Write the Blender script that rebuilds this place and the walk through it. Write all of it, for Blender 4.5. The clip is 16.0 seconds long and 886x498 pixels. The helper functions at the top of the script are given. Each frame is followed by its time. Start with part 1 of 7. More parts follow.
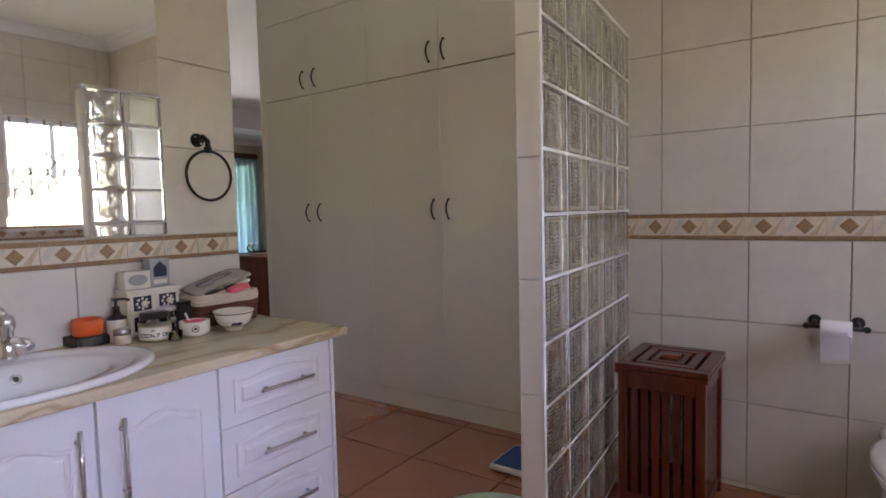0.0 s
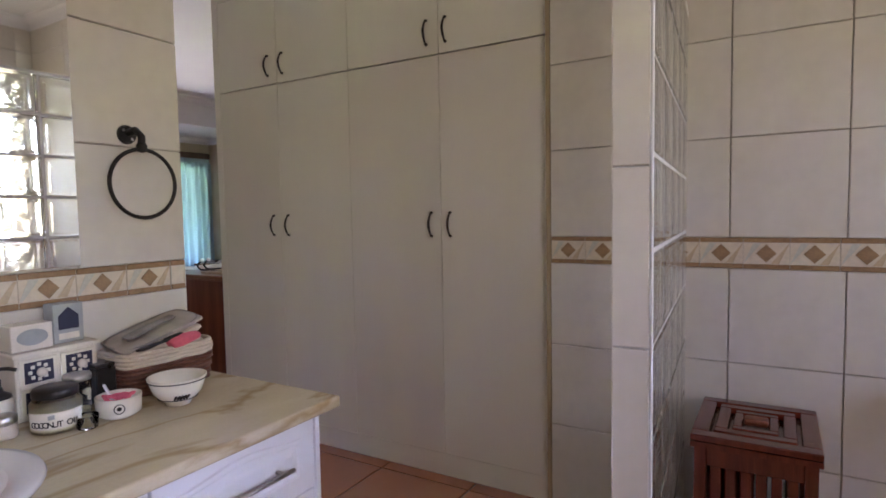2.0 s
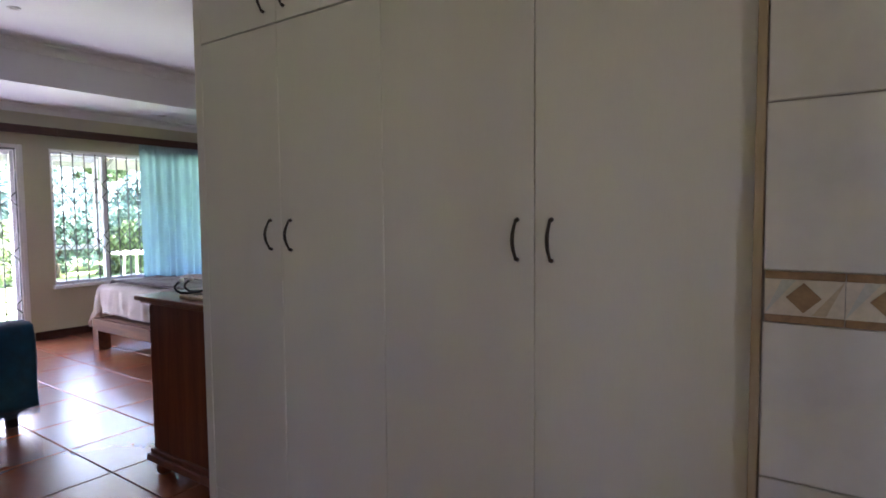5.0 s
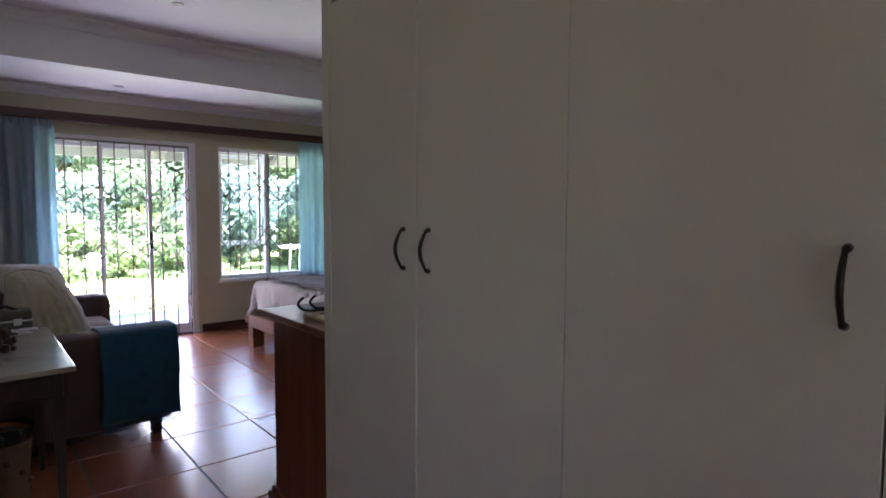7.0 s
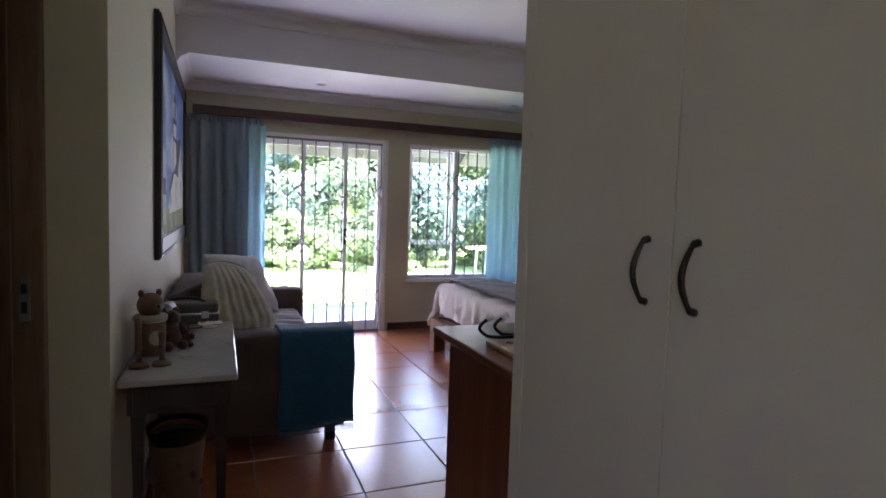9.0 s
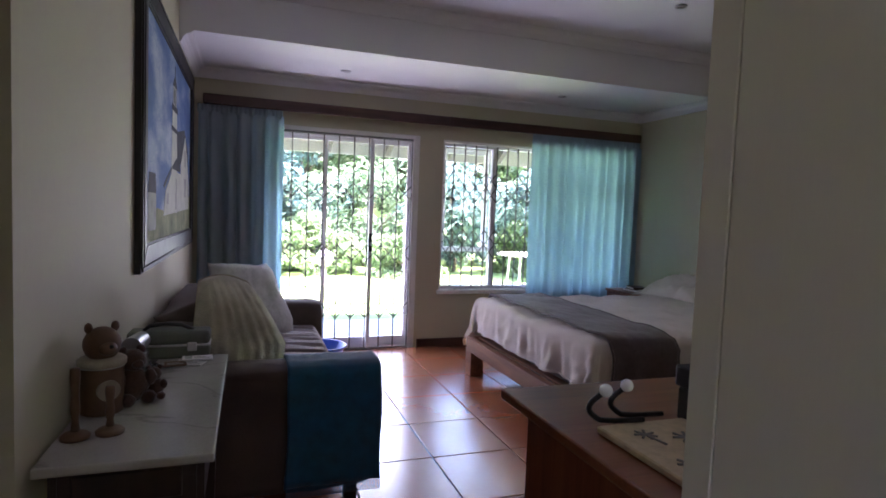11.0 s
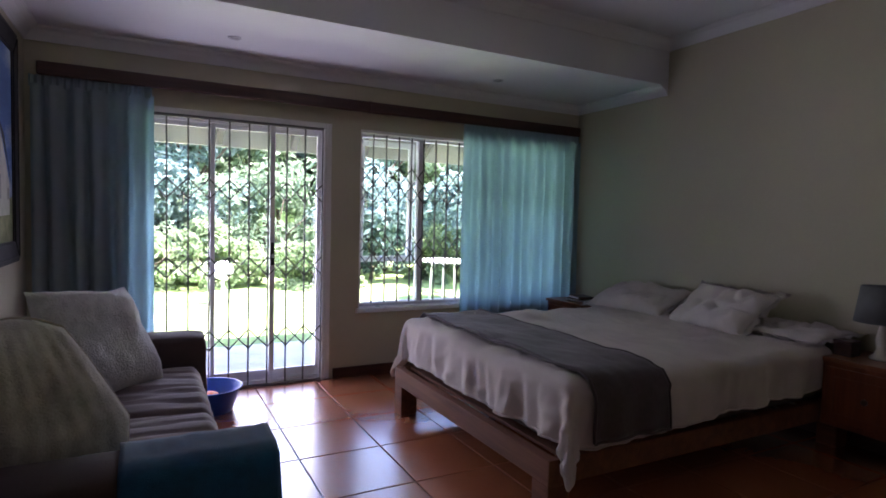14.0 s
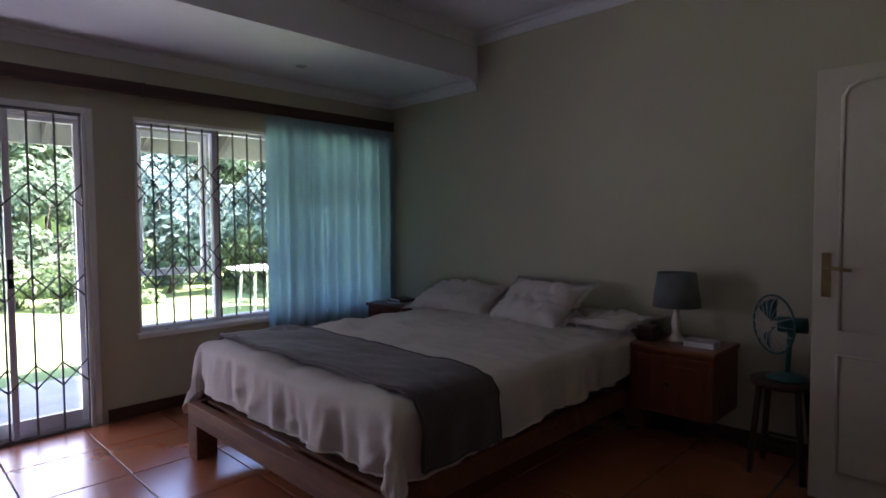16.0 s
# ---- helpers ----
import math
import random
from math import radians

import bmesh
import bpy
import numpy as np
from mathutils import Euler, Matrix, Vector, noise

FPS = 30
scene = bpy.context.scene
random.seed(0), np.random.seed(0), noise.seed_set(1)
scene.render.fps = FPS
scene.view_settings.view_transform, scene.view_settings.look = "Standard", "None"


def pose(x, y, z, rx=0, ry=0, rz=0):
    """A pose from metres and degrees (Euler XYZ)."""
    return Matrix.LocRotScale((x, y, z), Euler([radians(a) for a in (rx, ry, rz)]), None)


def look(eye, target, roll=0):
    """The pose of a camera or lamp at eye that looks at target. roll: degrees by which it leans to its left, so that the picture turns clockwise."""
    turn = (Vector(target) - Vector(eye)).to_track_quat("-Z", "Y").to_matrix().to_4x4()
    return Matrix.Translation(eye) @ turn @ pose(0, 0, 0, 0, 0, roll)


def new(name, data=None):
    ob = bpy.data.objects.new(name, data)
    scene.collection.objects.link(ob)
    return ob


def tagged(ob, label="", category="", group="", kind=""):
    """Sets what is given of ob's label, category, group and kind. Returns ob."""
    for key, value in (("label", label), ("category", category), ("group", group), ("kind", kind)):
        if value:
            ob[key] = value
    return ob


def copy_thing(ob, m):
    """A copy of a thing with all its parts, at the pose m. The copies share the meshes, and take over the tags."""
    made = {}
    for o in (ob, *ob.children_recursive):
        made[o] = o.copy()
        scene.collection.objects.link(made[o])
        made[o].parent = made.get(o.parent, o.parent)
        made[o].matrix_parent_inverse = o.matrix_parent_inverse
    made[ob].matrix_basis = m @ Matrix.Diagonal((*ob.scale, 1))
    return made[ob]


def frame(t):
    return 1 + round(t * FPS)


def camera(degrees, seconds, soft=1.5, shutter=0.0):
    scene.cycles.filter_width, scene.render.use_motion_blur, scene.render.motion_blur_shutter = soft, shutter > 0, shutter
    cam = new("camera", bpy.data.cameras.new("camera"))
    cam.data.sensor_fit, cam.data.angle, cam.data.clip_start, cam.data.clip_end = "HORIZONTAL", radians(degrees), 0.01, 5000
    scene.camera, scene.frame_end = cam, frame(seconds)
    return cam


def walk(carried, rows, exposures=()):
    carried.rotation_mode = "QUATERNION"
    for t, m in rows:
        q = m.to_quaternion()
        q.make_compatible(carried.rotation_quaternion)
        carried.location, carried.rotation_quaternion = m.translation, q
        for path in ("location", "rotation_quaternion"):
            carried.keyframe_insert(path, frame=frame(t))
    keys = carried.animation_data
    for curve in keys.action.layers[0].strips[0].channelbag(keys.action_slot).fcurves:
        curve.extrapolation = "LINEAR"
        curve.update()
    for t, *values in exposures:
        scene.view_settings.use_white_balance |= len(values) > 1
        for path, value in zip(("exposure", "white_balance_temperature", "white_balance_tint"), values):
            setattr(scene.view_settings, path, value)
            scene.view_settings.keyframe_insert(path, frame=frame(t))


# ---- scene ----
PATH = [
    (0, (1.388, -2.775, 1.252), (0.245, -1.139, 1.121), -1.4),
    (0.5, (1.224, -2.726, 1.272), (0.137, -1.052, 1.142), -1.3),
    (1, (1.096, -2.672, 1.286), (0.044, -0.975, 1.158), -1.2),
    (1.5, (0.983, -2.555, 1.302), (-0.044, -0.843, 1.176), -1.1),
    (2, (0.87, -2.392, 1.323), (-0.146, -0.674, 1.197), -1.0),
    (2.5, (0.784, -2.268, 1.323), (-0.222, -0.543, 1.204), -0.9),
    (3, (0.667, -2.133, 1.325), (-0.334, -0.405, 1.211), -0.7),
    (5.5, (0.018, -1.333, 1.35), (-1.193, 0.254, 1.225), -0.4),
    (6, (-0.113, -1.218, 1.354), (-1.414, 0.296, 1.229), -0.2),
    (6.5, (-0.231, -1.115, 1.359), (-1.633, 0.306, 1.235), 0.1),
    (7, (-0.355, -0.983, 1.377), (-1.882, 0.301, 1.246), 0.2),
    (7.5, (-0.471, -0.888, 1.372), (-2.138, 0.21, 1.242), 0.9),
    (8, (-0.605, -0.837, 1.369), (-2.364, 0.105, 1.24), 1.4),
    (8.5, (-0.753, -0.785, 1.377), (-2.569, 0.041, 1.245), 1.6),
    (9, (-0.874, -0.729, 1.365), (-2.731, 0.002, 1.233), 1.8),
    (11.5, (-1.745, -0.569, 1.366), (-3.632, 0.08, 1.242), 2.2),
    (12, (-1.918, -0.529, 1.368), (-3.797, 0.145, 1.251), 2.1),
    (12.5, (-2.05, -0.454, 1.393), (-3.92, 0.245, 1.27), 2.0),
    (13, (-2.149, -0.408, 1.385), (-4.002, 0.335, 1.27), 1.8),
    (13.5, (-2.291, -0.372, 1.368), (-4.119, 0.432, 1.263), 1.6),
    (14, (-2.409, -0.353, 1.355), (-4.179, 0.574, 1.255), 1.4),
    (14.5, (-2.476, -0.311, 1.348), (-4.166, 0.753, 1.254), 1.0),
    (15, (-2.556, -0.242, 1.351), (-4.156, 0.955, 1.262), 0.6),
    (15.5, (-2.625, -0.144, 1.358), (-4.127, 1.173, 1.266), -0.0),
    (16, (-2.697, -0.087, 1.357), (-4.095, 1.34, 1.263), -0.4),
]
cam = camera(76.0, 16.0, soft=1.7)
EXPOSURES = [(0.0, 5.0, 6550, 42), (3.0, 5.35, 6250, 41), (5.5, 4.7, 5950, 37), (7.0, 4.33, 5950, 37), (9.0, 4.35, 5950, 37), (12.5, 4.0, 5950, 38), (16.0, 3.32, 5950, 39)]
walk(cam, [(t, look(eye, target, roll)) for t, eye, target, roll in PATH], EXPOSURES)

# ---- world and light ----
world = bpy.data.worlds.new("sky")
scene.world = world
world.use_nodes = True
wn = world.node_tree.nodes
sky = wn.new("ShaderNodeTexSky")
sky.sky_type, sky.sun_disc = "NISHITA", False
sky.sun_elevation, sky.sun_rotation = radians(62), radians(35)
world.node_tree.links.new(sky.outputs[0], wn["Background"].inputs[0])
wn["Background"].inputs[1].default_value = 0.15

sun = new("sun", bpy.data.lights.new("sun", "SUN"))
sun.data.energy, sun.data.angle, sun.data.color = 5.0, radians(0.5), (1.0, 0.95, 0.87)
sun.matrix_basis = look((0, 0, 0), (-math.sin(radians(35)) * math.cos(radians(62)), -math.cos(radians(35)) * math.cos(radians(62)), -math.sin(radians(62))))


def window_light(name, eye, target, w, h, watts, color):
    lamp = new(name, bpy.data.lights.new(name, "AREA"))
    lamp.data.shape, lamp.data.size, lamp.data.size_y = "RECTANGLE", w, h
    lamp.data.energy, lamp.data.color = watts, color
    lamp.matrix_basis = look(eye, target)
    return lamp


window_light("door_daylight", (-7.20, 0.28, 0.80), (-3.0, 0.28, 1.1), 1.36, 1.5, 2.9, (0.91, 0.91, 1.0))
window_light("window_daylight", (-7.24, 2.37, 1.36), (-3.0, 2.37, 1.1), 2.15, 1.45, 0.9, (0.91, 0.91, 1.0))
window_light("bathroom_daylight", (2.72, -0.55, 1.65), (-1.0, -1.4, 3.4), 0.75, 0.95, 0.23, (1.0, 0.985, 0.60))
# Fill lamp added out of view, to even the light on wardrobe and tiles.
window_light("bathroom_fill", (2.72, -2.80, 1.65), (-1.5, -0.9, 3.6), 0.75, 0.95, 0.48, (1.0, 0.965, 0.74))


# ---- materials ----
def mat(name, base, rough=0.5, var=0.10, scale=5.0, bump=0.1, bscale=80.0, metal=0.0, rnd=0.0, tint=None, stretch=(1, 1, 1), coat=0.0, sheen=0.0, island=0.0, rvar=0.08, dist=0.003):
    """A procedural surface: two scales of colour variation, roughness variation and fine relief."""
    m = bpy.data.materials.new(name)
    m.use_nodes = True
    n, l = m.node_tree.nodes, m.node_tree.links
    b = n["Principled BSDF"]
    co = n.new("ShaderNodeTexCoord")
    mp = n.new("ShaderNodeMapping")
    mp.inputs["Scale"].default_value = stretch
    l.new(co.outputs["Object"], mp.inputs[0])
    big, fine = n.new("ShaderNodeTexNoise"), n.new("ShaderNodeTexNoise")
    big.inputs["Scale"].default_value, big.inputs["Detail"].default_value = scale, 5
    fine.inputs["Scale"].default_value, fine.inputs["Detail"].default_value = bscale, 4
    l.new(mp.outputs[0], big.inputs[0]), l.new(mp.outputs[0], fine.inputs[0])
    add = n.new("ShaderNodeMath")
    add.operation = "MULTIPLY_ADD"
    add.inputs[1].default_value = 0.35
    l.new(fine.outputs[0], add.inputs[0]), l.new(big.outputs[0], add.inputs[2])
    last = add.outputs[0]
    if rnd or island:
        src = n.new("ShaderNodeObjectInfo").outputs["Random"] if rnd else n.new("ShaderNodeNewGeometry").outputs["Random Per Island"]
        more = n.new("ShaderNodeMath")
        more.operation = "MULTIPLY_ADD"
        more.inputs[1].default_value = rnd or island
        l.new(src, more.inputs[0]), l.new(last, more.inputs[2])
        sub = n.new("ShaderNodeMath")
        sub.operation, sub.inputs[1].default_value = "SUBTRACT", (rnd or island) / 2
        l.new(more.outputs[0], sub.inputs[0])
        last = sub.outputs[0]
    ramp = n.new("ShaderNodeValToRGB")
    dark = [c * (1 - 2.2 * var) for c in base]
    light = list(tint) if tint else [min(1, c * (1 + 1.6 * var)) for c in base]
    e = ramp.color_ramp.elements
    e[0].position, e[0].color = 0.35, (*[max(0, c) for c in dark], 1)
    e[1].position, e[1].color = 0.95, (*light, 1)
    mid = e.new(0.66)
    mid.color = (*base, 1)
    l.new(last, ramp.inputs[0]), l.new(ramp.outputs[0], b.inputs["Base Color"])
    rr = n.new("ShaderNodeMapRange")
    rr.inputs["To Min"].default_value, rr.inputs["To Max"].default_value = max(0.02, rough - rvar), min(1, rough + rvar)
    l.new(big.outputs[0], rr.inputs[0]), l.new(rr.outputs[0], b.inputs["Roughness"])
    b.inputs["Metallic"].default_value = metal
    b.inputs["Coat Weight"].default_value = coat
    b.inputs["Coat Roughness"].default_value, b.inputs["Coat IOR"].default_value = 0.16, 1.7
    b.inputs["Sheen Weight"].default_value = sheen
    if bump:
        bp = n.new("ShaderNodeBump")
        bp.inputs["Strength"].default_value, bp.inputs["Distance"].default_value = bump, dist
        l.new(fine.outputs[0], bp.inputs["Height"]), l.new(bp.outputs[0], b.inputs["Normal"])
    return m


def wood(name, dark, light, rough=0.4, axis=0, scale=3.0, coat=0.0):
    """Wood with grain along one axis."""
    m = bpy.data.materials.new(name)
    m.use_nodes = True
    n, l = m.node_tree.nodes, m.node_tree.links
    b = n["Principled BSDF"]
    co, mp = n.new("ShaderNodeTexCoord"), n.new("ShaderNodeMapping")
    s = [scale * 7] * 3
    s[axis] = scale * 0.5
    mp.inputs["Scale"].default_value = s
    l.new(co.outputs["Object"], mp.inputs[0])
    a, f = n.new("ShaderNodeTexNoise"), n.new("ShaderNodeTexNoise")
    a.inputs["Scale"].default_value, a.inputs["Detail"].default_value, a.inputs["Distortion"].default_value = 1.0, 6, 0.8
    f.inputs["Scale"].default_value, f.inputs["Detail"].default_value = 7.0, 5
    l.new(mp.outputs[0], a.inputs[0]), l.new(mp.outputs[0], f.inputs[0])
    mx = n.new("ShaderNodeMath")
    mx.operation, mx.inputs[1].default_value = "MULTIPLY_ADD", 0.4
    l.new(f.outputs[0], mx.inputs[0]), l.new(a.outputs[0], mx.inputs[2])
    ramp = n.new("ShaderNodeValToRGB")
    ramp.color_ramp.elements[0].position, ramp.color_ramp.elements[0].color = 0.45, (*dark, 1)
    ramp.color_ramp.elements[1].position, ramp.color_ramp.elements[1].color = 0.95, (*light, 1)
    l.new(mx.outputs[0], ramp.inputs[0]), l.new(ramp.outputs[0], b.inputs["Base Color"])
    b.inputs["Roughness"].default_value, b.inputs["Coat Weight"].default_value = rough, coat
    bp = n.new("ShaderNodeBump")
    bp.inputs["Strength"].default_value, bp.inputs["Distance"].default_value = 0.15, 0.002
    l.new(f.outputs[0], bp.inputs["Height"]), l.new(bp.outputs[0], b.inputs["Normal"])
    return m


def veined(name, base, vein, scale, width, stretch=(1, 1, 1), rough=0.2, tint=None):
    """Polished stone: cloudy base with veins where a warped noise crosses its middle."""
    m = mat(name, base, rough, 0.10, scale * 2, 0.03, 120, tint=tint, stretch=stretch)
    n, l = m.node_tree.nodes, m.node_tree.links
    b = n["Principled BSDF"]
    old = b.inputs["Base Color"].links[0].from_socket
    mp = [x for x in n if x.bl_idname == "ShaderNodeMapping"][0]
    t = n.new("ShaderNodeTexNoise")
    t.inputs["Scale"].default_value, t.inputs["Detail"].default_value, t.inputs["Distortion"].default_value = scale, 7, 1.2
    l.new(mp.outputs[0], t.inputs[0])
    r = n.new("ShaderNodeValToRGB")
    e = r.color_ramp.elements
    e[0].position, e[0].color = 0.5 - width, (0, 0, 0, 1)
    e[1].position, e[1].color = 0.5 + width, (0, 0, 0, 1)
    e.new(0.5).color = (1, 1, 1, 1)
    l.new(t.outputs[0], r.inputs[0])
    mix = n.new("ShaderNodeMix")
    mix.data_type = "RGBA"
    mix.inputs["B"].default_value = (*vein, 1)
    l.new(r.outputs[0], mix.inputs["Factor"]), l.new(old, mix.inputs["A"]), l.new(mix.outputs["Result"], b.inputs["Base Color"])
    return m


def glassy(name, color, rough=0.0, ior=1.45):
    m = bpy.data.materials.new(name)
    m.use_nodes = True
    n, l = m.node_tree.nodes, m.node_tree.links
    b = n["Principled BSDF"]
    b.inputs["Base Color"].default_value = (*color, 1)
    b.inputs["Roughness"].default_value, b.inputs["IOR"].default_value = rough, ior
    b.inputs["Transmission Weight"].default_value = 1.0
    return m


def block_glass(name, color):
    """Pressed glass block: smooth border, fine arched ripples pressed into the middle of the face."""
    m = glassy(name, color, 0.07)
    n, l = m.node_tree.nodes, m.node_tree.links
    co, sep = n.new("ShaderNodeTexCoord"), n.new("ShaderNodeSeparateXYZ")
    l.new(co.outputs["Object"], sep.inputs[0])

    def calc(op, a, b):
        q = n.new("ShaderNodeMath")
        q.operation = op
        for k, v in enumerate((a, b)):
            if isinstance(v, (int, float)):
                q.inputs[k].default_value = v
            elif v is not None:
                l.new(v, q.inputs[k])
        return q.outputs[0]

    far = calc("MAXIMUM", calc("ABSOLUTE", sep.outputs[1], None), calc("ABSOLUTE", sep.outputs[2], None))
    mask = n.new("ShaderNodeMapRange")
    mask.inputs["From Min"].default_value, mask.inputs["From Max"].default_value = 0.076, 0.066
    l.new(far, mask.inputs[0])
    wav, soft_ = n.new("ShaderNodeTexWave"), n.new("ShaderNodeTexNoise")
    wav.bands_direction = "Z"
    wav.inputs["Scale"].default_value, wav.inputs["Distortion"].default_value = 24.0, 7.0
    wav.inputs["Detail"].default_value, wav.inputs["Detail Scale"].default_value = 0.5, 0.7
    soft_.inputs["Scale"].default_value = 22.0
    l.new(co.outputs["Object"], wav.inputs[0]), l.new(co.outputs["Object"], soft_.inputs[0])
    height = calc("MULTIPLY", calc("ADD", calc("MULTIPLY", wav.outputs["Fac"], 0.45), soft_.outputs[0]), mask.outputs[0])
    bp = n.new("ShaderNodeBump")
    bp.inputs["Strength"].default_value, bp.inputs["Distance"].default_value = 0.5, 0.006
    l.new(height, bp.inputs["Height"]), l.new(bp.outputs[0], n["Principled BSDF"].inputs["Normal"])
    return m


def thin_glass(name, tint=(0.97, 1, 0.98)):
    """A flat pane: clear with a faint mirror."""
    m = bpy.data.materials.new(name)
    m.use_nodes = True
    n, l = m.node_tree.nodes, m.node_tree.links
    n.remove(n["Principled BSDF"])
    tr, gl, fr, mx = n.new("ShaderNodeBsdfTransparent"), n.new("ShaderNodeBsdfGlossy"), n.new("ShaderNodeFresnel"), n.new("ShaderNodeMixShader")
    tr.inputs[0].default_value, gl.inputs["Roughness"].default_value, fr.inputs[0].default_value = (*tint, 1), 0.02, 1.45
    l.new(fr.outputs[0], mx.inputs[0]), l.new(tr.outputs[0], mx.inputs[1]), l.new(gl.outputs[0], mx.inputs[2])
    l.new(mx.outputs[0], n["Material Output"].inputs[0])
    return m


def translucent_cloth(name, color, through_color, strength=0.35):
    """Unlined curtain cloth, through which daylight glows."""
    m = mat(name, color, 0.85, 0.04, 9, 0.25, 400, sheen=0.2)
    n, l = m.node_tree.nodes, m.node_tree.links
    t, mx = n.new("ShaderNodeBsdfTranslucent"), n.new("ShaderNodeMixShader")
    b = n["Principled BSDF"]
    t.inputs[0].default_value = (*through_color, 1)
    mx.inputs[0].default_value = strength
    l.new(b.outputs[0], mx.inputs[1]), l.new(t.outputs[0], mx.inputs[2])
    l.new(mx.outputs[0], n["Material Output"].inputs[0])
    return m


PLASTER = mat("wall_plaster", (0.51, 0.48, 0.345), 0.75, 0.03, 1.5, 0.12, 45)
CEIL = mat("ceiling_paint", (0.72, 0.72, 0.73), 0.85, 0.02, 1.2, 0.05, 60)
TILE = mat("cream_wall_tile", (0.645, 0.605, 0.535), 0.30, 0.035, 7, 0.03, 30, rnd=0.10, rvar=0.05)
GROUT = mat("wall_grout", (0.40, 0.36, 0.31), 0.9, 0.12, 8, 0.3, 150)
BORDER = mat("border_cream", (0.66, 0.58, 0.46), 0.3, 0.08, 30, 0.05, 90)
BORDER_TAN = mat("border_tan", (0.55, 0.43, 0.28), 0.35, 0.12, 40, 0.08, 120)
BORDER_GREY = mat("border_grey_stripe", (0.52, 0.52, 0.46), 0.35, 0.10, 40, 0.05, 120)
BORDER_BROWN = mat("border_brown", (0.30, 0.18, 0.085), 0.38, 0.14, 45, 0.10, 120)
TERRA = mat("terracotta_tile", (0.39, 0.122, 0.047), 0.27, 0.03, 3.0, 0.0, 30, rnd=0.12, tint=(0.42, 0.145, 0.058), rvar=0.0, coat=1.0)
TERRA.node_tree.nodes["Principled BSDF"].inputs["Specular IOR Level"].default_value = 0.9
TERRA.node_tree.nodes["Principled BSDF"].inputs["Coat IOR"].default_value = 1.75
TERRA.node_tree.nodes["Principled BSDF"].inputs["Coat Roughness"].default_value = 0.25
FGROUT = mat("floor_grout", (0.16, 0.13, 0.11), 0.85, 0.15, 10, 0.3, 120)
LAMINATE = mat("cream_laminate", (0.80, 0.765, 0.68), 0.42, 0.02, 3, 0.06, 240, stretch=(1, 1, 0.08))
EDGE = wood("raw_wood_edge", (0.34, 0.25, 0.14), (0.48, 0.37, 0.23), 0.5, 2)
BRONZE = mat("antique_bronze", (0.06, 0.052, 0.045), 0.35, 0.2, 30, 0.1, 120, metal=0.9)
STEEL = mat("brushed_steel", (0.55, 0.55, 0.56), 0.3, 0.06, 30, 0.06, 200, metal=1.0, stretch=(1, 0.1, 1))
CHROME = mat("chrome", (0.82, 0.83, 0.85), 0.08, 0.02, 20, 0, 50, metal=1.0)
IRON = mat("black_iron", (0.012, 0.012, 0.012), 0.45, 0.3, 40, 0.3, 90, metal=0.3)
FOIL = mat("white_foil_door", (0.76, 0.76, 0.79), 0.35, 0.02, 4, 0.03, 80)
STONE = veined("travertine_top", (0.66, 0.57, 0.40), (0.47, 0.35, 0.20), 1.5, 0.045, (2.6, 0.8, 2), 0.16, tint=(0.74, 0.65, 0.48))
MARBLE = veined("white_marble", (0.44, 0.43, 0.405), (0.30, 0.29, 0.28), 1.6, 0.010, (1, 1, 1), 0.15)
PORCELAIN = mat("white_porcelain", (0.84, 0.84, 0.86), 0.08, 0.01, 3, 0, 30, coat=0.3)
CERAMIC = mat("cream_ceramic", (0.78, 0.73, 0.63), 0.2, 0.04, 12, 0.02, 60)
MAHOGANY = wood("red_stained_wood", (0.060, 0.011, 0.006), (0.14, 0.026, 0.013), 0.25, 2, 4, 0.35)
PINE = wood("orange_pine", (0.13, 0.030, 0.012), (0.26, 0.080, 0.032), 0.35, 2, 2.5, 0.2)
PINE_TOP = wood("orange_pine_top", (0.15, 0.042, 0.016), (0.28, 0.10, 0.04), 0.3, 1, 2.5, 0.2)
BEDWOOD = wood("bed_wood", (0.11, 0.038, 0.014), (0.22, 0.085, 0.032), 0.75, 0, 2.5)
DARKWOOD = wood("dark_wood", (0.030, 0.014, 0.009), (0.085, 0.04, 0.024), 0.4, 1, 3)
TABLEWOOD = wood("dark_table_wood", (0.012, 0.006, 0.004), (0.036, 0.018, 0.011), 0.4, 2, 3)
BLACKWOOD = mat("black_painted_wood", (0.012, 0.011, 0.011), 0.5, 0.25, 12, 0.1, 90)
SKIRT = wood("skirting_wood", (0.035, 0.013, 0.009), (0.08, 0.035, 0.022), 0.35, 1, 3)
LINEN = mat("linen_duvet", (0.57, 0.51, 0.465), 0.9, 0.05, 5, 0.5, 200, sheen=0.1, dist=0.005)
PILLOWCASE = mat("pillow_cotton", (0.58, 0.53, 0.49), 0.9, 0.04, 6, 0.3, 220, sheen=0.15)
RUNNER = mat("grey_brown_throw", (0.066, 0.050, 0.047), 0.95, 0.15, 40, 0.6, 220, sheen=0.3)
SOFA = mat("brown_suede", (0.065, 0.043, 0.037), 0.85, 0.16, 6, 0.35, 150, sheen=0.12)
SEAT = mat("mauve_brown_corduroy", (0.15, 0.108, 0.105), 0.85, 0.15, 7, 0.4, 160, sheen=0.35)
TEAL = mat("teal_throw", (0.003, 0.072, 0.150), 0.9, 0.18, 18, 0.6, 260, sheen=0.25)
FLEECE = mat("grey_fleece", (0.58, 0.57, 0.55), 0.97, 0.10, 30, 1.0, 110, sheen=0.4, dist=0.012)
KNIT = mat("cream_knit", (0.50, 0.47, 0.38), 0.95, 0.14, 14, 0.8, 130, sheen=0.3, dist=0.008)
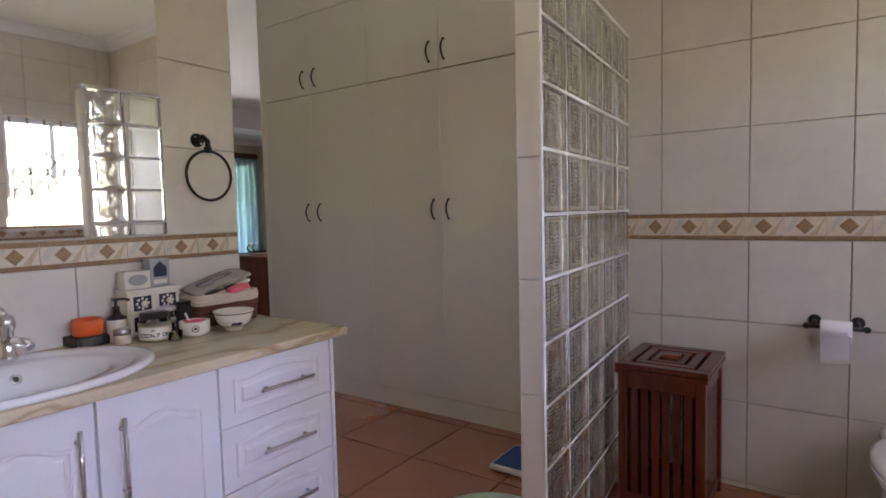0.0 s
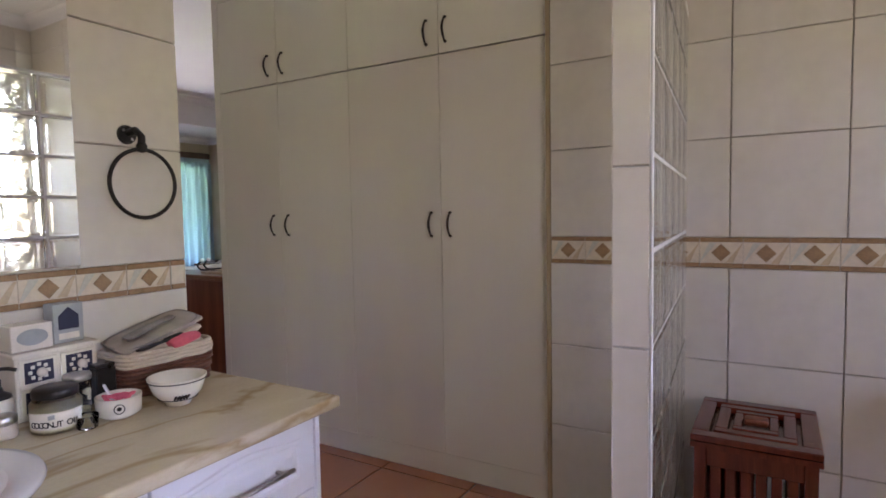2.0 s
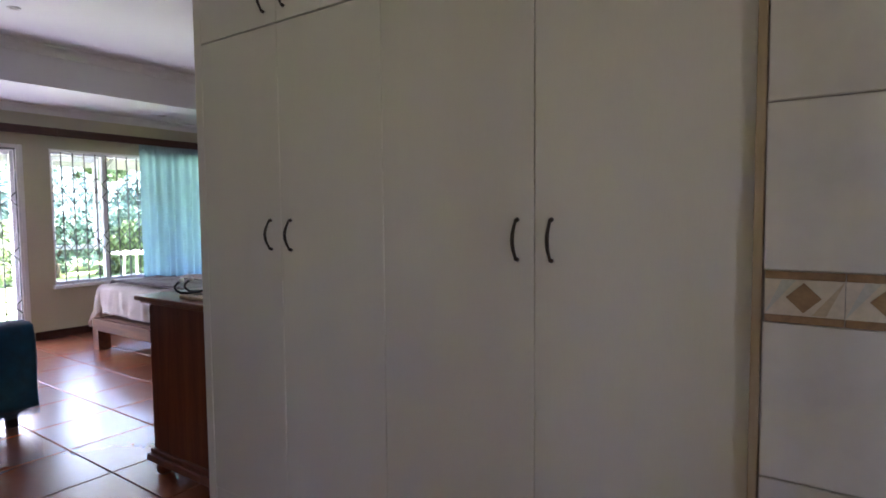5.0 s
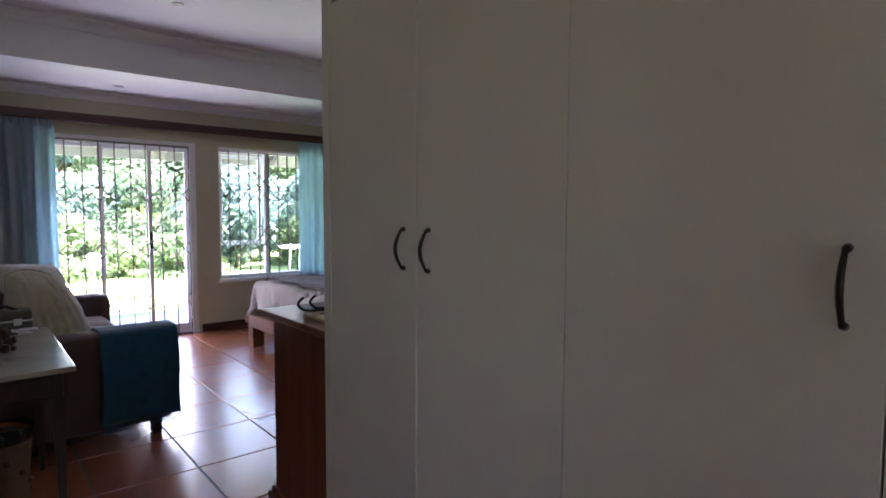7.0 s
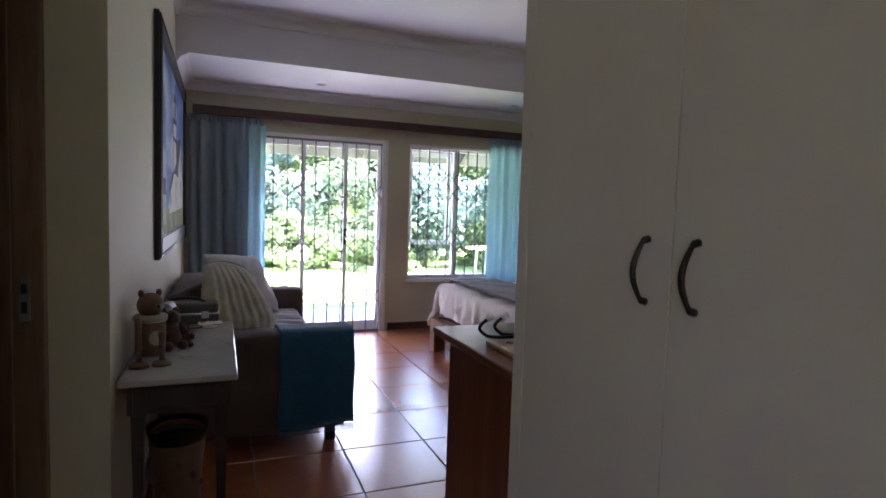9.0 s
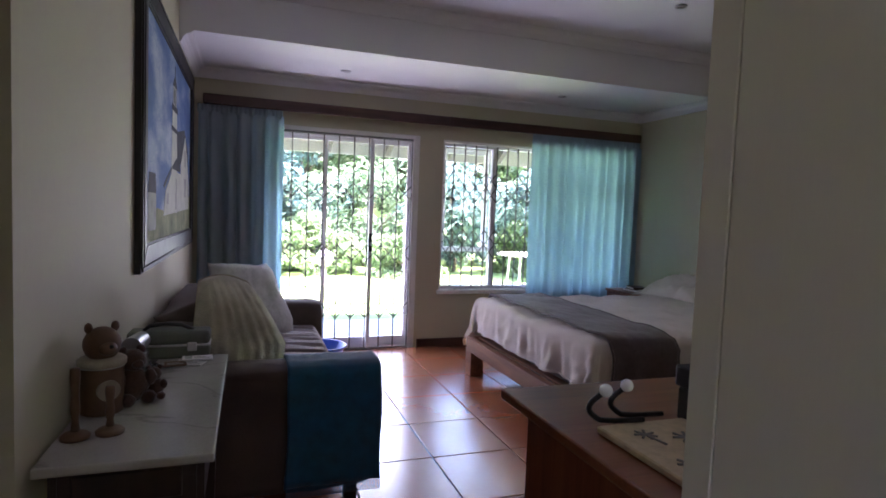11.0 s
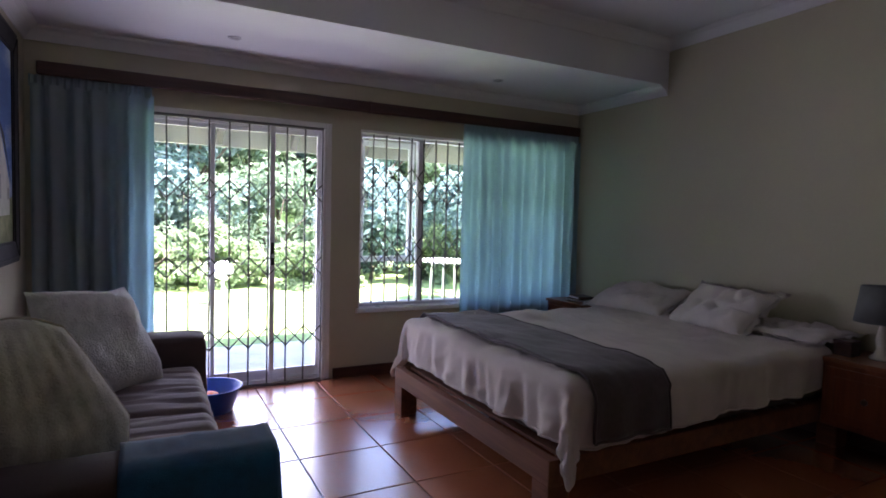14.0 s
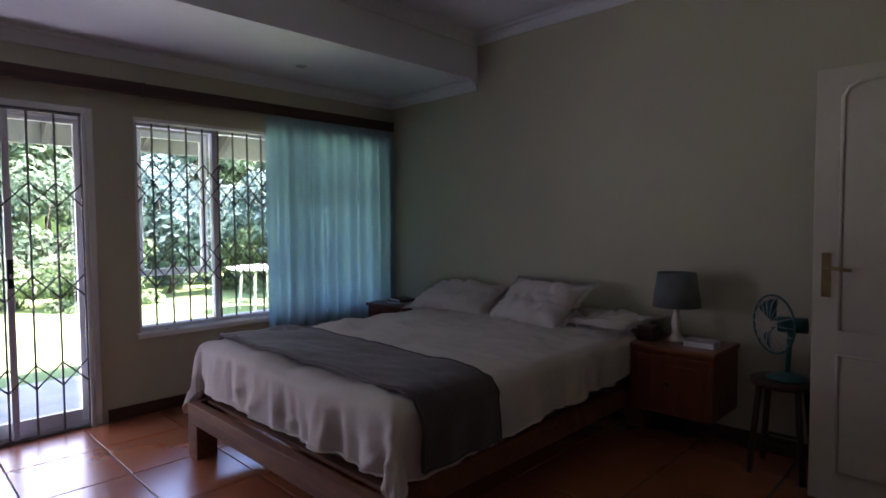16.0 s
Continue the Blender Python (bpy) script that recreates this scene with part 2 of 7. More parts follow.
KNIT_LINE = mat("brown_knit_stripe", (0.40, 0.36, 0.28), 0.95, 0.14, 20, 0.6, 150)
CURTAIN = translucent_cloth("blue_curtain", (0.42, 0.49, 0.51), (0.23, 0.425, 0.525), 0.50)
WHITE_PAINT = mat("white_gloss_paint", (0.78, 0.77, 0.75), 0.3, 0.03, 5, 0.05, 70)
ALU = mat("white_aluminium", (0.74, 0.74, 0.78), 0.35, 0.03, 8, 0.03, 90)
DOORPAINT = mat("cream_door_paint", (0.58, 0.53, 0.43), 0.4, 0.04, 5, 0.06, 70)
GATE = mat("gate_steel", (0.14, 0.14, 0.135), 0.6, 0.15, 20, 0.15, 90, metal=0.2)
FRAMEWOOD = wood("door_frame_wood", (0.15, 0.085, 0.045), (0.27, 0.17, 0.10), 0.45, 2, 3)
BLACKP = mat("black_plastic", (0.015, 0.015, 0.016), 0.3, 0.1, 20, 0.05, 80)
MIRROR = mat("mirror_silver", (0.93, 0.94, 0.93), 0.012, 0.005, 3, 0, 40, metal=1.0, rvar=0.01)
GLASS = glassy("clear_glass", (0.97, 0.99, 0.98), 0.02)
BLOCKGLASS = block_glass("wavy_block_glass", (0.92, 0.975, 0.965))
PANE = thin_glass("window_pane")
MORTAR = mat("white_mortar", (0.62, 0.62, 0.61), 0.8, 0.05, 12, 0.3, 120)
BLUEP = mat("blue_plastic", (0.01, 0.10, 0.62), 0.3, 0.08, 10, 0.03, 60)
BLUEMAT = mat("blue_rubber", (0.02, 0.07, 0.26), 0.55, 0.1, 12, 0.3, 160)
ORANGE = mat("orange_plastic", (0.78, 0.12, 0.02), 0.35, 0.06, 10, 0.03, 60)
PAPER = mat("tissue_paper", (0.82, 0.81, 0.83), 0.95, 0.02, 10, 0.3, 120)
WICKER = mat("brown_wicker", (0.14, 0.055, 0.035), 0.6, 0.25, 20, 0.5, 60)
CREAMCLOTH = mat("cream_lining_cloth", (0.60, 0.52, 0.43), 0.95, 0.08, 14, 0.4, 200)
MATTRESS = mat("grey_brown_cloth", (0.15, 0.125, 0.11), 0.95, 0.12, 14, 0.4, 200)
LIDCLOTH = mat("grey_beige_cloth", (0.40, 0.36, 0.32), 0.95, 0.12, 14, 0.4, 200)
GREYCLOTH = mat("grey_cloth", (0.25, 0.24, 0.23), 0.95, 0.14, 14, 0.4, 200)
PINK = mat("pink_cloth", (0.75, 0.14, 0.20), 0.8, 0.1, 14, 0.3, 160)
NAVY = mat("navy_print", (0.015, 0.018, 0.05), 0.4, 0.1, 20, 0, 60)
INK = mat("black_ink", (0.015, 0.015, 0.015), 0.6, 0.1, 20, 0, 60)
COCO = mat("coconut_fat", (0.70, 0.66, 0.44), 0.5, 0.06, 20, 0.05, 60)
GREYCARD = mat("grey_card", (0.36, 0.38, 0.38), 0.6, 0.08, 14, 0.05, 80)
SILVERCASE = mat("grey_green_case", (0.12, 0.132, 0.11), 0.55, 0.08, 12, 0.1, 120)
BEARBROWN = mat("brown_plush", (0.065, 0.032, 0.020), 0.95, 0.2, 25, 0.8, 120, sheen=0.3)
BEARTAN = mat("tan_pottery", (0.14, 0.078, 0.040), 0.6, 0.12, 20, 0.2, 80)
BEARLABEL = mat("faded_cream_label", (0.34, 0.29, 0.21), 0.6, 0.1, 20, 0.05, 60)
LAMPSHADE = mat("grey_green_shade", (0.16, 0.18, 0.17), 0.9, 0.08, 14, 0.3, 220)
LAWN = mat("lawn_grass", (0.22, 0.31, 0.09), 0.9, 0.25, 1.2, 0.8, 60, tint=(0.34, 0.40, 0.14), dist=0.02)
PAVING = mat("patio_paving", (0.50, 0.46, 0.42), 0.8, 0.1, 4, 0.3, 60)
SAND = mat("pale_gravel", (0.52, 0.46, 0.38), 0.95, 0.15, 3, 0.6, 70, dist=0.01)
def leaf(name, base, tint, through_=0.62):
    """Thin leaf: reflects and lets sunlight through."""
    m = mat(name, base, 0.75, 0.20, 0.7, 0, 40, island=0.5, tint=tint)
    m.node_tree.nodes["Principled BSDF"].inputs["Specular IOR Level"].default_value = 0.25
    n, l = m.node_tree.nodes, m.node_tree.links
    b = n["Principled BSDF"]
    t, mx = n.new("ShaderNodeBsdfTranslucent"), n.new("ShaderNodeMixShader")
    l.new(b.inputs["Base Color"].links[0].from_socket, t.inputs[0])
    mx.inputs[0].default_value = through_
    l.new(b.outputs[0], mx.inputs[1]), l.new(t.outputs[0], mx.inputs[2]), l.new(mx.outputs[0], n["Material Output"].inputs[0])
    return m


LEAF = leaf("leaf_mid_green", (0.19, 0.275, 0.16), (0.35, 0.44, 0.29))
LEAF_LIGHT = leaf("leaf_light_green", (0.22, 0.31, 0.15), (0.38, 0.46, 0.26))
LEAF_DARK = leaf("leaf_blue_green", (0.17, 0.26, 0.22), (0.34, 0.44, 0.40), 0.62)
BARK = mat("bark", (0.12, 0.085, 0.06), 0.95, 0.3, 10, 0.8, 50, dist=0.01)
FASCIA = mat("grey_white_fascia", (0.42, 0.41, 0.39), 0.6, 0.05, 4, 0.1, 60)
EAVEWOOD = mat("weathered_eave_timber", (0.16, 0.145, 0.135), 0.8, 0.15, 8, 0.3, 60)
PAINT_SKY = mat("painted_sky", (0.09, 0.17, 0.37), 0.85, 0.25, 2.2, 0.25, 120, tint=(0.55, 0.60, 0.62), stretch=(0.8, 1, 1.8))
PAINT_GRASS = mat("painted_grass", (0.19, 0.22, 0.10), 0.85, 0.25, 9, 0.25, 120, tint=(0.36, 0.37, 0.20))
PAINT_WHITE = mat("painted_white", (0.50, 0.52, 0.44), 0.85, 0.1, 12, 0.25, 120)
PAINT_SHADE = mat("painted_shade", (0.33, 0.34, 0.30), 0.85, 0.15, 12, 0.25, 120)
PAINT_DARK = mat("painted_dark", (0.05, 0.06, 0.065), 0.85, 0.2, 12, 0.25, 120)
BRASS = mat("dull_brass", (0.45, 0.35, 0.17), 0.35, 0.1, 20, 0.05, 90, metal=0.9)
FANGREEN = mat("teal_fan_plastic", (0.03, 0.13, 0.12), 0.4, 0.1, 10, 0.03, 60)
LENSGLASS = mat("downlight_lens", (0.55, 0.55, 0.55), 0.2, 0.05, 20, 0, 40)
GREENMAT = mat("pale_green_mat", (0.55, 0.66, 0.56), 0.95, 0.08, 30, 0.7, 160)


# ---- mesh helpers ----
def add_box(bm, x0, y0, z0, x1, y1, z1, bevel=0.0, seg=1, mi=0):
    vs = [bm.verts.new((x, y, z)) for x in (min(x0, x1), max(x0, x1)) for y in (min(y0, y1), max(y0, y1)) for z in (min(z0, z1), max(z0, z1))]
    fs = [bm.faces.new([vs[i] for i in q]) for q in ((0, 1, 3, 2), (4, 6, 7, 5), (0, 4, 5, 1), (2, 3, 7, 6), (0, 2, 6, 4), (1, 5, 7, 3))]
    for f in fs:
        f.material_index = mi
    if bevel:
        es = list({e for f in fs for e in f.edges})
        bmesh.ops.bevel(bm, geom=es, offset=bevel, segments=seg, affect="EDGES", profile=0.6, material=mi)
    return bm


def box(x0, y0, z0, x1, y1, z1, bevel=0.0, seg=1):
    return add_box(bmesh.new(), x0, y0, z0, x1, y1, z1, bevel, seg)


def add_ring_surface(bm, rings, cap0=True, cap1=True, closed=True, mi=0):
    """Skins a list of rings of points."""
    rows = [[bm.verts.new(p) for p in r] for r in rings]
    n = len(rows[0])
    for a, b in zip(rows, rows[1:]):
        for i in range(n if closed else n - 1):
            j = (i + 1) % n
            f = bm.faces.new((a[i], a[j], b[j], b[i]))
            f.smooth, f.material_index = True, mi
    if cap0:
        bm.faces.new(rows[0][::-1]).material_index = mi
    if cap1:
        bm.faces.new(rows[-1]).material_index = mi
    return bm


def add_lathe(bm, profile, at, n=28, sx=1.0, sy=1.0, mi=0, cap0=True, cap1=True):
    """Turns (radius, height) pairs about a vertical axis."""
    rings = [[(at[0] + sx * r * math.cos(2 * math.pi * i / n), at[1] + sy * r * math.sin(2 * math.pi * i / n), at[2] + z) for i in range(n)] for r, z in profile]
    return add_ring_surface(bm, rings, cap0, cap1, mi=mi)


def lathe(profile, at, n=28, sx=1.0, sy=1.0):
    return add_lathe(bmesh.new(), profile, at, n, sx, sy)


def add_tube(bm, pts, r, n=10, closed=False, mi=0, taper=None):
    """A round bar along points."""
    pts = [Vector(p) for p in pts]
    rings, up = [], None
    for i, p in enumerate(pts):
        if closed:
            d = (pts[(i + 1) % len(pts)] - pts[i - 1]).normalized()
        else:
            d = (pts[min(i + 1, len(pts) - 1)] - pts[max(i - 1, 0)]).normalized()
        if up is None:
            up = d.orthogonal().normalized()
        up = (up - d * up.dot(d)).normalized()
        side = d.cross(up)
        rr = r if taper is None else r * taper[i]
        rings.append([p + rr * (math.cos(2 * math.pi * k / n) * up + math.sin(2 * math.pi * k / n) * side) for k in range(n)])
    if closed:
        rings.append(rings[0])
        add_ring_surface(bm, rings, False, False, mi=mi)
        bmesh.ops.remove_doubles(bm, verts=bm.verts, dist=1e-5)
        return bm
    return add_ring_surface(bm, rings, mi=mi)


def tube(pts, r, n=10, closed=False):
    return add_tube(bmesh.new(), pts, r, n, closed)


def add_rod(bm, a, b, r, n=10, mi=0):
    return add_tube(bm, [a, b], r, n, mi=mi)


def add_prism(bm, poly, y0, y1, axis="y", mi=0):
    """A flat outline given in two coordinates, made thick along the third axis."""
    def p(u, v, w):
        return {"y": (u, w, v), "x": (w, u, v), "z": (u, v, w)}[axis]
    a = [bm.verts.new(p(u, v, y0)) for u, v in poly]
    b = [bm.verts.new(p(u, v, y1)) for u, v in poly]
    fs = [bm.faces.new(a), bm.faces.new(b[::-1])]
    for i in range(len(poly)):
        j = (i + 1) % len(poly)
        fs.append(bm.faces.new((a[j], a[i], b[i], b[j])))
    for f in fs:
        f.material_index = mi
    bmesh.ops.recalc_face_normals(bm, faces=fs)
    return bm


def prism(poly, y0, y1, axis="y"):
    return add_prism(bmesh.new(), poly, y0, y1, axis)


def mesh_of(name, bm, *mats):
    bmesh.ops.recalc_face_normals(bm, faces=bm.faces)
    me = bpy.data.meshes.new(name)
    bm.to_mesh(me)
    bm.free()
    for m in mats:
        me.materials.append(m)
    return me


def thing(name, at, label, category, group=""):
    ob = new(name)
    ob.empty_display_size = 0.05
    ob.matrix_basis = Matrix.Translation(at)
    return tagged(ob, label, category, group)


def world_of(ob):
    m = ob.matrix_basis.copy()
    while ob.parent:
        m = ob.parent.matrix_basis @ ob.matrix_parent_inverse @ m
        ob = ob.parent
    return m


def hang(ob, parent):
    ob.parent = parent
    ob.matrix_parent_inverse = world_of(parent).inverted()
    return ob


def part(name, bm, material, parent, label="", smooth=False):
    mats = material if isinstance(material, (list, tuple)) else (material,)
    ob = new(name, mesh_of(name, bm, *mats))
    if smooth:
        for f in ob.data.polygons:
            f.use_smooth = True
    hang(ob, parent)
    return tagged(ob, label)


def solo(name, bm, material, label, category, group="", smooth=False):
    mats = material if isinstance(material, (list, tuple)) else (material,)
    ob = new(name, mesh_of(name, bm, *mats))
    if smooth:
        for f in ob.data.polygons:
            f.use_smooth = True
    return tagged(ob, label, category, group)


def structure(name, bm, material, label=""):
    mats = material if isinstance(material, (list, tuple)) else (material,)
    return tagged(new(name, mesh_of(name, bm, *mats)), label or name.replace("_", " "), "structure", kind="structure")


def boxes(*rows):
    bm = bmesh.new()
    for r in rows:
        add_box(bm, *r)
    return bm


def soft_block(x0, y0, z0, x1, y1, z1, puff=0.05, n=14, seed=0, wrinkle=0.006, edge=0.35):
    """A stuffed cushion-like block with rounded sides and small creases."""
    bm = bmesh.new()
    bmesh.ops.create_cube(bm, size=2)
    bmesh.ops.subdivide_edges(bm, edges=bm.edges, cuts=n, use_grid_fill=True)
    c, h = Vector(((x0 + x1) / 2, (y0 + y1) / 2, (z0 + z1) / 2)), Vector(((x1 - x0) / 2, (y1 - y0) / 2, (z1 - z0) / 2))
    for v in bm.verts:
        p = v.co.copy()
        q = Vector(tuple(math.copysign(1 - (1 - abs(a)) ** 1.0, a) for a in p))
        s = q.normalized() * max(abs(q.x), abs(q.y), abs(q.z))
        p = q.lerp(s, edge * (abs(q.x) ** 6 + abs(q.y) ** 6 + abs(q.z) ** 6 - 1) / 2)
        bulge = puff * (1 - p.x ** 2) * (1 - p.y ** 2)
        w = Vector((p.x * h.x, p.y * h.y, p.z * h.z + bulge * p.z)) + c
        k = noise.noise(w * 7 + Vector((seed, 0, 0))) + 0.6 * noise.noise(w * 17 + Vector((0, seed, 0)))
        v.co = w + Vector((p.x, p.y, p.z)) * wrinkle * k
    for f in bm.faces:
        f.smooth = True
    return bm


def pillow(w, h, d, m, seed=0, wrinkle=0.012, n=22, corner=0.75, crease=0.0):
    """A scatter cushion: two puffed sheets with pulled corners, placed by the matrix m. w along x, h along z, d deep."""
    bm = bmesh.new()
    grid = {}
    for side in (1, -1):
        for i in range(n + 1):
            for j in range(n + 1):
                u, v = 2 * i / n - 1, 2 * j / n - 1
                if side < 0 and (i in (0, n) or j in (0, n)):
                    grid[side, i, j] = grid[1, i, j]
                    continue
                pinch = 1 - 0.10 * (1 - u * u) * abs(v) ** 3 * corner - 0.0
                pinch2 = 1 - 0.10 * (1 - v * v) * abs(u) ** 3 * corner
                t = max(0, (1 - u ** 4)) ** 0.6 * max(0, (1 - v ** 4)) ** 0.6
                p = Vector((u * w / 2 * pinch2, side * d / 2 * t, v * h / 2 * pinch))
                k = noise.noise(p * 6 + Vector((seed, 3, 1))) + 0.5 * noise.noise(p * 15 + Vector((seed, 1, 7)))
                k -= 0.8 * crease * max(0, 1 - 5 * abs(noise.noise(Vector((p.x * 7 + seed, p.z * 4, side * 3)))))
                p.y += side * wrinkle * k * (0.3 + t)
                p.z += wrinkle * 0.6 * noise.noise(p * 5 + Vector((1, seed, 4)))
                grid[side, i, j] = bm.verts.new(m @ p)
        for i in range(n):
            for j in range(n):
                q = [grid[side, i, j], grid[side, i + 1, j], grid[side, i + 1, j + 1], grid[side, i, j + 1]]
                f = bm.faces.new(q if side < 0 else q[::-1])
                f.smooth = True
    return bm


def letters(text, size, m, material, parent, name="lettering", depth=0.0006):
    cu = bpy.data.curves.new(name, "FONT")
    cu.body, cu.size, cu.extrude, cu.align_x = text, size, depth, "CENTER"
    cu.offset = size * 0.02
    tmp = bpy.data.objects.new(name, cu)
    me = bpy.data.meshes.new_from_object(tmp)
    me.transform(m)
    me.materials.clear()
    me.materials.append(material)
    ob = new(name, me)
    bpy.data.objects.remove(tmp)
    return hang(ob, parent)


# ---- the large structure ----
NORTH, EAST, SOUTH, VAN = -0.03, 2.65, -3.5, -0.872          # bathroom wall faces
WIN, PIC, BEDW = -7.035, -1.065, 3.62                        # bedroom wall faces
CEILING, LOW = 2.93, 2.56

floor = structure("floor", box(-7.26, -3.7, -0.2, 2.85, 3.8, -0.012), FGROUT, "floor slab with dark recessed grout")
wall_window = structure("wall_window", boxes(
    (WIN - 0.22, PIC - 0.3, 0, WIN, -0.42, LOW), (WIN - 0.22, -0.42, 2.10, WIN, 0.985, LOW), (WIN - 0.22, 0.985, 0, WIN, 1.258, LOW),
    (WIN - 0.22, 1.258, 0, WIN, 3.47, 0.575), (WIN - 0.22, 1.258, 2.11, WIN, 3.47, LOW), (WIN - 0.22, 3.47, 0, WIN, 3.82, LOW)), PLASTER, "cream plastered window wall")
wall_picture = structure("wall_picture", boxes((WIN, PIC - 0.33, 0, -2.98, PIC, 3.0), (-2.98, PIC - 0.33, 2.09, -2.30, PIC, 3.0), (-2.30, PIC - 0.33, 0, -1.005, -1.175, 3.0)), PLASTER, "cream plastered wall with a doorway")
wall_bed = structure("wall_bed", box(WIN, BEDW, 0, -2.30, BEDW + 0.2, 3.0), PLASTER, "plain cream wall behind the bed")
wall_east = structure("wall_east", boxes((-2.5, 1.25, 0, -2.3, 2.28, 3.0), (-2.5, 2.28, 2.09, -2.3, 3.10, 3.0), (-2.5, 3.10, 0, -2.3, BEDW, 3.0), (-2.3, 1.25, 0, -2.14, 1.4, 3.0), (-2.14, 0.615, 0, -2.0, 1.4, 3.0)), PLASTER, "cream wall with the bedroom doorway")
wall_lobby = structure("wall_lobby", boxes((-2.3, 3.2, 0, -1.2, 3.3, 3.0), (-1.3, 1.4, 0, -1.2, 3.2, 3.0), (-2.0, 1.4, 0, -1.3, 1.5, 3.0)), PLASTER, "plain lobby wall beyond the doorway")
wall_dark_room = structure("wall_dark_room", boxes((-3.4, -2.8, 0, -3.3, PIC - 0.33, 3.0), (-3.4, -2.9, 0, -1.005, -2.8, 3.0)), PLASTER, "plain wall of the dark side room")
wall_vanity = structure("wall_vanity", box(VAN - 0.125, SOUTH, 0, VAN - 0.008, -1.183, 3.0), GROUT, "tiled wall behind the vanity")
wall_north = structure("wall_north", box(0.022, NORTH, 0, EAST + 0.2, 0.62, 3.0), GROUT, "tiled bathroom wall")
WY0, WY1, WZ0, WZ1 = -0.93, -0.16, 1.2, 2.15
# VY0 to VY1: made-up opening, out of view, that lets fill light in.
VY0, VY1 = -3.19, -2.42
wall_bath_east = structure("wall_bath_east", boxes((EAST, SOUTH, 0, EAST + 0.2, VY0, 3.0), (EAST, VY1, 0, EAST + 0.2, WY0, 3.0), (EAST, WY1, 0, EAST + 0.2, NORTH, 3.0), (EAST, WY0, 0, EAST + 0.2, WY1, WZ0), (EAST, WY0, WZ1, EAST + 0.2, WY1, 3.0), (EAST, VY0, 0, EAST + 0.2, VY1, WZ0), (EAST, VY0, WZ1, EAST + 0.2, VY1, 3.0)), GROUT, "tiled bathroom wall with a window and an added unseen one")
wall_south = structure("wall_south", box(VAN - 0.125, SOUTH - 0.2, 0, EAST + 0.2, SOUTH, 3.0), PLASTER, "plain bathroom end wall")
ceiling = structure("ceiling", boxes((-5.9, -3.7, CEILING, 2.85, 3.82, CEILING + 0.12), (WIN - 0.22, PIC - 0.33, LOW, -5.9, 3.82, CEILING + 0.12)), CEIL, "white painted ceiling with a dropped part at the windows")


def cornice(name, axis, a, b, face, z, out):
    """Coved plaster moulding along a wall. out: which way the room lies (+1 or -1)."""
    prof = [(0, 0), (0, -0.085), (0.012, -0.085), (0.018, -0.07), (0.03, -0.045), (0.05, -0.026), (0.078, -0.016), (0.082, -0.008), (0.088, -0.008), (0.088, 0)]
    bm = bmesh.new()
    rings = []
    for w in (a, b):
        rings.append([((w, face + out * u, z + v) if axis == "x" else (face + out * u, w, z + v)) for u, v in prof])
    add_ring_surface(bm, rings)
    for f in bm.faces:
        f.smooth = False
    return structure(name, bm, CEIL, "white coved ceiling cornice")


cornice("trim_cornice_window", "y", PIC, BEDW, WIN, LOW, 1)
cornice("trim_cornice_picture_low", "x", WIN, -5.9, PIC, LOW, 1)
cornice("trim_cornice_bed_low", "x", WIN, -5.9, BEDW, LOW, -1)
cornice("trim_cornice_picture", "x", -5.9, -1.0, PIC, CEILING, 1)
cornice("trim_cornice_bed", "x", -5.9, -2.5, BEDW, CEILING, -1)
cornice("trim_cornice_beam", "y", PIC, BEDW, -5.9, CEILING, 1)
cornice("trim_cornice_north", "x", 0.02, EAST, NORTH - 0.012, CEILING, -1)
cornice("trim_cornice_east", "y", SOUTH, NORTH, EAST - 0.012, CEILING, -1)
cornice("trim_cornice_vanity", "y", SOUTH, -1.18, VAN + 0.004, CEILING, 1)


def skirting(name, *rows):
    bm = bmesh.new()
    for r in rows:
        add_box(bm, *r, bevel=0.004)
    return structure(name, bm, SKIRT, "dark wooden skirting board")


skirting("baseboard_window", (WIN, 1.04, 0, WIN + 0.018, BEDW, 0.085), (WIN, PIC, 0, WIN + 0.018, -0.86, 0.085))
skirting("baseboard_bed", (WIN + 0.02, BEDW - 0.018, 0, -2.5, BEDW, 0.085))
skirting("baseboard_picture", (WIN + 0.02, PIC, 0, -2.98, PIC + 0.018, 0.085))


# sliding door, window and their security gates
def frame_bars(bm, x0, x1, y0, y1, z0, z1, w, wb=None):
    wb = wb or w
    add_box(bm, x0, y0, z0, x1, y0 + w, z1, 0.003)
    add_box(bm, x0, y1 - w, z0, x1, y1, z1, 0.003)
    add_box(bm, x0 + 0.001, y0 + w, z1 - w, x1 - 0.001, y1 - w, z1, 0.003)
    add_box(bm, x0 + 0.001, y0 + w, z0, x1 - 0.001, y1 - w, z0 + wb, 0.003)
    return bm


door_1 = structure("door_1", frame_bars(bmesh.new(), WIN - 0.15, WIN - 0.06, -0.42, 0.985, 0.0, 2.10, 0.045, 0.03), ALU, "white aluminium sliding door to the garden")
for y0, y1, xo in ((-0.375, 0.118, -0.135), (0.082, 0.94, -0.10)):
    part("door_panel", frame_bars(bmesh.new(), WIN + xo, WIN + xo + 0.03, y0, y1, 0.03, 2.055, 0.032, 0.08), ALU, door_1)
    p = part("pane", box(WIN + xo + 0.012, y0 + 0.05, 0.10, WIN + xo + 0.018, y1 - 0.05, 2.0), PANE, door_1)
    p.visible_shadow = False
part("architrave", boxes((WIN - 0.05, 0.965, 0, WIN + 0.012, 1.008, 2.13, 0.006), (WIN - 0.05, -0.46, 2.075, WIN + 0.012, 0.965, 2.13, 0.006)), WHITE_PAINT, door_1)

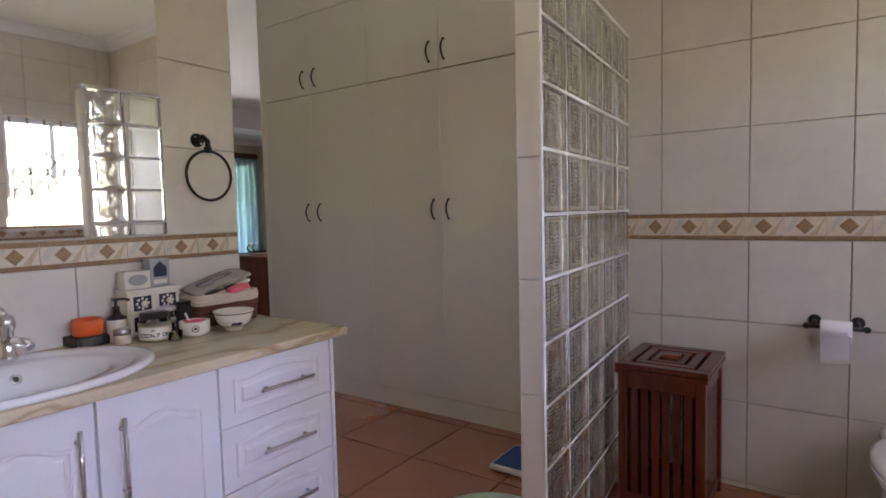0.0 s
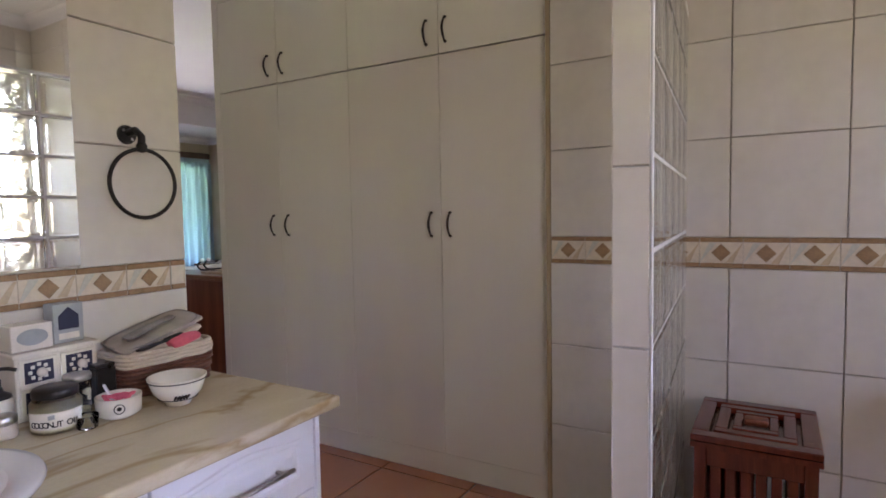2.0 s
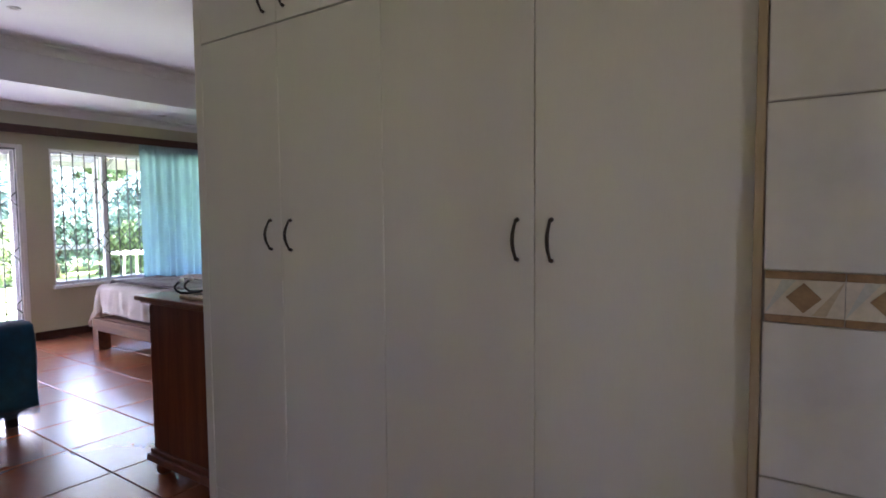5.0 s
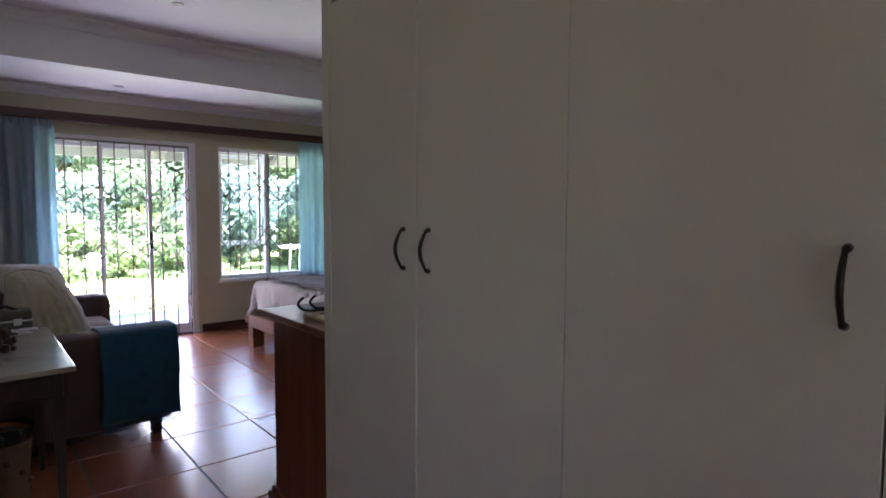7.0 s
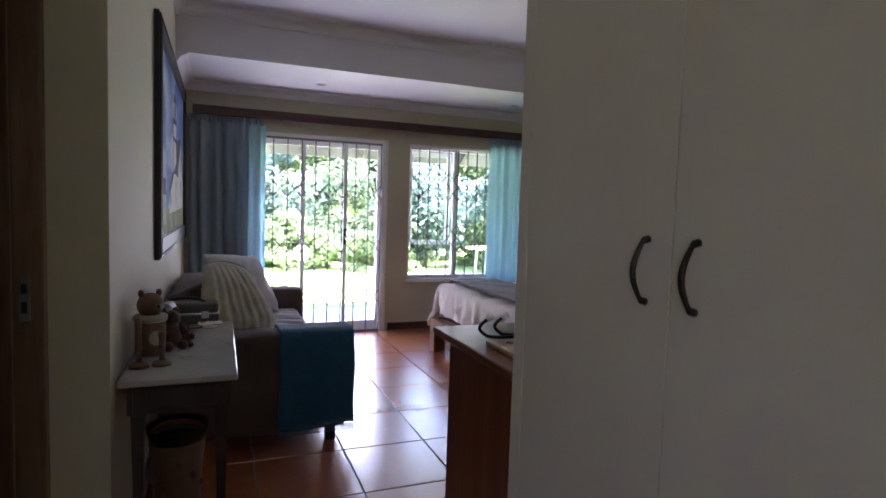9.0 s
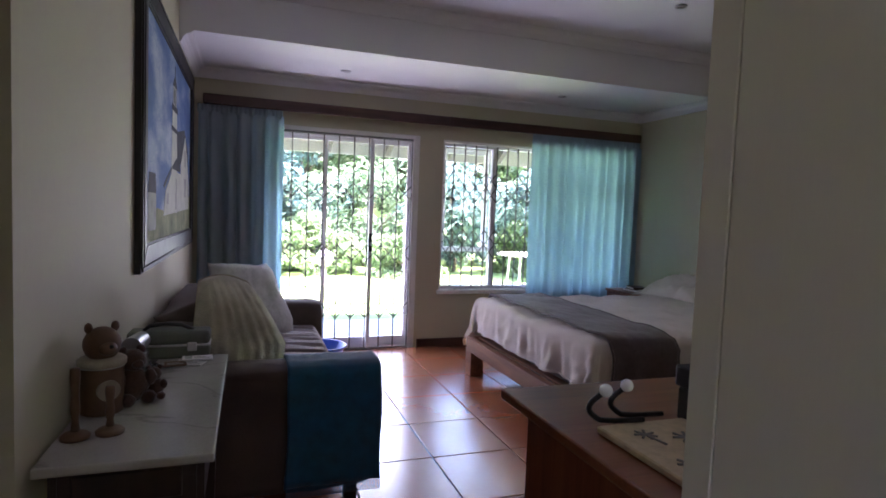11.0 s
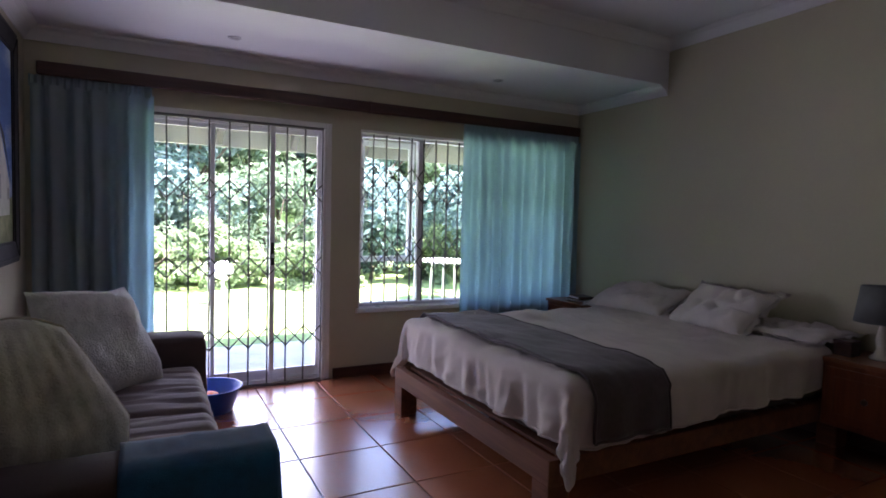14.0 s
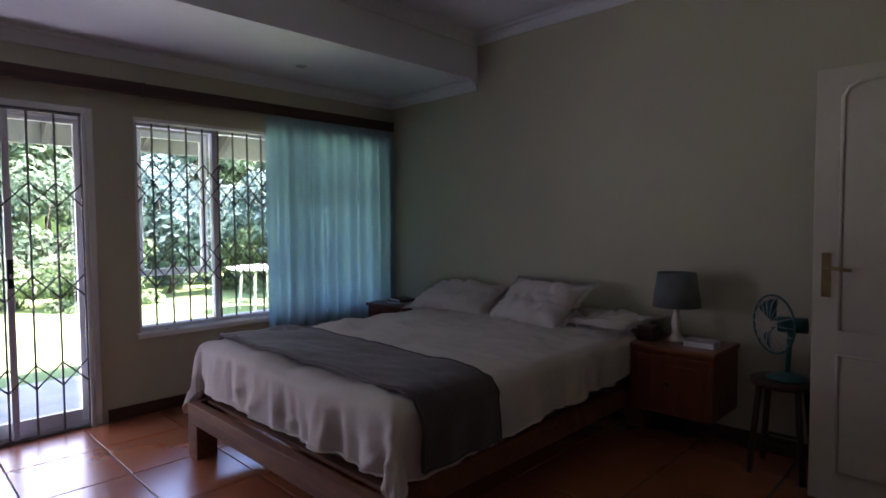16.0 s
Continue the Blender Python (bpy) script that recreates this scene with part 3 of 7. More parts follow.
window_1 = structure("window_1", frame_bars(bmesh.new(), WIN - 0.15, WIN - 0.08, 1.258, 3.47, 0.575, 2.11, 0.045), ALU, "white framed window behind a security grille")
part("mullion", box(WIN - 0.149, 1.845, 0.62, WIN - 0.081, 1.90, 2.065, 0.003), ALU, window_1)
part("mullion", box(WIN - 0.149, 2.52, 0.62, WIN - 0.081, 2.575, 2.065, 0.003), ALU, window_1)
for y0, y1 in ((1.303, 1.845), (1.90, 2.52), (2.575, 3.425)):
    p = part("pane", box(WIN - 0.118, y0, 0.62, WIN - 0.112, y1, 2.065), PANE, window_1)
    p.visible_shadow = False
sash = frame_bars(bmesh.new(), -0.02, 0.02, 1.31, 1.84, -1.08, 0.0, 0.05)
bmesh.ops.transform(sash, matrix=pose(WIN - 0.19, 0, 2.05, 0, 0.8, 0), verts=sash.verts)
part("open_sash", sash, ALU, window_1, "casement sash pushed open outwards")
part("window_sill", box(WIN - 0.10, 1.235, 0.545, WIN + 0.035, 3.49, 0.585, 0.008, 2), WHITE_PAINT, window_1)
part("reveal_lining", boxes((WIN - 0.08, 1.258, 2.085, WIN + 0.004, 3.47, 2.11), (WIN - 0.08, 1.258, 0.585, WIN + 0.004, 1.27, 2.085)), WHITE_PAINT, window_1)


def trellis(name, y0, y1, z0, z1, n, bands, rows, label, lock=None):
    """A folding security gate: upright channels joined by bands of crossing lattice straps."""
    g = thing(name, (WIN + 0.02, (y0 + y1) / 2, z0), label, "security gate")
    x = WIN + 0.012 if lock else WIN - 0.045
    ys = [y0 + (y1 - y0) * i / n for i in range(n + 1)]
    for i, y in enumerate(ys):
        part("upright", box(x - 0.007, y - 0.0058, z0, x + 0.007, y + 0.0058, z1, 0.002), GATE, g)
    for zb in bands:
        h = rows[1]
        for r in range(rows[0]):
            for i in range(n):
                za, zc = zb + r * h, zb + (r + 1) * h
                for s in (0, 1):
                    bm = bmesh.new()
                    xs, ze = x + 0.008 + 0.004 * s, zc if s == 0 else za
                    a, b, mid = (xs, ys[i], ze), (xs, ys[i + 1], ze), (xs, (ys[i] + ys[i + 1]) / 2, (za + zc) / 2)
                    add_tube(bm, [a, mid, b], 0.0064, 6)
                    part("lattice_strap", bm, GATE, g)
    for z in (z0, z1 - 0.02):
        part("track", box(x - 0.012, y0 - 0.01, z, x + 0.016, y1 + 0.01, z + 0.02, 0.003), ALU if z0 > 0.3 else GATE, g)
    if lock:
        part("lock_stile", box(x - 0.014, lock - 0.019, z0 + 0.02, x + 0.014, lock + 0.019, z1 - 0.02, 0.004), ALU, g)
        lb = part("lock_box", box(x + 0.005, lock - 0.016, 0.97, x + 0.032, lock + 0.016, 1.15, 0.005, 2), BLACKP, g, "black slam lock")
        part("keyhole_plate", box(x + 0.030, lock - 0.008, 1.03, x + 0.035, lock + 0.008, 1.06, 0.002), STEEL, lb)
        part("gate_frame", box(x - 0.015, y1 + 0.004, z0, x + 0.02, y1 + 0.03, z1, 0.004), WHITE_PAINT, g)
    return g


trellis("security_gate", -0.3676, 0.93, 0.0, 2.085, 9, (0.32, 0.885, 1.475), (1, 0.15), "folding grey steel trellis gate across the glass door", 0.53)
trellis("window_grille", 1.27, 3.45, 0.60, 2.10, 18, (0.90, 1.50), (2, 0.155), "steel trellis grille across the bedroom window")

# doorway to the dark side room and the bedroom door
door_2 = structure("door_2", boxes((-2.98, PIC - 0.31, 0, -2.935, PIC - 0.17, 2.09, 0.004), (-2.345, PIC - 0.31, 0, -2.30, PIC - 0.17, 2.09, 0.004), (-2.935, PIC - 0.309, 2.045, -2.345, PIC - 0.171, 2.09, 0.004)), FRAMEWOOD, "brown wooden door frame beside the bathroom")
part("door_stop", boxes((-2.935, PIC - 0.31, 0, -2.92, PIC - 0.25, 2.045, 0.002)), FRAMEWOOD, door_2)
sp = part("strike_plate", box(-2.936, PIC - 0.235, 0.99, -2.932, PIC - 0.205, 1.13, 0.001), STEEL, door_2)
# Black plates stand in for the shade inside the two latch holes.
part("latch_hole_dark", boxes((-2.9325, PIC - 0.228, 1.075, -2.9305, PIC - 0.212, 1.105), (-2.9325, PIC - 0.228, 1.015, -2.9305, PIC - 0.212, 1.05)), BLACKP, sp)
door_3 = structure("door_3", boxes((-2.52, 2.28, 0, -2.28, 2.32, 2.09, 0.004), (-2.52, 3.06, 0, -2.28, 3.10, 2.09, 0.004), (-2.519, 2.32, 2.05, -2.281, 3.06, 2.09, 0.004)), WHITE_PAINT, "white bedroom door frame")
leaf = thing("panelled_door", (-2.93, 3.12, 0), "cream panelled bedroom door standing open with brass handle", "door")
lm = bmesh.new()
add_box(lm, -3.33, 3.10, 0.008, -2.53, 3.135, 2.06, 0.003)
part("door_leaf", lm, DOORPAINT, leaf)
for x0, x1 in ((-3.22, -2.97), (-2.89, -2.64)):
    for z0, z1, arch in ((0.16, 0.72, 0), (0.84, 1.92, 0.07)):
        pts = [(x0, z0), (x1, z0), (x1, z1)] + ([((x0 + x1) / 2 + (x1 - x0) / 2 * math.cos(a), z1 + arch * math.sin(a)) for a in (0.6, 1.1, 1.57, 2.0, 2.5)] if arch else []) + [(x0, z1)]
        bm = prism(pts, 3.0995, 3.088)
        part("panel_moulding", bm, DOORPAINT, leaf)
        part("bead", tube([(u, 3.089, v) for u, v in pts], 0.011, 8, True), DOORPAINT, leaf)
        inn = [((u - (x0 + x1) / 2) * 0.86 + (x0 + x1) / 2, (v - (z0 + z1) / 2) * 0.95 + (z0 + z1) / 2) for u, v in pts]
        part("panel", prism(inn, 3.0885, 3.080), DOORPAINT, leaf)
hp = part("handle_plate", box(-3.295, 3.094, 0.99, -3.255, 3.0995, 1.20, 0.002), BRASS, leaf, "brass handle plate")
part("handle", tube([(-3.275, 3.094, 1.13), (-3.275, 3.05, 1.13), (-3.25, 3.045, 1.13), (-3.17, 3.045, 1.125)], 0.008), BRASS, hp)

# bathroom window
window_2 = structure("window_2", frame_bars(bmesh.new(), EAST + 0.06, EAST + 0.12, WY0, WY1, WZ0, WZ1, 0.045), ALU, "white bathroom window with burglar bars")
part("mullion", box(EAST + 0.061, (WY0 + WY1) / 2 - 0.02, WZ0 + 0.045, EAST + 0.119, (WY0 + WY1) / 2 + 0.02, WZ1 - 0.045), ALU, window_2)
p = part("pane", box(EAST + 0.088, WY0 + 0.03, WZ0 + 0.03, EAST + 0.093, WY1 - 0.03, WZ1 - 0.03), PANE, window_2)
p.visible_shadow = False
for i in range(6):
    y = WY0 + 0.06 + i * (WY1 - WY0 - 0.12) / 5
    part("burglar_bar", box(EAST + 0.03, y - 0.007, WZ0, EAST + 0.04, y + 0.007, WZ1), GATE, window_2)
    if i < 5:
        d = (WY1 - WY0 - 0.12) / 5
        for z in (1.42, 1.60, 1.78):
            for s in (1, -1):
                part("lattice_strap", tube([(EAST + 0.028, y, z - s * 0.09), (EAST + 0.028, y + d, z + s * 0.09)], 0.007, 6), GATE, window_2)
part("window_sill", box(EAST - 0.03, WY0 - 0.03, WZ0 - 0.03, EAST + 0.06, WY1 + 0.02, WZ0 - 0.001, 0.004), WHITE_PAINT, window_2)


# Second window is added, never in view; it only brightens the bathroom.
window_3 = structure("window_3", frame_bars(bmesh.new(), EAST + 0.06, EAST + 0.12, VY0, VY1, WZ0, WZ1, 0.045), ALU, "added white bathroom window out of view, for fill light")
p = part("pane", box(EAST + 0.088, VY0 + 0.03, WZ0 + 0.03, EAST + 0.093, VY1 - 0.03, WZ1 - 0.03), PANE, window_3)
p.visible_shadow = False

# ---- glass block screen ----
screen = structure("wall_glass_block", box(-0.037, -0.0, 0, 0.037, 0.012, 2.04), MORTAR, "glass block screen wall with tiled end")
screen.matrix_basis = pose(0.613, -1.19, 0, 0, 0, 4.2)
COLS, ROWS, PX, PZ = 5, 10, 0.2266, 0.2022
bm = bmesh.new()
for i in range(COLS + 1):
    add_box(bm, -0.0365, 0.012 + i * PX - 0.0035, 0, 0.0365, 0.012 + i * PX + 0.0035, 2.045)
for k in range(ROWS + 1):
    add_box(bm, -0.0355, 0.012, 0.023 + k * PZ - 0.0045, 0.0355, 1.145, 0.023 + k * PZ + 0.0045)


def local_part(name, bm, material, parent, smooth=False):
    ob = new(name, mesh_of(name, bm, material) if not isinstance(bm, bpy.types.Mesh) else bm)
    ob.parent = parent
    return ob


local_part("mortar_grid", bm, MORTAR, screen)
local_part("cap_strip", box(-0.04, -0.012, 2.040, 0.04, 1.15, 2.056, 0.004), MORTAR, screen)
gb = bmesh.new()
add_box(gb, -0.040, -PX / 2 + 0.004, -PZ / 2 + 0.005, 0.040, PX / 2 - 0.004, PZ / 2 - 0.005, 0.009, 3)
for f in gb.faces:
    f.smooth = False
block_mesh = mesh_of("glass_block", gb, BLOCKGLASS)
for i in range(COLS):
    for k in range(ROWS):
        ob = local_part("glass_block", block_mesh, None, screen)
        ob.visible_shadow = False
        ob.matrix_basis = pose(0, 0.012 + (i + 0.5) * PX, 0.023 + (k + 0.5) * PZ)
zs = [0.0, 0.310, 0.674, 1.038, 1.411, 1.778, 2.034]
for z0, z1 in zip(zs, zs[1:]):
    local_part("end_tile", box(-0.04, -0.012, z0 + 0.002, 0.034, -0.0005, z1 - 0.002, 0.0025, 2), TILE, screen)
local_part("edge_trim", box(0.0342, -0.0125, 0, 0.041, 0.0, 2.034, 0.002), MORTAR, screen)


# ---- wall tiles ----
def tile_mesh(w, h, d=0.010):
    bm = bmesh.new()
    add_box(bm, -w / 2, -d, -h / 2, w / 2, 0, h / 2, 0.0022, 1)
    return mesh_of("wall_tile", bm, TILE)


tiles = {}


def lay_tiles(wall, place, us, zs, skip=lambda a, b, c, d: False, gap=0.0035):
    """Tiles between the joint lines us (along the wall) and zs (up). place(u, z) is the pose of a tile's centre, its face towards local -y."""
    for u0, u1 in zip(us, us[1:]):
        for z0, z1 in zip(zs, zs[1:]):
            if u1 - u0 < 0.02 or skip(u0, u1, z0, z1):
                continue
            key = (round(u1 - u0 - gap, 4), round(z1 - z0 - gap, 4))
            if key not in tiles:
                tiles[key] = tile_mesh(*key)
            ob = new("tile", tiles[key])
            ob.parent = wall
            ob.matrix_basis = place((u0 + u1) / 2, (z0 + z1) / 2) @ pose(0, 0, 0, random.uniform(-0.15, 0.15), 0, random.uniform(-0.15, 0.15))


def border_mesh(w, h):
    """One listello piece: brown rails, cream ground with slanting stripes and a brown diamond."""
    bm = bmesh.new()
    add_box(bm, -w / 2 + 0.0008, -0.010, -h / 2, w / 2 - 0.0008, 0, h / 2, 0, 1, 0)
    for s in (1, -1):
        add_box(bm, -w / 2 + 0.001, -0.014, s * h / 2 - (0.017 if s > 0 else 0), w / 2 - 0.001, -0.0101, s * h / 2 + (0 if s > 0 else 0.017), 0.0015, 1, 1)
    r = h * 0.29
    if w > 0.1:
        add_prism(bm, [(-r, 0), (0, -r), (r, 0), (0, r)], -0.0125, -0.0101, "y", 1)
    t = h / 2 - 0.019
    for off, mi, wd in ((-0.056, 2, 0.013), (0.056, 3, 0.013), (-0.036, 3, 0.006), (0.036, 2, 0.006)):
        pts = [(off - t * 0.75 - wd, -t), (off - t * 0.75 + wd, -t), (off + t * 0.75 + wd, t), (off + t * 0.75 - wd, t)]
        q = [(max(-w / 2 + 0.001, min(w / 2 - 0.001, u)), v) for u, v in pts]
        if abs(off) > 0.05:
            add_prism(bm, q, -0.0112, -0.0101, "y", mi)
    return mesh_of("border_tile", bm, BORDER, BORDER_BROWN, BORDER_GREY, BORDER_TAN)


border_a, border_b = border_mesh(0.147, 0.113), border_mesh(0.147, 0.096)


def lay_border(wall, place, u0, u1, z, me, bw):
    u = u0
    while u + bw <= u1 + 0.01:
        ob = new("border_tile", me)
        ob.parent = wall
        ob.matrix_basis = place(u + bw / 2, z)
        u += bw


north = lambda u, z: pose(u, NORTH, z)
lay_tiles(wall_north, north, [0.022, 0.356, 0.715, 1.074, 1.433, 1.792, 2.151, 2.51, EAST - 0.001], [0.0, 0.026, 0.387, 0.745, 1.101])
lay_tiles(wall_north, north, [0.022, 0.356, 0.715, 1.074, 1.433, 1.792, 2.151, 2.51, EAST - 0.001], [1.214, 1.582, 1.942, 2.303, 2.664, 2.93])
lay_border(wall_north, north, 0.0265, EAST, 1.1575, border_a, 0.147)
vanity_side = lambda u, z: pose(VAN - 0.008, u, z, 0, 0, 90)
vy = [-1.183 - 0.34 * i for i in range(7)][::-1]
vy[0] = SOUTH
lay_tiles(wall_vanity, vanity_side, vy, [0.0, 0.366, 0.726, 1.085])
lay_tiles(wall_vanity, vanity_side, vy, [1.181, 1.545, 1.90, 2.256, 2.612, 2.93])
lay_border(wall_vanity, vanity_side, -3.4415, -1.23, 1.133, border_b, 0.147)
lay_border(wall_vanity, vanity_side, -1.2360, -1.183, 1.133, border_mesh(0.053, 0.096), 0.053)
lay_tiles(wall_vanity, lambda u, z: pose(u, -1.183, z, 0, 0, 180), [VAN - 0.125, VAN - 0.004], [0.0, 0.366, 0.726, 1.085, 1.181, 1.545, 1.90, 2.256, 2.612, 2.93])
east_side = lambda u, z: pose(EAST, u, z, 0, 0, -90)
ey = [NORTH - 0.012 - 0.3586 * i for i in range(10)][::-1]


def over_window(a, b, c, d):
    return any(b > y0 + 0.01 and a < y1 - 0.01 for y0, y1 in ((WY0, WY1), (VY0, VY1))) and d > WZ0 + 0.01 and c < WZ1 - 0.01


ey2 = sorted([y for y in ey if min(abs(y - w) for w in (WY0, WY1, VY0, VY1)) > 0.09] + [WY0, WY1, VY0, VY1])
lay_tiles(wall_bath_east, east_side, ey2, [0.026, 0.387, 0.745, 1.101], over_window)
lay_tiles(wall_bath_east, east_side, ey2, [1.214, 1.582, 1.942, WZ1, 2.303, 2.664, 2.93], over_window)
lay_border(wall_bath_east, east_side, -3.27, NORTH - 0.01, 1.1575, border_a, 0.147)


# ---- bathroom ----
def bow_handle(parent, x, z0, z1, y=0.0):
    zm, bm = (z0 + z1) / 2, bmesh.new()
    pts = [(x, y - 0.001, z0), (x, y - 0.012, z0 + 0.003)] + [(x, y - 0.014 - 0.020 * math.sin(math.pi * i / 8), z0 + 0.005 + (z1 - z0 - 0.01) * i / 8) for i in range(9)] + [(x, y - 0.012, z1 - 0.003), (x, y - 0.001, z1)]
    add_tube(bm, pts, 0.0048, 8, taper=[1.5, 1.3] + [0.9 + 0.35 * math.sin(math.pi * i / 8) for i in range(9)] + [1.3, 1.5])
    return part("handle", bm, BRONZE, parent, "antique bronze bow handle", True)


wardrobe = thing("fitted_wardrobe", (-1.07, 0.3, 0), "tall cream laminate fitted wardrobe with upper cupboards, doors shut", "wardrobe")
part("carcass", boxes((-2.135, 0.065, 0.10, 0.0, 0.61, 2.93)), LAMINATE, wardrobe)
part("plinth", box(-2.139, 0.004, 0.0, 0.0, 0.025, 0.113, 0.002), LAMINATE, wardrobe)
part("filler_board", box(-2.139, 0.0, 2.636, 0.0, 0.02, 2.93, 0.001), LAMINATE, wardrobe)
part("end_panel", box(-2.190, -0.001, 0.0, -2.1395, 0.61, 2.93, 0.0015), LAMINATE, wardrobe)
part("wood_edge", box(0.0005, -0.038, 0.0, 0.0205, 0.02, 2.93, 0.002), EDGE, wardrobe, "raw wooden edge strip")
DX = [(-2.139, -1.642, -1.700), (-1.642, -1.115, -1.583), (-1.115, -0.552, -0.606), (-0.552, -0.001, -0.499)]
for x0, x1, hx in DX:
    d = part("door", box(x0 + 0.0015, 0.0, 0.117, x1 - 0.0015, 0.018, 2.084, 0.0012), LAMINATE, wardrobe)
    bow_handle(d, hx, 1.211, 1.327)
    d = part("upper_door", box(x0 + 0.0015, 0.0, 2.091, x1 - 0.0015, 0.018, 2.632, 0.0012), LAMINATE, wardrobe)
    bow_handle(d, hx - 0.012, 2.140, 2.256)

vanity = thing("vanity_unit", (-0.55, -2.35, 0), "white foil-wrapped vanity unit with panelled doors and drawers", "vanity unit")
part("carcass", boxes((-0.86, -3.49, 0.10, -0.272, -1.214, 0.62), (-0.86, -3.49, 0.621, -0.272, -2.50, 0.773), (-0.86, -1.90, 0.621, -0.272, -1.214, 0.773), (-0.30, -2.50, 0.621, -0.272, -1.90, 0.773)), FOIL, vanity)
part("side_panel", box(-0.86, -1.214, 0.0, -0.262, -1.198, 0.773, 0.001), FOIL, vanity)
part("plinth", box(-0.84, -3.49, 0.0, -0.32, -1.216, 0.10), FOIL, vanity)


def raised_panel(parent, y0, y1, z0, z1, arch):
    pts = [(y0, z0), (y1, z0), (y1, z1)]
    if arch:
        n = 12
        for i in range(1, n):
            u = 1 - i / n
            pts.append((y0 + (y1 - y0) * u, z1 + arch * (0.5 - 0.5 * math.cos(2 * math.pi * u))))
    pts.append((y0, z1))
    c = ((y0 + y1) / 2, (z0 + z1) / 2)
    bm = bmesh.new()
    rings = []
    for s, x in ((1.0, -0.2505), (0.985, -0.2465), (0.94, -0.2465), (0.90, -0.2525), (0.86, -0.2525), (0.80, -0.2455)):
        rings.append([(x, (u - c[0]) * s + c[0], (v - c[1]) * (1 - (1 - s) * (y1 - y0) / (z1 - z0)) + c[1]) for u, v in pts])
    add_ring_surface(bm, rings, False, True)
    for f in bm.faces:
        f.smooth = False
    part("raised_panel", bm, FOIL, parent)


def bar_handle(parent, a, b, axis):
    bm = bmesh.new()
    a, b = Vector(a), Vector(b)
    add_rod(bm, a, b, 0.006, 10)
    for f in (0.14, 0.86):
        q = a.lerp(b, f)
        add_rod(bm, q, q + Vector((-0.03, 0, 0)), 0.005, 8)
    part("handle", bm, STEEL, parent, "brushed steel bar handle")


for z0, z1 in ((0.557, 0.770), (0.338, 0.553), (0.115, 0.334)):
    d = part("drawer", box(-0.271, -1.715, z0, -0.2505, -1.236, z1, 0.003, 2), FOIL, vanity)
    raised_panel(d, -1.665, -1.285, z0 + 0.04, z1 - 0.055, 0.022)
    zc = (z0 + z1) / 2 - 0.008
    bar_handle(d, (-0.215, -1.575, zc), (-0.215, -1.345, zc), "y")
for y0, y1, hy in ((-2.085, -1.722, -2.030), (-2.455, -2.095, -2.142), (-2.825, -2.46, -2.77), (-3.195, -2.83, -2.885), (-3.485, -3.2, -3.25)):
    d = part("door", box(-0.271, y0, 0.115, -0.2505, y1, 0.770, 0.003, 2), FOIL, vanity)
    raised_panel(d, y0 + 0.055, y1 - 0.055, 0.17, 0.655, 0.035)
    bar_handle(d, (-0.215, hy, 0.46), (-0.215, hy, 0.705), "z")

cb = bmesh.new()
add_box(cb, -0.868, -3.495, 0.775, -0.200, -1.172, 0.809, 0.009, 3)
HX0, HX1, HY0, HY1 = -0.68, -0.30, -2.45, -1.95
for co, no in (((HX0, 0, 0), (1, 0, 0)), ((HX1, 0, 0), (1, 0, 0)), ((0, HY0, 0), (0, 1, 0)), ((0, HY1, 0), (0, 1, 0))):
    bmesh.ops.bisect_plane(cb, geom=cb.verts[:] + cb.edges[:] + cb.faces[:], plane_co=co, plane_no=no)
hole = [f for f in cb.faces if HX0 < f.calc_center_median().x < HX1 and HY0 < f.calc_center_median().y < HY1]
bmesh.ops.delete(cb, geom=hole, context="FACES")
worktop = solo("worktop", cb, STONE, "polished beige travertine worktop on the vanity unit", "worktop")

basin = thing("washbasin", (-0.49, -2.20, 0.809), "white oval porcelain washbasin set in the worktop", "washbasin")
bm = bmesh.new()
add_lathe(bm, [(0.86, 0.0), (1.0, 0.002), (1.015, 0.010), (1.0, 0.019), (0.95, 0.021), (0.88, 0.016), (0.84, 0.010)], (-0.49, -2.20, 0.809), 56, 0.285, 0.375, cap0=False, cap1=False)
part("rim", bm, PORCELAIN, basin, smooth=True)
bowl_ = bmesh.new()
add_lathe(bowl_, [(0.84, 0.010), (0.76, 0.006), (0.67, 0.002), (0.63, -0.03), (0.50, -0.10), (0.30, -0.130), (0.08, -0.135)], (-0.49, -2.20, 0.809), 56, 0.285, 0.375, cap0=False)
part("bowl", bowl_, PORCELAIN, basin, smooth=True)
om = Matrix.Translation((-0.652, -2.135, 0.776)) @ pose(0, 0, 0, 0, 58, 10)
orb = lathe([(0.0085, 0.0), (0.010, 0.004), (0.016, 0.004), (0.018, 0.0)], (0, 0, 0), 22)
bmesh.ops.transform(orb, matrix=om, verts=orb.verts)
orr = part("overflow_ring", orb, CHROME, basin, "chrome overflow ring", True)
# No opening is cut: a black disc gives the dark inside the overflow.
orb = lathe([(0.009, 0.001), (0.0085, 0.0015)], (0, 0, 0), 18)
bmesh.ops.transform(orb, matrix=om, verts=orb.verts)
part("overflow_hole_dark", orb, BLACKP, orr)

tap = thing("basin_tap", (-0.70, -2.135, 0.829), "chrome mixer tap on the back of the washbasin", "tap")
part("body", lathe([(0.027, 0), (0.027, 0.012), (0.020, 0.02), (0.019, 0.09), (0.024, 0.10), (0.026, 0.118), (0.022, 0.135), (0.010, 0.142)], (-0.70, -2.135, 0.829), 22), CHROME, tap, smooth=True)
part("spout", tube([(-0.69, -2.135, 0.885), (-0.64, -2.128, 0.896), (-0.595, -2.12, 0.893), (-0.575, -2.117, 0.880)], 0.014, 12), CHROME, tap)
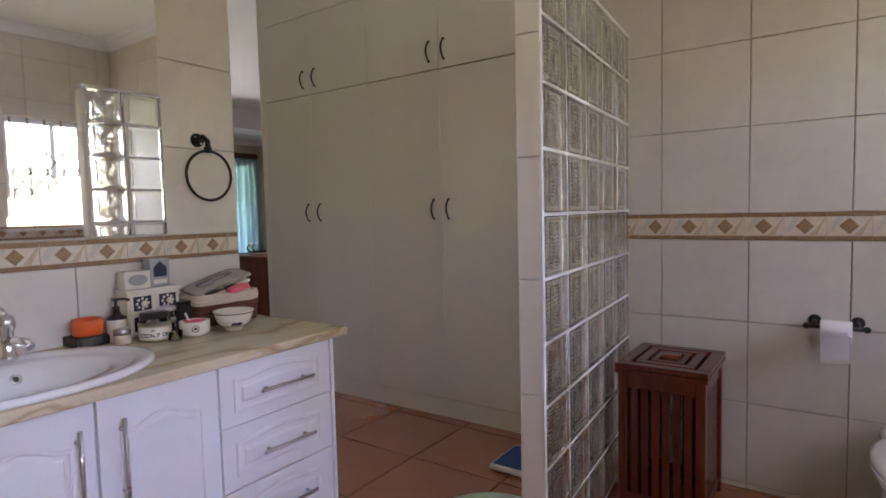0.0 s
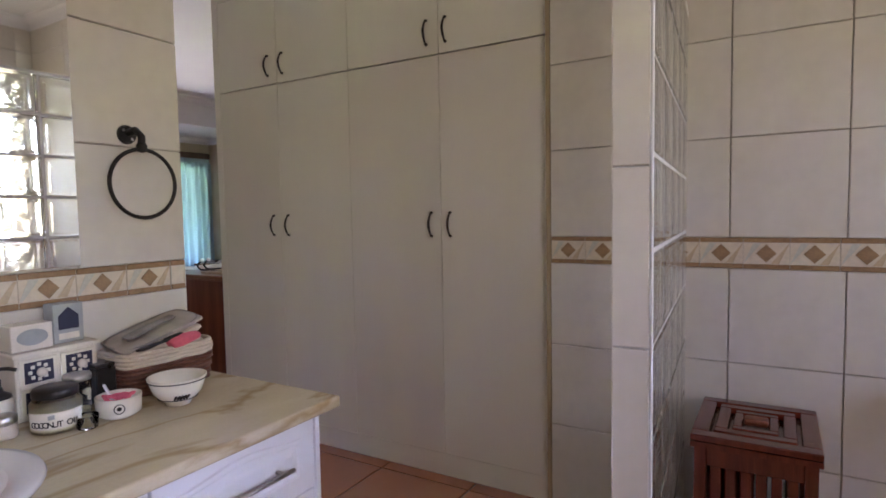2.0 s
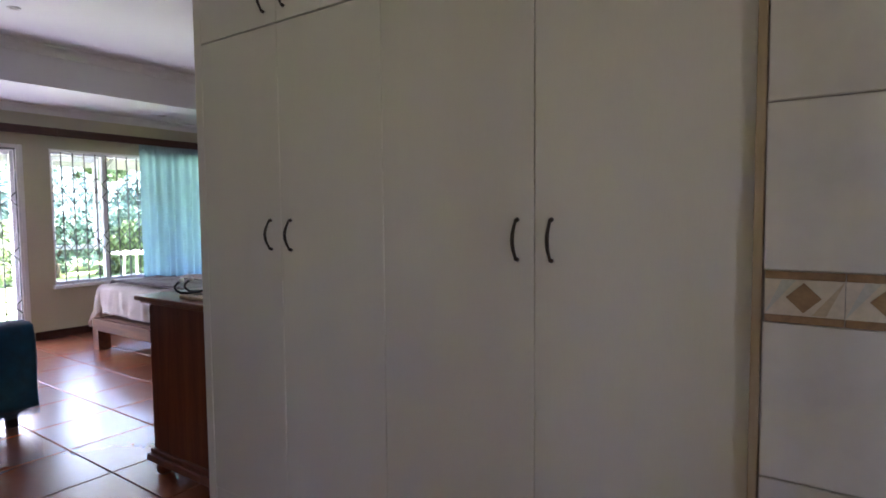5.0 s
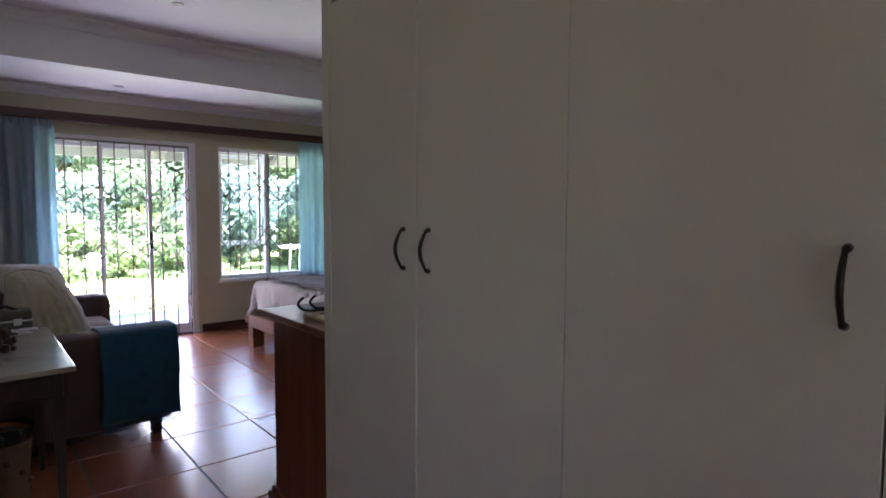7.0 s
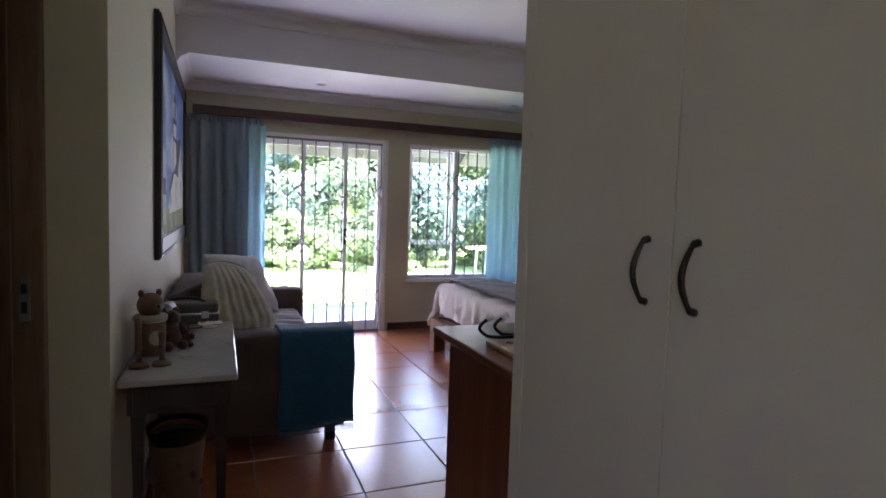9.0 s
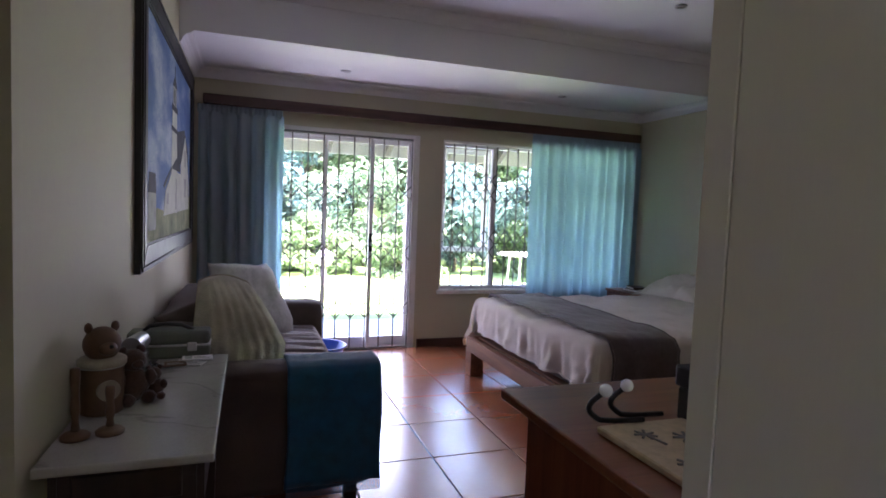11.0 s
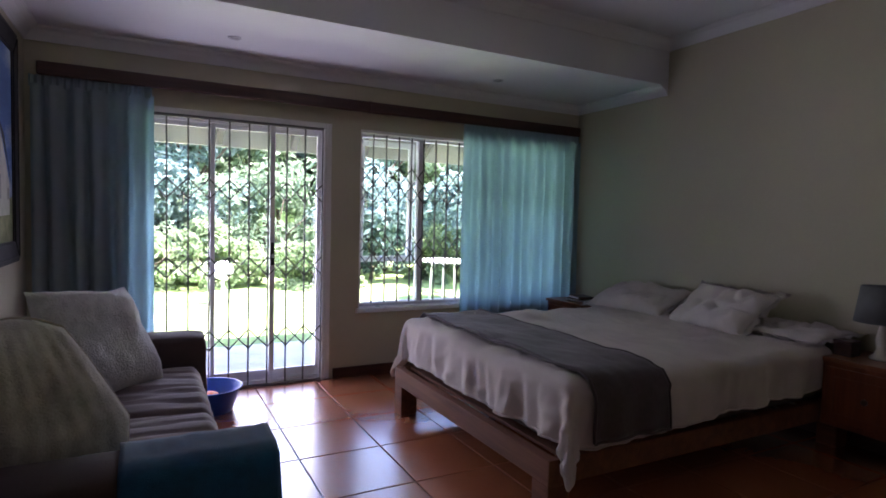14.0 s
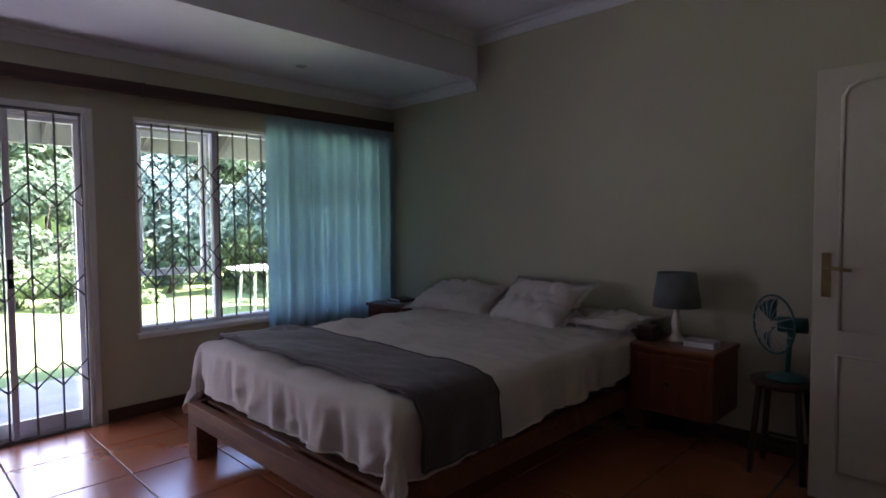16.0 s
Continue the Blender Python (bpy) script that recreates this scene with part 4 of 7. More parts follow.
part("lever", tube([(-0.70, -2.135, 0.968), (-0.72, -2.14, 0.985), (-0.745, -2.15, 0.995)], 0.008, 10), CHROME, tap)

mirror = thing("wall_mirror", (-0.862, -2.3, 1.185), "large frameless wall mirror above the worktop", "mirror")
part("glass", box(-0.868, -3.35, 1.190, -0.858, -1.519, 2.26, 0.002), MIRROR, mirror)

ring = thing("towel_ring", (-0.868, -1.362, 1.58), "black iron towel ring on the tiled wall", "towel ring")
bm = bmesh.new()
bmesh.ops.create_cone(bm, cap_ends=True, segments=24, radius1=0.030, radius2=0.027, depth=0.010, matrix=pose(-0.864, -1.362, 1.582, 0, 90, 0))
rose = part("rose", bm, IRON, ring)
for dy, dz in ((-0.014, 0.012), (0.012, -0.014)):
    part("screw", box(-0.859, -1.362 + dy - 0.004, 1.582 + dz - 0.004, -0.857, -1.362 + dy + 0.004, 1.582 + dz + 0.004, 0.001), STEEL, rose)
part("bracket", tube([(-0.86, -1.360, 1.588), (-0.82, -1.362, 1.592), (-0.79, -1.362, 1.57), (-0.792, -1.362, 1.535)], 0.011, 10), IRON, ring)
bm = bmesh.new()
add_lathe(bm, [(0.006, -0.016), (0.015, -0.012), (0.016, 0.006), (0.010, 0.014)], (-0.792, -1.362, 1.538), 14)
part("clasp", bm, IRON, ring)
part("hoop", tube([(-0.790, -1.362 + 0.103 * math.sin(2 * math.pi * i / 40), 1.428 + 0.103 * math.cos(2 * math.pi * i / 40)) for i in range(40)], 0.006, 8, True), IRON, ring)

# things on the worktop
T = 0.810
cup = thing("soap_dish", (-0.80, -1.865, T), "bright orange tub standing on a dark square dish", "dish")
part("dish", box(-0.86, -1.925, T, -0.745, -1.81, T + 0.035, 0.006, 2), BLACKP, cup, "dark square dish")
part("tub", lathe([(0.044, 0.035), (0.048, 0.04), (0.050, 0.088), (0.047, 0.094), (0.040, 0.093), (0.036, 0.086), (0.034, 0.05)], (-0.80, -1.865, T)), ORANGE, cup, "orange plastic tub", True)
disp = thing("soap_dispenser", (-0.755, -1.785, T), "glass soap dispenser with a black pump and label", "soap dispenser")
part("bottle", lathe([(0.030, 0), (0.034, 0.004), (0.034, 0.078), (0.030, 0.088), (0.016, 0.094)], (-0.755, -1.785, T)), CERAMIC, disp, smooth=True)
part("shoulder", lathe([(0.0335, 0.083), (0.031, 0.090), (0.016, 0.099), (0.014, 0.108)], (-0.755, -1.785, T)), BLACKP, disp, smooth=True)
part("pump", lathe([(0.012, 0.105), (0.012, 0.128), (0.006, 0.130), (0.006, 0.148), (0.013, 0.150), (0.013, 0.158)], (-0.755, -1.785, T), 16), BLACKP, disp)
part("nozzle", tube([(-0.755, -1.785, T + 0.154), (-0.735, -1.765, T + 0.155), (-0.722, -1.752, T + 0.150)], 0.005, 8), BLACKP, disp)
part("label", boxes((-0.7215, -1.800, T + 0.045, -0.7195, -1.772, T + 0.049), (-0.7215, -1.797, T + 0.035, -0.7195, -1.775, T + 0.038)), INK, disp)
cj = thing("cosmetic_jar", (-0.700, -1.775, T), "small clear cosmetic jar with a silver lid", "jar")
part("jar", lathe([(0.026, 0.0005), (0.029, 0.004), (0.029, 0.030), (0.025, 0.034)], (-0.700, -1.795, T)), CREAMCLOTH, cj, smooth=True)
part("lid", lathe([(0.027, 0.034), (0.029, 0.036), (0.029, 0.052), (0.025, 0.055)], (-0.700, -1.795, T)), STEEL, cj, "silver screw lid", True)
minic = thing("trinket_chest", (-0.81, -1.635, T), "small cream wooden chest of drawers with navy patterned drawers", "trinket box")
part("body", boxes((-0.862, -1.735, T, -0.772, -1.535, T + 0.165, 0.003)), CERAMIC, minic)
part("lid", box(-0.866, -1.742, T + 0.165, -0.764, -1.528, T + 0.177, 0.004, 2), CERAMIC, minic)
for r in range(2):
    for c in range(2):
        y0, z0 = -1.728 + c * 0.098, T + 0.012 + r * 0.077
        d = part("drawer", box(-0.776, y0, z0, -0.767, y0 + 0.089, z0 + 0.070, 0.002), CERAMIC, minic)
        part("patterned_panel", box(-0.7675, y0 + 0.011, z0 + 0.008, -0.7655, y0 + 0.078, z0 + 0.062), NAVY, d)
        bm = bmesh.new()
        for i in range(8):
            a = i * math.pi / 4
            add_box(bm, -0.766, y0 + 0.0445 + 0.021 * math.cos(a) - 0.0045, z0 + 0.035 + 0.019 * math.sin(a) - 0.0045, -0.7645, y0 + 0.0445 + 0.021 * math.cos(a) + 0.0045, z0 + 0.035 + 0.019 * math.sin(a) + 0.0045)
        part("pattern_dots", bm, CERAMIC, d)
        part("knob", lathe([(0.004, 0), (0.005, 0.008), (0.012, 0.011), (0.012, 0.018), (0.005, 0.021)], (0, 0, 0), 14), CERAMIC, d, smooth=True).data.transform(Matrix.Translation((-0.766, y0 + 0.0445, z0 + 0.035)) @ pose(0, 0, 0, 0, 90, 0))
sb = thing("soap_box", (-0.81, -1.69, T + 0.177), "white soap carton with an oval dark label", "carton")
part("carton", box(-0.85, -1.735, T + 0.178, -0.785, -1.638, T + 0.245, 0.002), CERAMIC, sb)
bm = bmesh.new()
bmesh.ops.create_cone(bm, cap_ends=True, segments=24, radius1=0.5, radius2=0.5, depth=0.001, matrix=Matrix.Translation((-0.7843, -1.686, T + 0.212)) @ pose(0, 0, 0, 0, 90, 0) @ Matrix.Diagonal((0.042, 0.072, 1, 1)))
part("label", bm, GREYCARD, sb, "dark oval label")
gc = thing("grey_box", (-0.82, -1.59, T + 0.177), "grey card box with a house drawing on its front", "carton")
part("carton", box(-0.85, -1.630, T + 0.178, -0.80, -1.552, T + 0.285, 0.002), GREYCARD, gc)
part("drawing", prism([(-1.617, T + 0.215), (-1.565, T + 0.215), (-1.565, T + 0.252), (-1.591, T + 0.276), (-1.617, T + 0.252)], -0.7995, -0.799, "x"), NAVY, gc)
part("caption_bar", boxes((-0.7995, -1.617, T + 0.188, -0.799, -1.565, T + 0.205)), CERAMIC, gc)
coco = thing("coconut_oil_jar", (-0.655, -1.70, T), "glass jar of coconut oil with a black lid and printed label", "jar")
part("jar", lathe([(0.048, 0.001), (0.055, 0.006), (0.056, 0.068), (0.046, 0.082), (0.046, 0.09)], (-0.655, -1.70, T), 32), GLASS, coco, smooth=True)
part("contents", lathe([(0.048, 0.005), (0.0525, 0.009), (0.0525, 0.050)], (-0.655, -1.70, T), 32), COCO, coco, "pale yellow set oil", True)
part("lid", lathe([(0.047, 0.083), (0.050, 0.085), (0.050, 0.100), (0.047, 0.104)], (-0.655, -1.70, T), 32), BLACKP, coco, "black screw lid", True)
bm = bmesh.new()
fa = math.atan2(-1.08, 2.04)
add_ring_surface(bm, [[(-0.655 + 0.0572 * math.cos(fa + a), -1.70 + 0.0572 * math.sin(fa + a), T + z) for a in [(-1.15 + 2.3 * i / 20) for i in range(21)]] for z in (0.014, 0.054)], False, False, False)
lab = part("label", bm, CERAMIC, coco, "cream paper label")
txt = "COCONUT OIL"
for i, ch in enumerate(txt):
    if ch != " ":
        a = fa + (i - 5) * 0.175
        m = Matrix.Translation((-0.655 + 0.0578 * math.cos(a), -1.70 + 0.0578 * math.sin(a), T + 0.020)) @ pose(0, 0, 0, 90, 0, 90 + math.degrees(a))
        letters(ch, 0.0195, m, INK, lab, "letter", 0.0003)
part("label_mark", boxes((-0.606, -1.742, T + 0.040, -0.604, -1.728, T + 0.050)), GREYCARD, lab)
gl = thing("glass_jar", (-0.725, -1.615, T), "small clear glass jar with a metal lid", "jar")
part("jar", lathe([(0.028, 0.001), (0.032, 0.004), (0.032, 0.085), (0.028, 0.09)], (-0.725, -1.615, T)), GLASS, gl, smooth=True)
part("lid", lathe([(0.031, 0.088), (0.034, 0.090), (0.034, 0.102), (0.030, 0.106)], (-0.725, -1.615, T)), STEEL, gl, "dull metal lid", True)
bb = thing("black_box", (-0.77, -1.52, T), "small black lidded box beside the basket", "box")
part("box", box(-0.81, -1.56, T, -0.735, -1.505, T + 0.10, 0.003), BLACKP, bb)
part("lid", box(-0.812, -1.562, T + 0.10, -0.733, -1.503, T + 0.112, 0.003), BLACKP, bb)
tum = thing("glass_tumbler", (-0.585, -1.665, T), "small clear glass tea-light holder", "glass")
part("glass", lathe([(0.020, 0.001), (0.023, 0.003), (0.026, 0.034), (0.024, 0.034), (0.021, 0.008)], (-0.585, -1.665, T)), PANE, tum, smooth=True)
sug = thing("sugar_bowl", (-0.605, -1.575, T), "cream ceramic bowl with a black crest holding pink hair ties", "bowl")
part("bowl", lathe([(0.036, 0), (0.040, 0.003), (0.053, 0.012), (0.055, 0.055), (0.051, 0.055), (0.047, 0.016), (0.02, 0.012)], (-0.605, -1.575, T)), CERAMIC, sug, smooth=True)
m = Matrix.Translation((-0.605 + 0.0553 * math.cos(-0.5), -1.575 + 0.0553 * math.sin(-0.5), T + 0.032)) @ pose(0, 0, 0, 90, 0, 90 - 28.6)
bm = bmesh.new()
add_tube(bm, [m @ Vector((0.012 * math.cos(2 * math.pi * i / 16), 0.012 * math.sin(2 * math.pi * i / 16), 0.0012)) for i in range(16)], 0.0013, 6, True)
bmesh.ops.create_cone(bm, cap_ends=True, segments=6, radius1=0.006, radius2=0.004, depth=0.002, matrix=m)
part("crest", bm, INK, sug, "black printed crest")
bm = bmesh.new()
for i in range(5):
    a = i * 1.25
    add_tube(bm, [(-0.605 + 0.02 * math.cos(a) + 0.017 * math.cos(t), -1.575 + 0.02 * math.sin(a) + 0.017 * math.sin(t), T + 0.05 + 0.006 * math.sin(t + i)) for t in [2 * math.pi * j / 12 for j in range(12)]], 0.004, 6, True)
part("hair_ties", bm, PINK, sug, "pink hair ties")
part("stick", tube([(-0.615, -1.58, T + 0.03), (-0.625, -1.60, T + 0.085)], 0.004, 6), PAPER, sug)
rb = thing("rice_bowl", (-0.555, -1.44, T), "cream ceramic bowl with dark rim line and brush marks", "bowl")
BC = (-0.555, -1.44, T)
part("bowl", lathe([(0.032, 0), (0.034, 0.008), (0.040, 0.012), (0.062, 0.035), (0.077, 0.078), (0.073, 0.078), (0.058, 0.036), (0.03, 0.016)], BC, 36), CERAMIC, rb, smooth=True)
part("rim_band", tube([(BC[0] + 0.0755 * math.cos(2 * math.pi * i / 36), BC[1] + 0.0755 * math.sin(2 * math.pi * i / 36), T + 0.0705) for i in range(36)], 0.0016, 6, True), INK, rb, "dark rim line")
part("foot_band", tube([(BC[0] + 0.0505 * math.cos(2 * math.pi * i / 36), BC[1] + 0.0505 * math.sin(2 * math.pi * i / 36), T + 0.0205) for i in range(36)], 0.0012, 6, True), INK, rb)
bm = bmesh.new()
for i in range(5):
    a = -0.75 + i * 0.13
    add_tube(bm, [(BC[0] + 0.057 * math.cos(a), BC[1] + 0.057 * math.sin(a), T + 0.026), (BC[0] + 0.064 * math.cos(a + 0.1), BC[1] + 0.064 * math.sin(a + 0.1), T + 0.036)], 0.003, 6)
part("brush_marks", bm, INK, rb, "dark brush strokes")

wb = thing("wicker_basket", (-0.775, -1.355, T), "brown wicker basket with a cream cloth lining full of cloths", "basket")
bm = bmesh.new()
for k in range(7):
    z, s = T + 0.008 + k * 0.0125, 1 + 0.012 * k
    pts = []
    for i in range(72):
        a = 2 * math.pi * i / 72
        c, q = math.cos(a), math.sin(a)
        r = 1 / max(abs(c) ** 6 + abs(q) ** 6, 1e-6) ** (1 / 6)
        w = 1 + 0.012 * (-1) ** (i // 2 + k)
        pts.append((-0.775 + 0.082 * s * r * c * w, -1.355 + 0.135 * s * r * q * w, z))
    add_tube(bm, pts, 0.0072, 6, True)
part("weave", bm, WICKER, wb)
part("base", box(-0.85, -1.485, T, -0.70, -1.225, T + 0.08, 0.01), WICKER, wb)
for k in range(4):
    z, s = T + 0.092 + k * 0.010, 1.06 + 0.02 * math.sin(k * 1.3)
    pts = []
    for i in range(60):
        a = 2 * math.pi * i / 60
        c, q = math.cos(a), math.sin(a)
        r = 1 / max(abs(c) ** 5 + abs(q) ** 5, 1e-6) ** (1 / 5)
        pts.append((-0.775 + 0.084 * s * r * c, -1.355 + 0.138 * s * r * q, z + 0.004 * noise.noise(Vector((i * 0.3, k, 0)))))
    part("lining_fold", tube(pts, 0.0075, 8, True), CREAMCLOTH, wb, "cream cloth lining")
part("inside_cloth", soft_block(-0.845, -1.48, T + 0.07, -0.705, -1.235, T + 0.135, 0.02, 10, 3, 0.012), CREAMCLOTH, wb)
for k, (dx, dz, rx, ry, w, l, mtl, lab) in enumerate(((-0.012, 0.168, 15, 7, 0.150, 0.262, LIDCLOTH, "grey-beige cloth basket lid"), (0.0, 0.150, 11, 4, 0.140, 0.235, CREAMCLOTH, "cream folded card"), (0.012, 0.143, 8, -3, 0.120, 0.20, BLACKP, "dark zipped pouch"))):
    bm = soft_block(-w / 2, -l / 2, -0.004, w / 2, l / 2, 0.004, 0.004, 12, 5 + k, 0.006, 0.3)
    bmesh.ops.transform(bm, matrix=Matrix.Translation((-0.775 + dx, -1.36, T + dz)) @ pose(0, 0, 0, rx, ry, 2 * k), verts=bm.verts)
    part(("basket_lid", "card", "pouch")[k], bm, mtl, wb, lab)
part("lid_piping", tube([Matrix.Translation((-0.787, -1.36, T + 0.170)) @ pose(0, 0, 0, 15, 7, 0) @ Vector((0.074 * math.copysign(abs(math.cos(a)) ** 0.5, math.cos(a)), 0.130 * math.copysign(abs(math.sin(a)) ** 0.5, math.sin(a)), 0.0)) for a in [2 * math.pi * i / 40 for i in range(40)]], 0.0042, 6, True), GREYCLOTH, wb, "dark piping")
bm = soft_block(-0.016, -0.085, -0.003, 0.016, 0.085, 0.004, 0.004, 8, 31, 0.003, 0.2)
bmesh.ops.transform(bm, matrix=Matrix.Translation((-0.775, -1.375, T + 0.183)) @ pose(0, 0, 0, 15, 7, 6), verts=bm.verts)
part("strap", bm, GREYCLOTH, wb, "dark flat cloth strap")
bm = soft_block(-0.022, -0.05, -0.010, 0.022, 0.05, 0.010, 0.006, 8, 8, 0.005)
bmesh.ops.transform(bm, matrix=Matrix.Translation((-0.700, -1.315, T + 0.142)) @ pose(0, 0, 0, 10, 8, 0), verts=bm.verts)
part("pink_cloth", bm, PINK, wb, "pink cloth corner")

# ---- bathroom floor things ----
lb = thing("laundry_basket", (0.82, -0.29, 0), "red-stained slatted wooden laundry basket with lid", "laundry basket")
X0, X1, Y0, Y1, HT = 0.652, 0.985, -0.485, -0.095, 0.575
for x, y in ((X0, Y0), (X1 - 0.035, Y0), (X0, Y1 - 0.035), (X1 - 0.035, Y1 - 0.035)):
    part("post", box(x, y, 0, x + 0.035, y + 0.035, HT, 0.003), MAHOGANY, lb)
for z0, z1 in ((0.03, 0.075), (0.515, HT)):
    for r in ((X0 + 0.035, Y0 + 0.006, X1 - 0.035, Y0 + 0.024), (X0 + 0.035, Y1 - 0.024, X1 - 0.035, Y1 - 0.006), (X0 + 0.006, Y0 + 0.035, X0 + 0.024, Y1 - 0.035), (X1 - 0.024, Y0 + 0.035, X1 - 0.006, Y1 - 0.035)):
        part("rail", box(r[0], r[1], z0, r[2], r[3], z1, 0.002), MAHOGANY, lb)
for i in range(6):
    x = X0 + 0.048 + i * 0.0415
    for y in (Y0 + 0.009, Y1 - 0.021):
        part("slat", box(x, y, 0.075, x + 0.029, y + 0.012, 0.515, 0.0015), MAHOGANY, lb)
for i in range(8):
    y = Y0 + 0.045 + i * 0.039
    for x in (X0 + 0.009, X1 - 0.021):
        part("slat", box(x, y, 0.075, x + 0.012, y + 0.028, 0.515, 0.0015), MAHOGANY, lb)
part("base_board", box(X0 + 0.02, Y0 + 0.02, 0.03, X1 - 0.02, Y1 - 0.02, 0.045), MAHOGANY, lb)
lidp = part("lid", box(X0 + 0.01, Y0 + 0.01, 0.589, X1 - 0.01, Y1 - 0.01, 0.594), MAHOGANY, lb)
LX0, LX1, LY0, LY1, LZ = X0 - 0.01, X1 + 0.01, Y0 - 0.012, Y1 + 0.01, 0.595
for k, w in ((0, 0.048), (0.062, 0.036), (0.112, 0.026)):
    a0, a1, b0, b1 = LX0 + k, LX1 - k, LY0 + k, LY1 - k
    for r in ((a0, b0, a1, b0 + w), (a0, b1 - w, a1, b1), (a0, b0 + w + 0.001, a0 + w, b1 - w - 0.001), (a1 - w, b0 + w + 0.001, a1, b1 - w - 0.001)):
        part("lid_slat", box(r[0], r[1], LZ, r[2], r[3], LZ + 0.022, 0.003), MAHOGANY, lidp)
part("lid_rim", boxes((LX0, LY0, HT + 0.001, LX1, LY0 + 0.018, LZ - 0.001), (LX0, LY1 - 0.018, HT + 0.001, LX1, LY1, LZ - 0.001), (LX0, LY0 + 0.019, HT + 0.001, LX0 + 0.018, LY1 - 0.019, LZ - 0.001), (LX1 - 0.018, LY0 + 0.019, HT + 0.001, LX1, LY1 - 0.019, LZ - 0.001)), MAHOGANY, lidp)
part("lid_knob", box(0.785, -0.315, LZ + 0.012, 0.855, -0.265, LZ + 0.034, 0.008, 2), PINE, lidp)
tr = thing("toilet_roll_holder", (1.387, -0.04, 0.762), "black iron toilet roll holder on the tiled wall", "toilet roll holder")
for x in (1.315, 1.458):
    bm = bmesh.new()
    bmesh.ops.create_cone(bm, cap_ends=True, segments=20, radius1=0.024, radius2=0.021, depth=0.008, matrix=pose(x, -0.044, 0.775, 90, 0, 0))
    part("rose", bm, IRON, tr)
    part("arm", tube([(x, -0.046, 0.775), (x, -0.085, 0.772), (x, -0.105, 0.762)], 0.009, 8), IRON, tr)
part("spindle", tube([(1.290, -0.105, 0.762), (1.484, -0.105, 0.762)], 0.008, 10), IRON, tr)
for x in (1.290, 1.484):
    part("finial", lathe([(0.004, -0.012), (0.013, -0.006), (0.013, 0.006), (0.004, 0.012)], (x, -0.105, 0.762), 12), IRON, tr)
roll = thing("toilet_roll", (1.387, -0.105, 0.70), "white toilet roll with a loose hanging sheet", "toilet roll")
bm = bmesh.new()
add_ring_surface(bm, [[(x, -0.105 + r * math.cos(a), 0.747 + r * math.sin(a)) for a in [2 * math.pi * i / 32 for i in range(32)]] for x, r in ((1.335, 0.022), (1.335, 0.040), (1.338, 0.0425), (1.436, 0.0425), (1.439, 0.040), (1.439, 0.022))], False, False)
part("paper", bm, PAPER, roll, smooth=True)
bm = bmesh.new()
add_ring_surface(bm, [[(x, -0.149 - 0.003 * math.sin(x * 60) - 0.002 * (0.745 - z) * 10, z + 0.004 * math.sin(x * 45) * (z < 0.66)) for x in [1.338 + 0.098 * i / 12 for i in range(13)]] for z in (0.755, 0.72, 0.69, 0.66, 0.630)], False, False, False)
bmesh.ops.solidify(bm, geom=bm.faces[:], thickness=0.0012)
part("loose_sheet", bm, PAPER, roll, smooth=True)

wc = thing("toilet", (1.68, -0.45, 0), "white porcelain toilet with the lid closed", "toilet")
part("pan", lathe([(0.55, 0), (0.6, 0.02), (0.5, 0.12), (0.62, 0.25), (0.92, 0.36), (0.98, 0.385), (0.9, 0.392)], (1.68, -0.52, 0), 36, 0.19, 0.29), PORCELAIN, wc, smooth=True)
part("pedestal_back", box(1.53, -0.36, 0, 1.83, -0.045, 0.385, 0.03, 3), PORCELAIN, wc)
part("seat", lathe([(0.95, 0.393), (1.02, 0.396), (1.03, 0.408), (0.98, 0.414)], (1.68, -0.52, 0), 36, 0.19, 0.29), PORCELAIN, wc, smooth=True)
part("lid", lathe([(1.0, 0.415), (1.03, 0.418), (1.03, 0.430), (0.96, 0.438), (0.4, 0.441)], (1.68, -0.52, 0), 36, 0.19, 0.29), PORCELAIN, wc, smooth=True)

sc = thing("bathroom_scale", (0.16, -0.34, 0), "white bathroom scale with a blue ribbed mat on the floor", "bathroom scale")
part("body", box(0.025, -0.485, 0.008, 0.295, -0.205, 0.036, 0.012, 3), WHITE_PAINT, sc)
part("mat", box(0.042, -0.470, 0.0365, 0.278, -0.235, 0.041, 0.004, 2), BLUEMAT, sc, "blue ribbed rubber mat")
for i in range(14):
    part("rib", box(0.05 + i * 0.0163, -0.462, 0.0412, 0.058 + i * 0.0163, -0.30, 0.0432), BLUEMAT, sc)
part("dial", box(0.115, -0.285, 0.0413, 0.205, -0.245, 0.0440, 0.002), PAPER, sc)
for x in (0.05, 0.265):
    for y in (-0.46, -0.23):
        part("foot", lathe([(0.014, 0), (0.014, 0.009)], (x, y, 0), 12), BLACKP, sc)
mt = bmesh.new()
add_lathe(mt, [(0.97, 0.0), (1.0, 0.006), (0.99, 0.016), (0.93, 0.020), (0.5, 0.021), (0.1, 0.021)], (0.27, -0.95, 0.0), 48, 0.26, 0.30)
solo("bath_mat", mt, GREENMAT, "pale green oval bath mat on the tiles", "bath mat", smooth=True)


# ---- bedroom ----
rail = thing("curtain_rail", (WIN + 0.07, 1.28, 2.22), "long dark wooden curtain rail above door and window", "curtain rail")
for y0, y1 in ((-0.985, 1.297), (1.300, 3.56)):
    part("rail_board", box(WIN + 0.070, y0, 2.238, WIN + 0.115, y1, 2.328, 0.014, 3), SKIRT, rail)
part("rail_joint", box(WIN + 0.066, 1.285, 2.234, WIN + 0.119, 1.312, 2.332, 0.012, 3), SKIRT, rail)
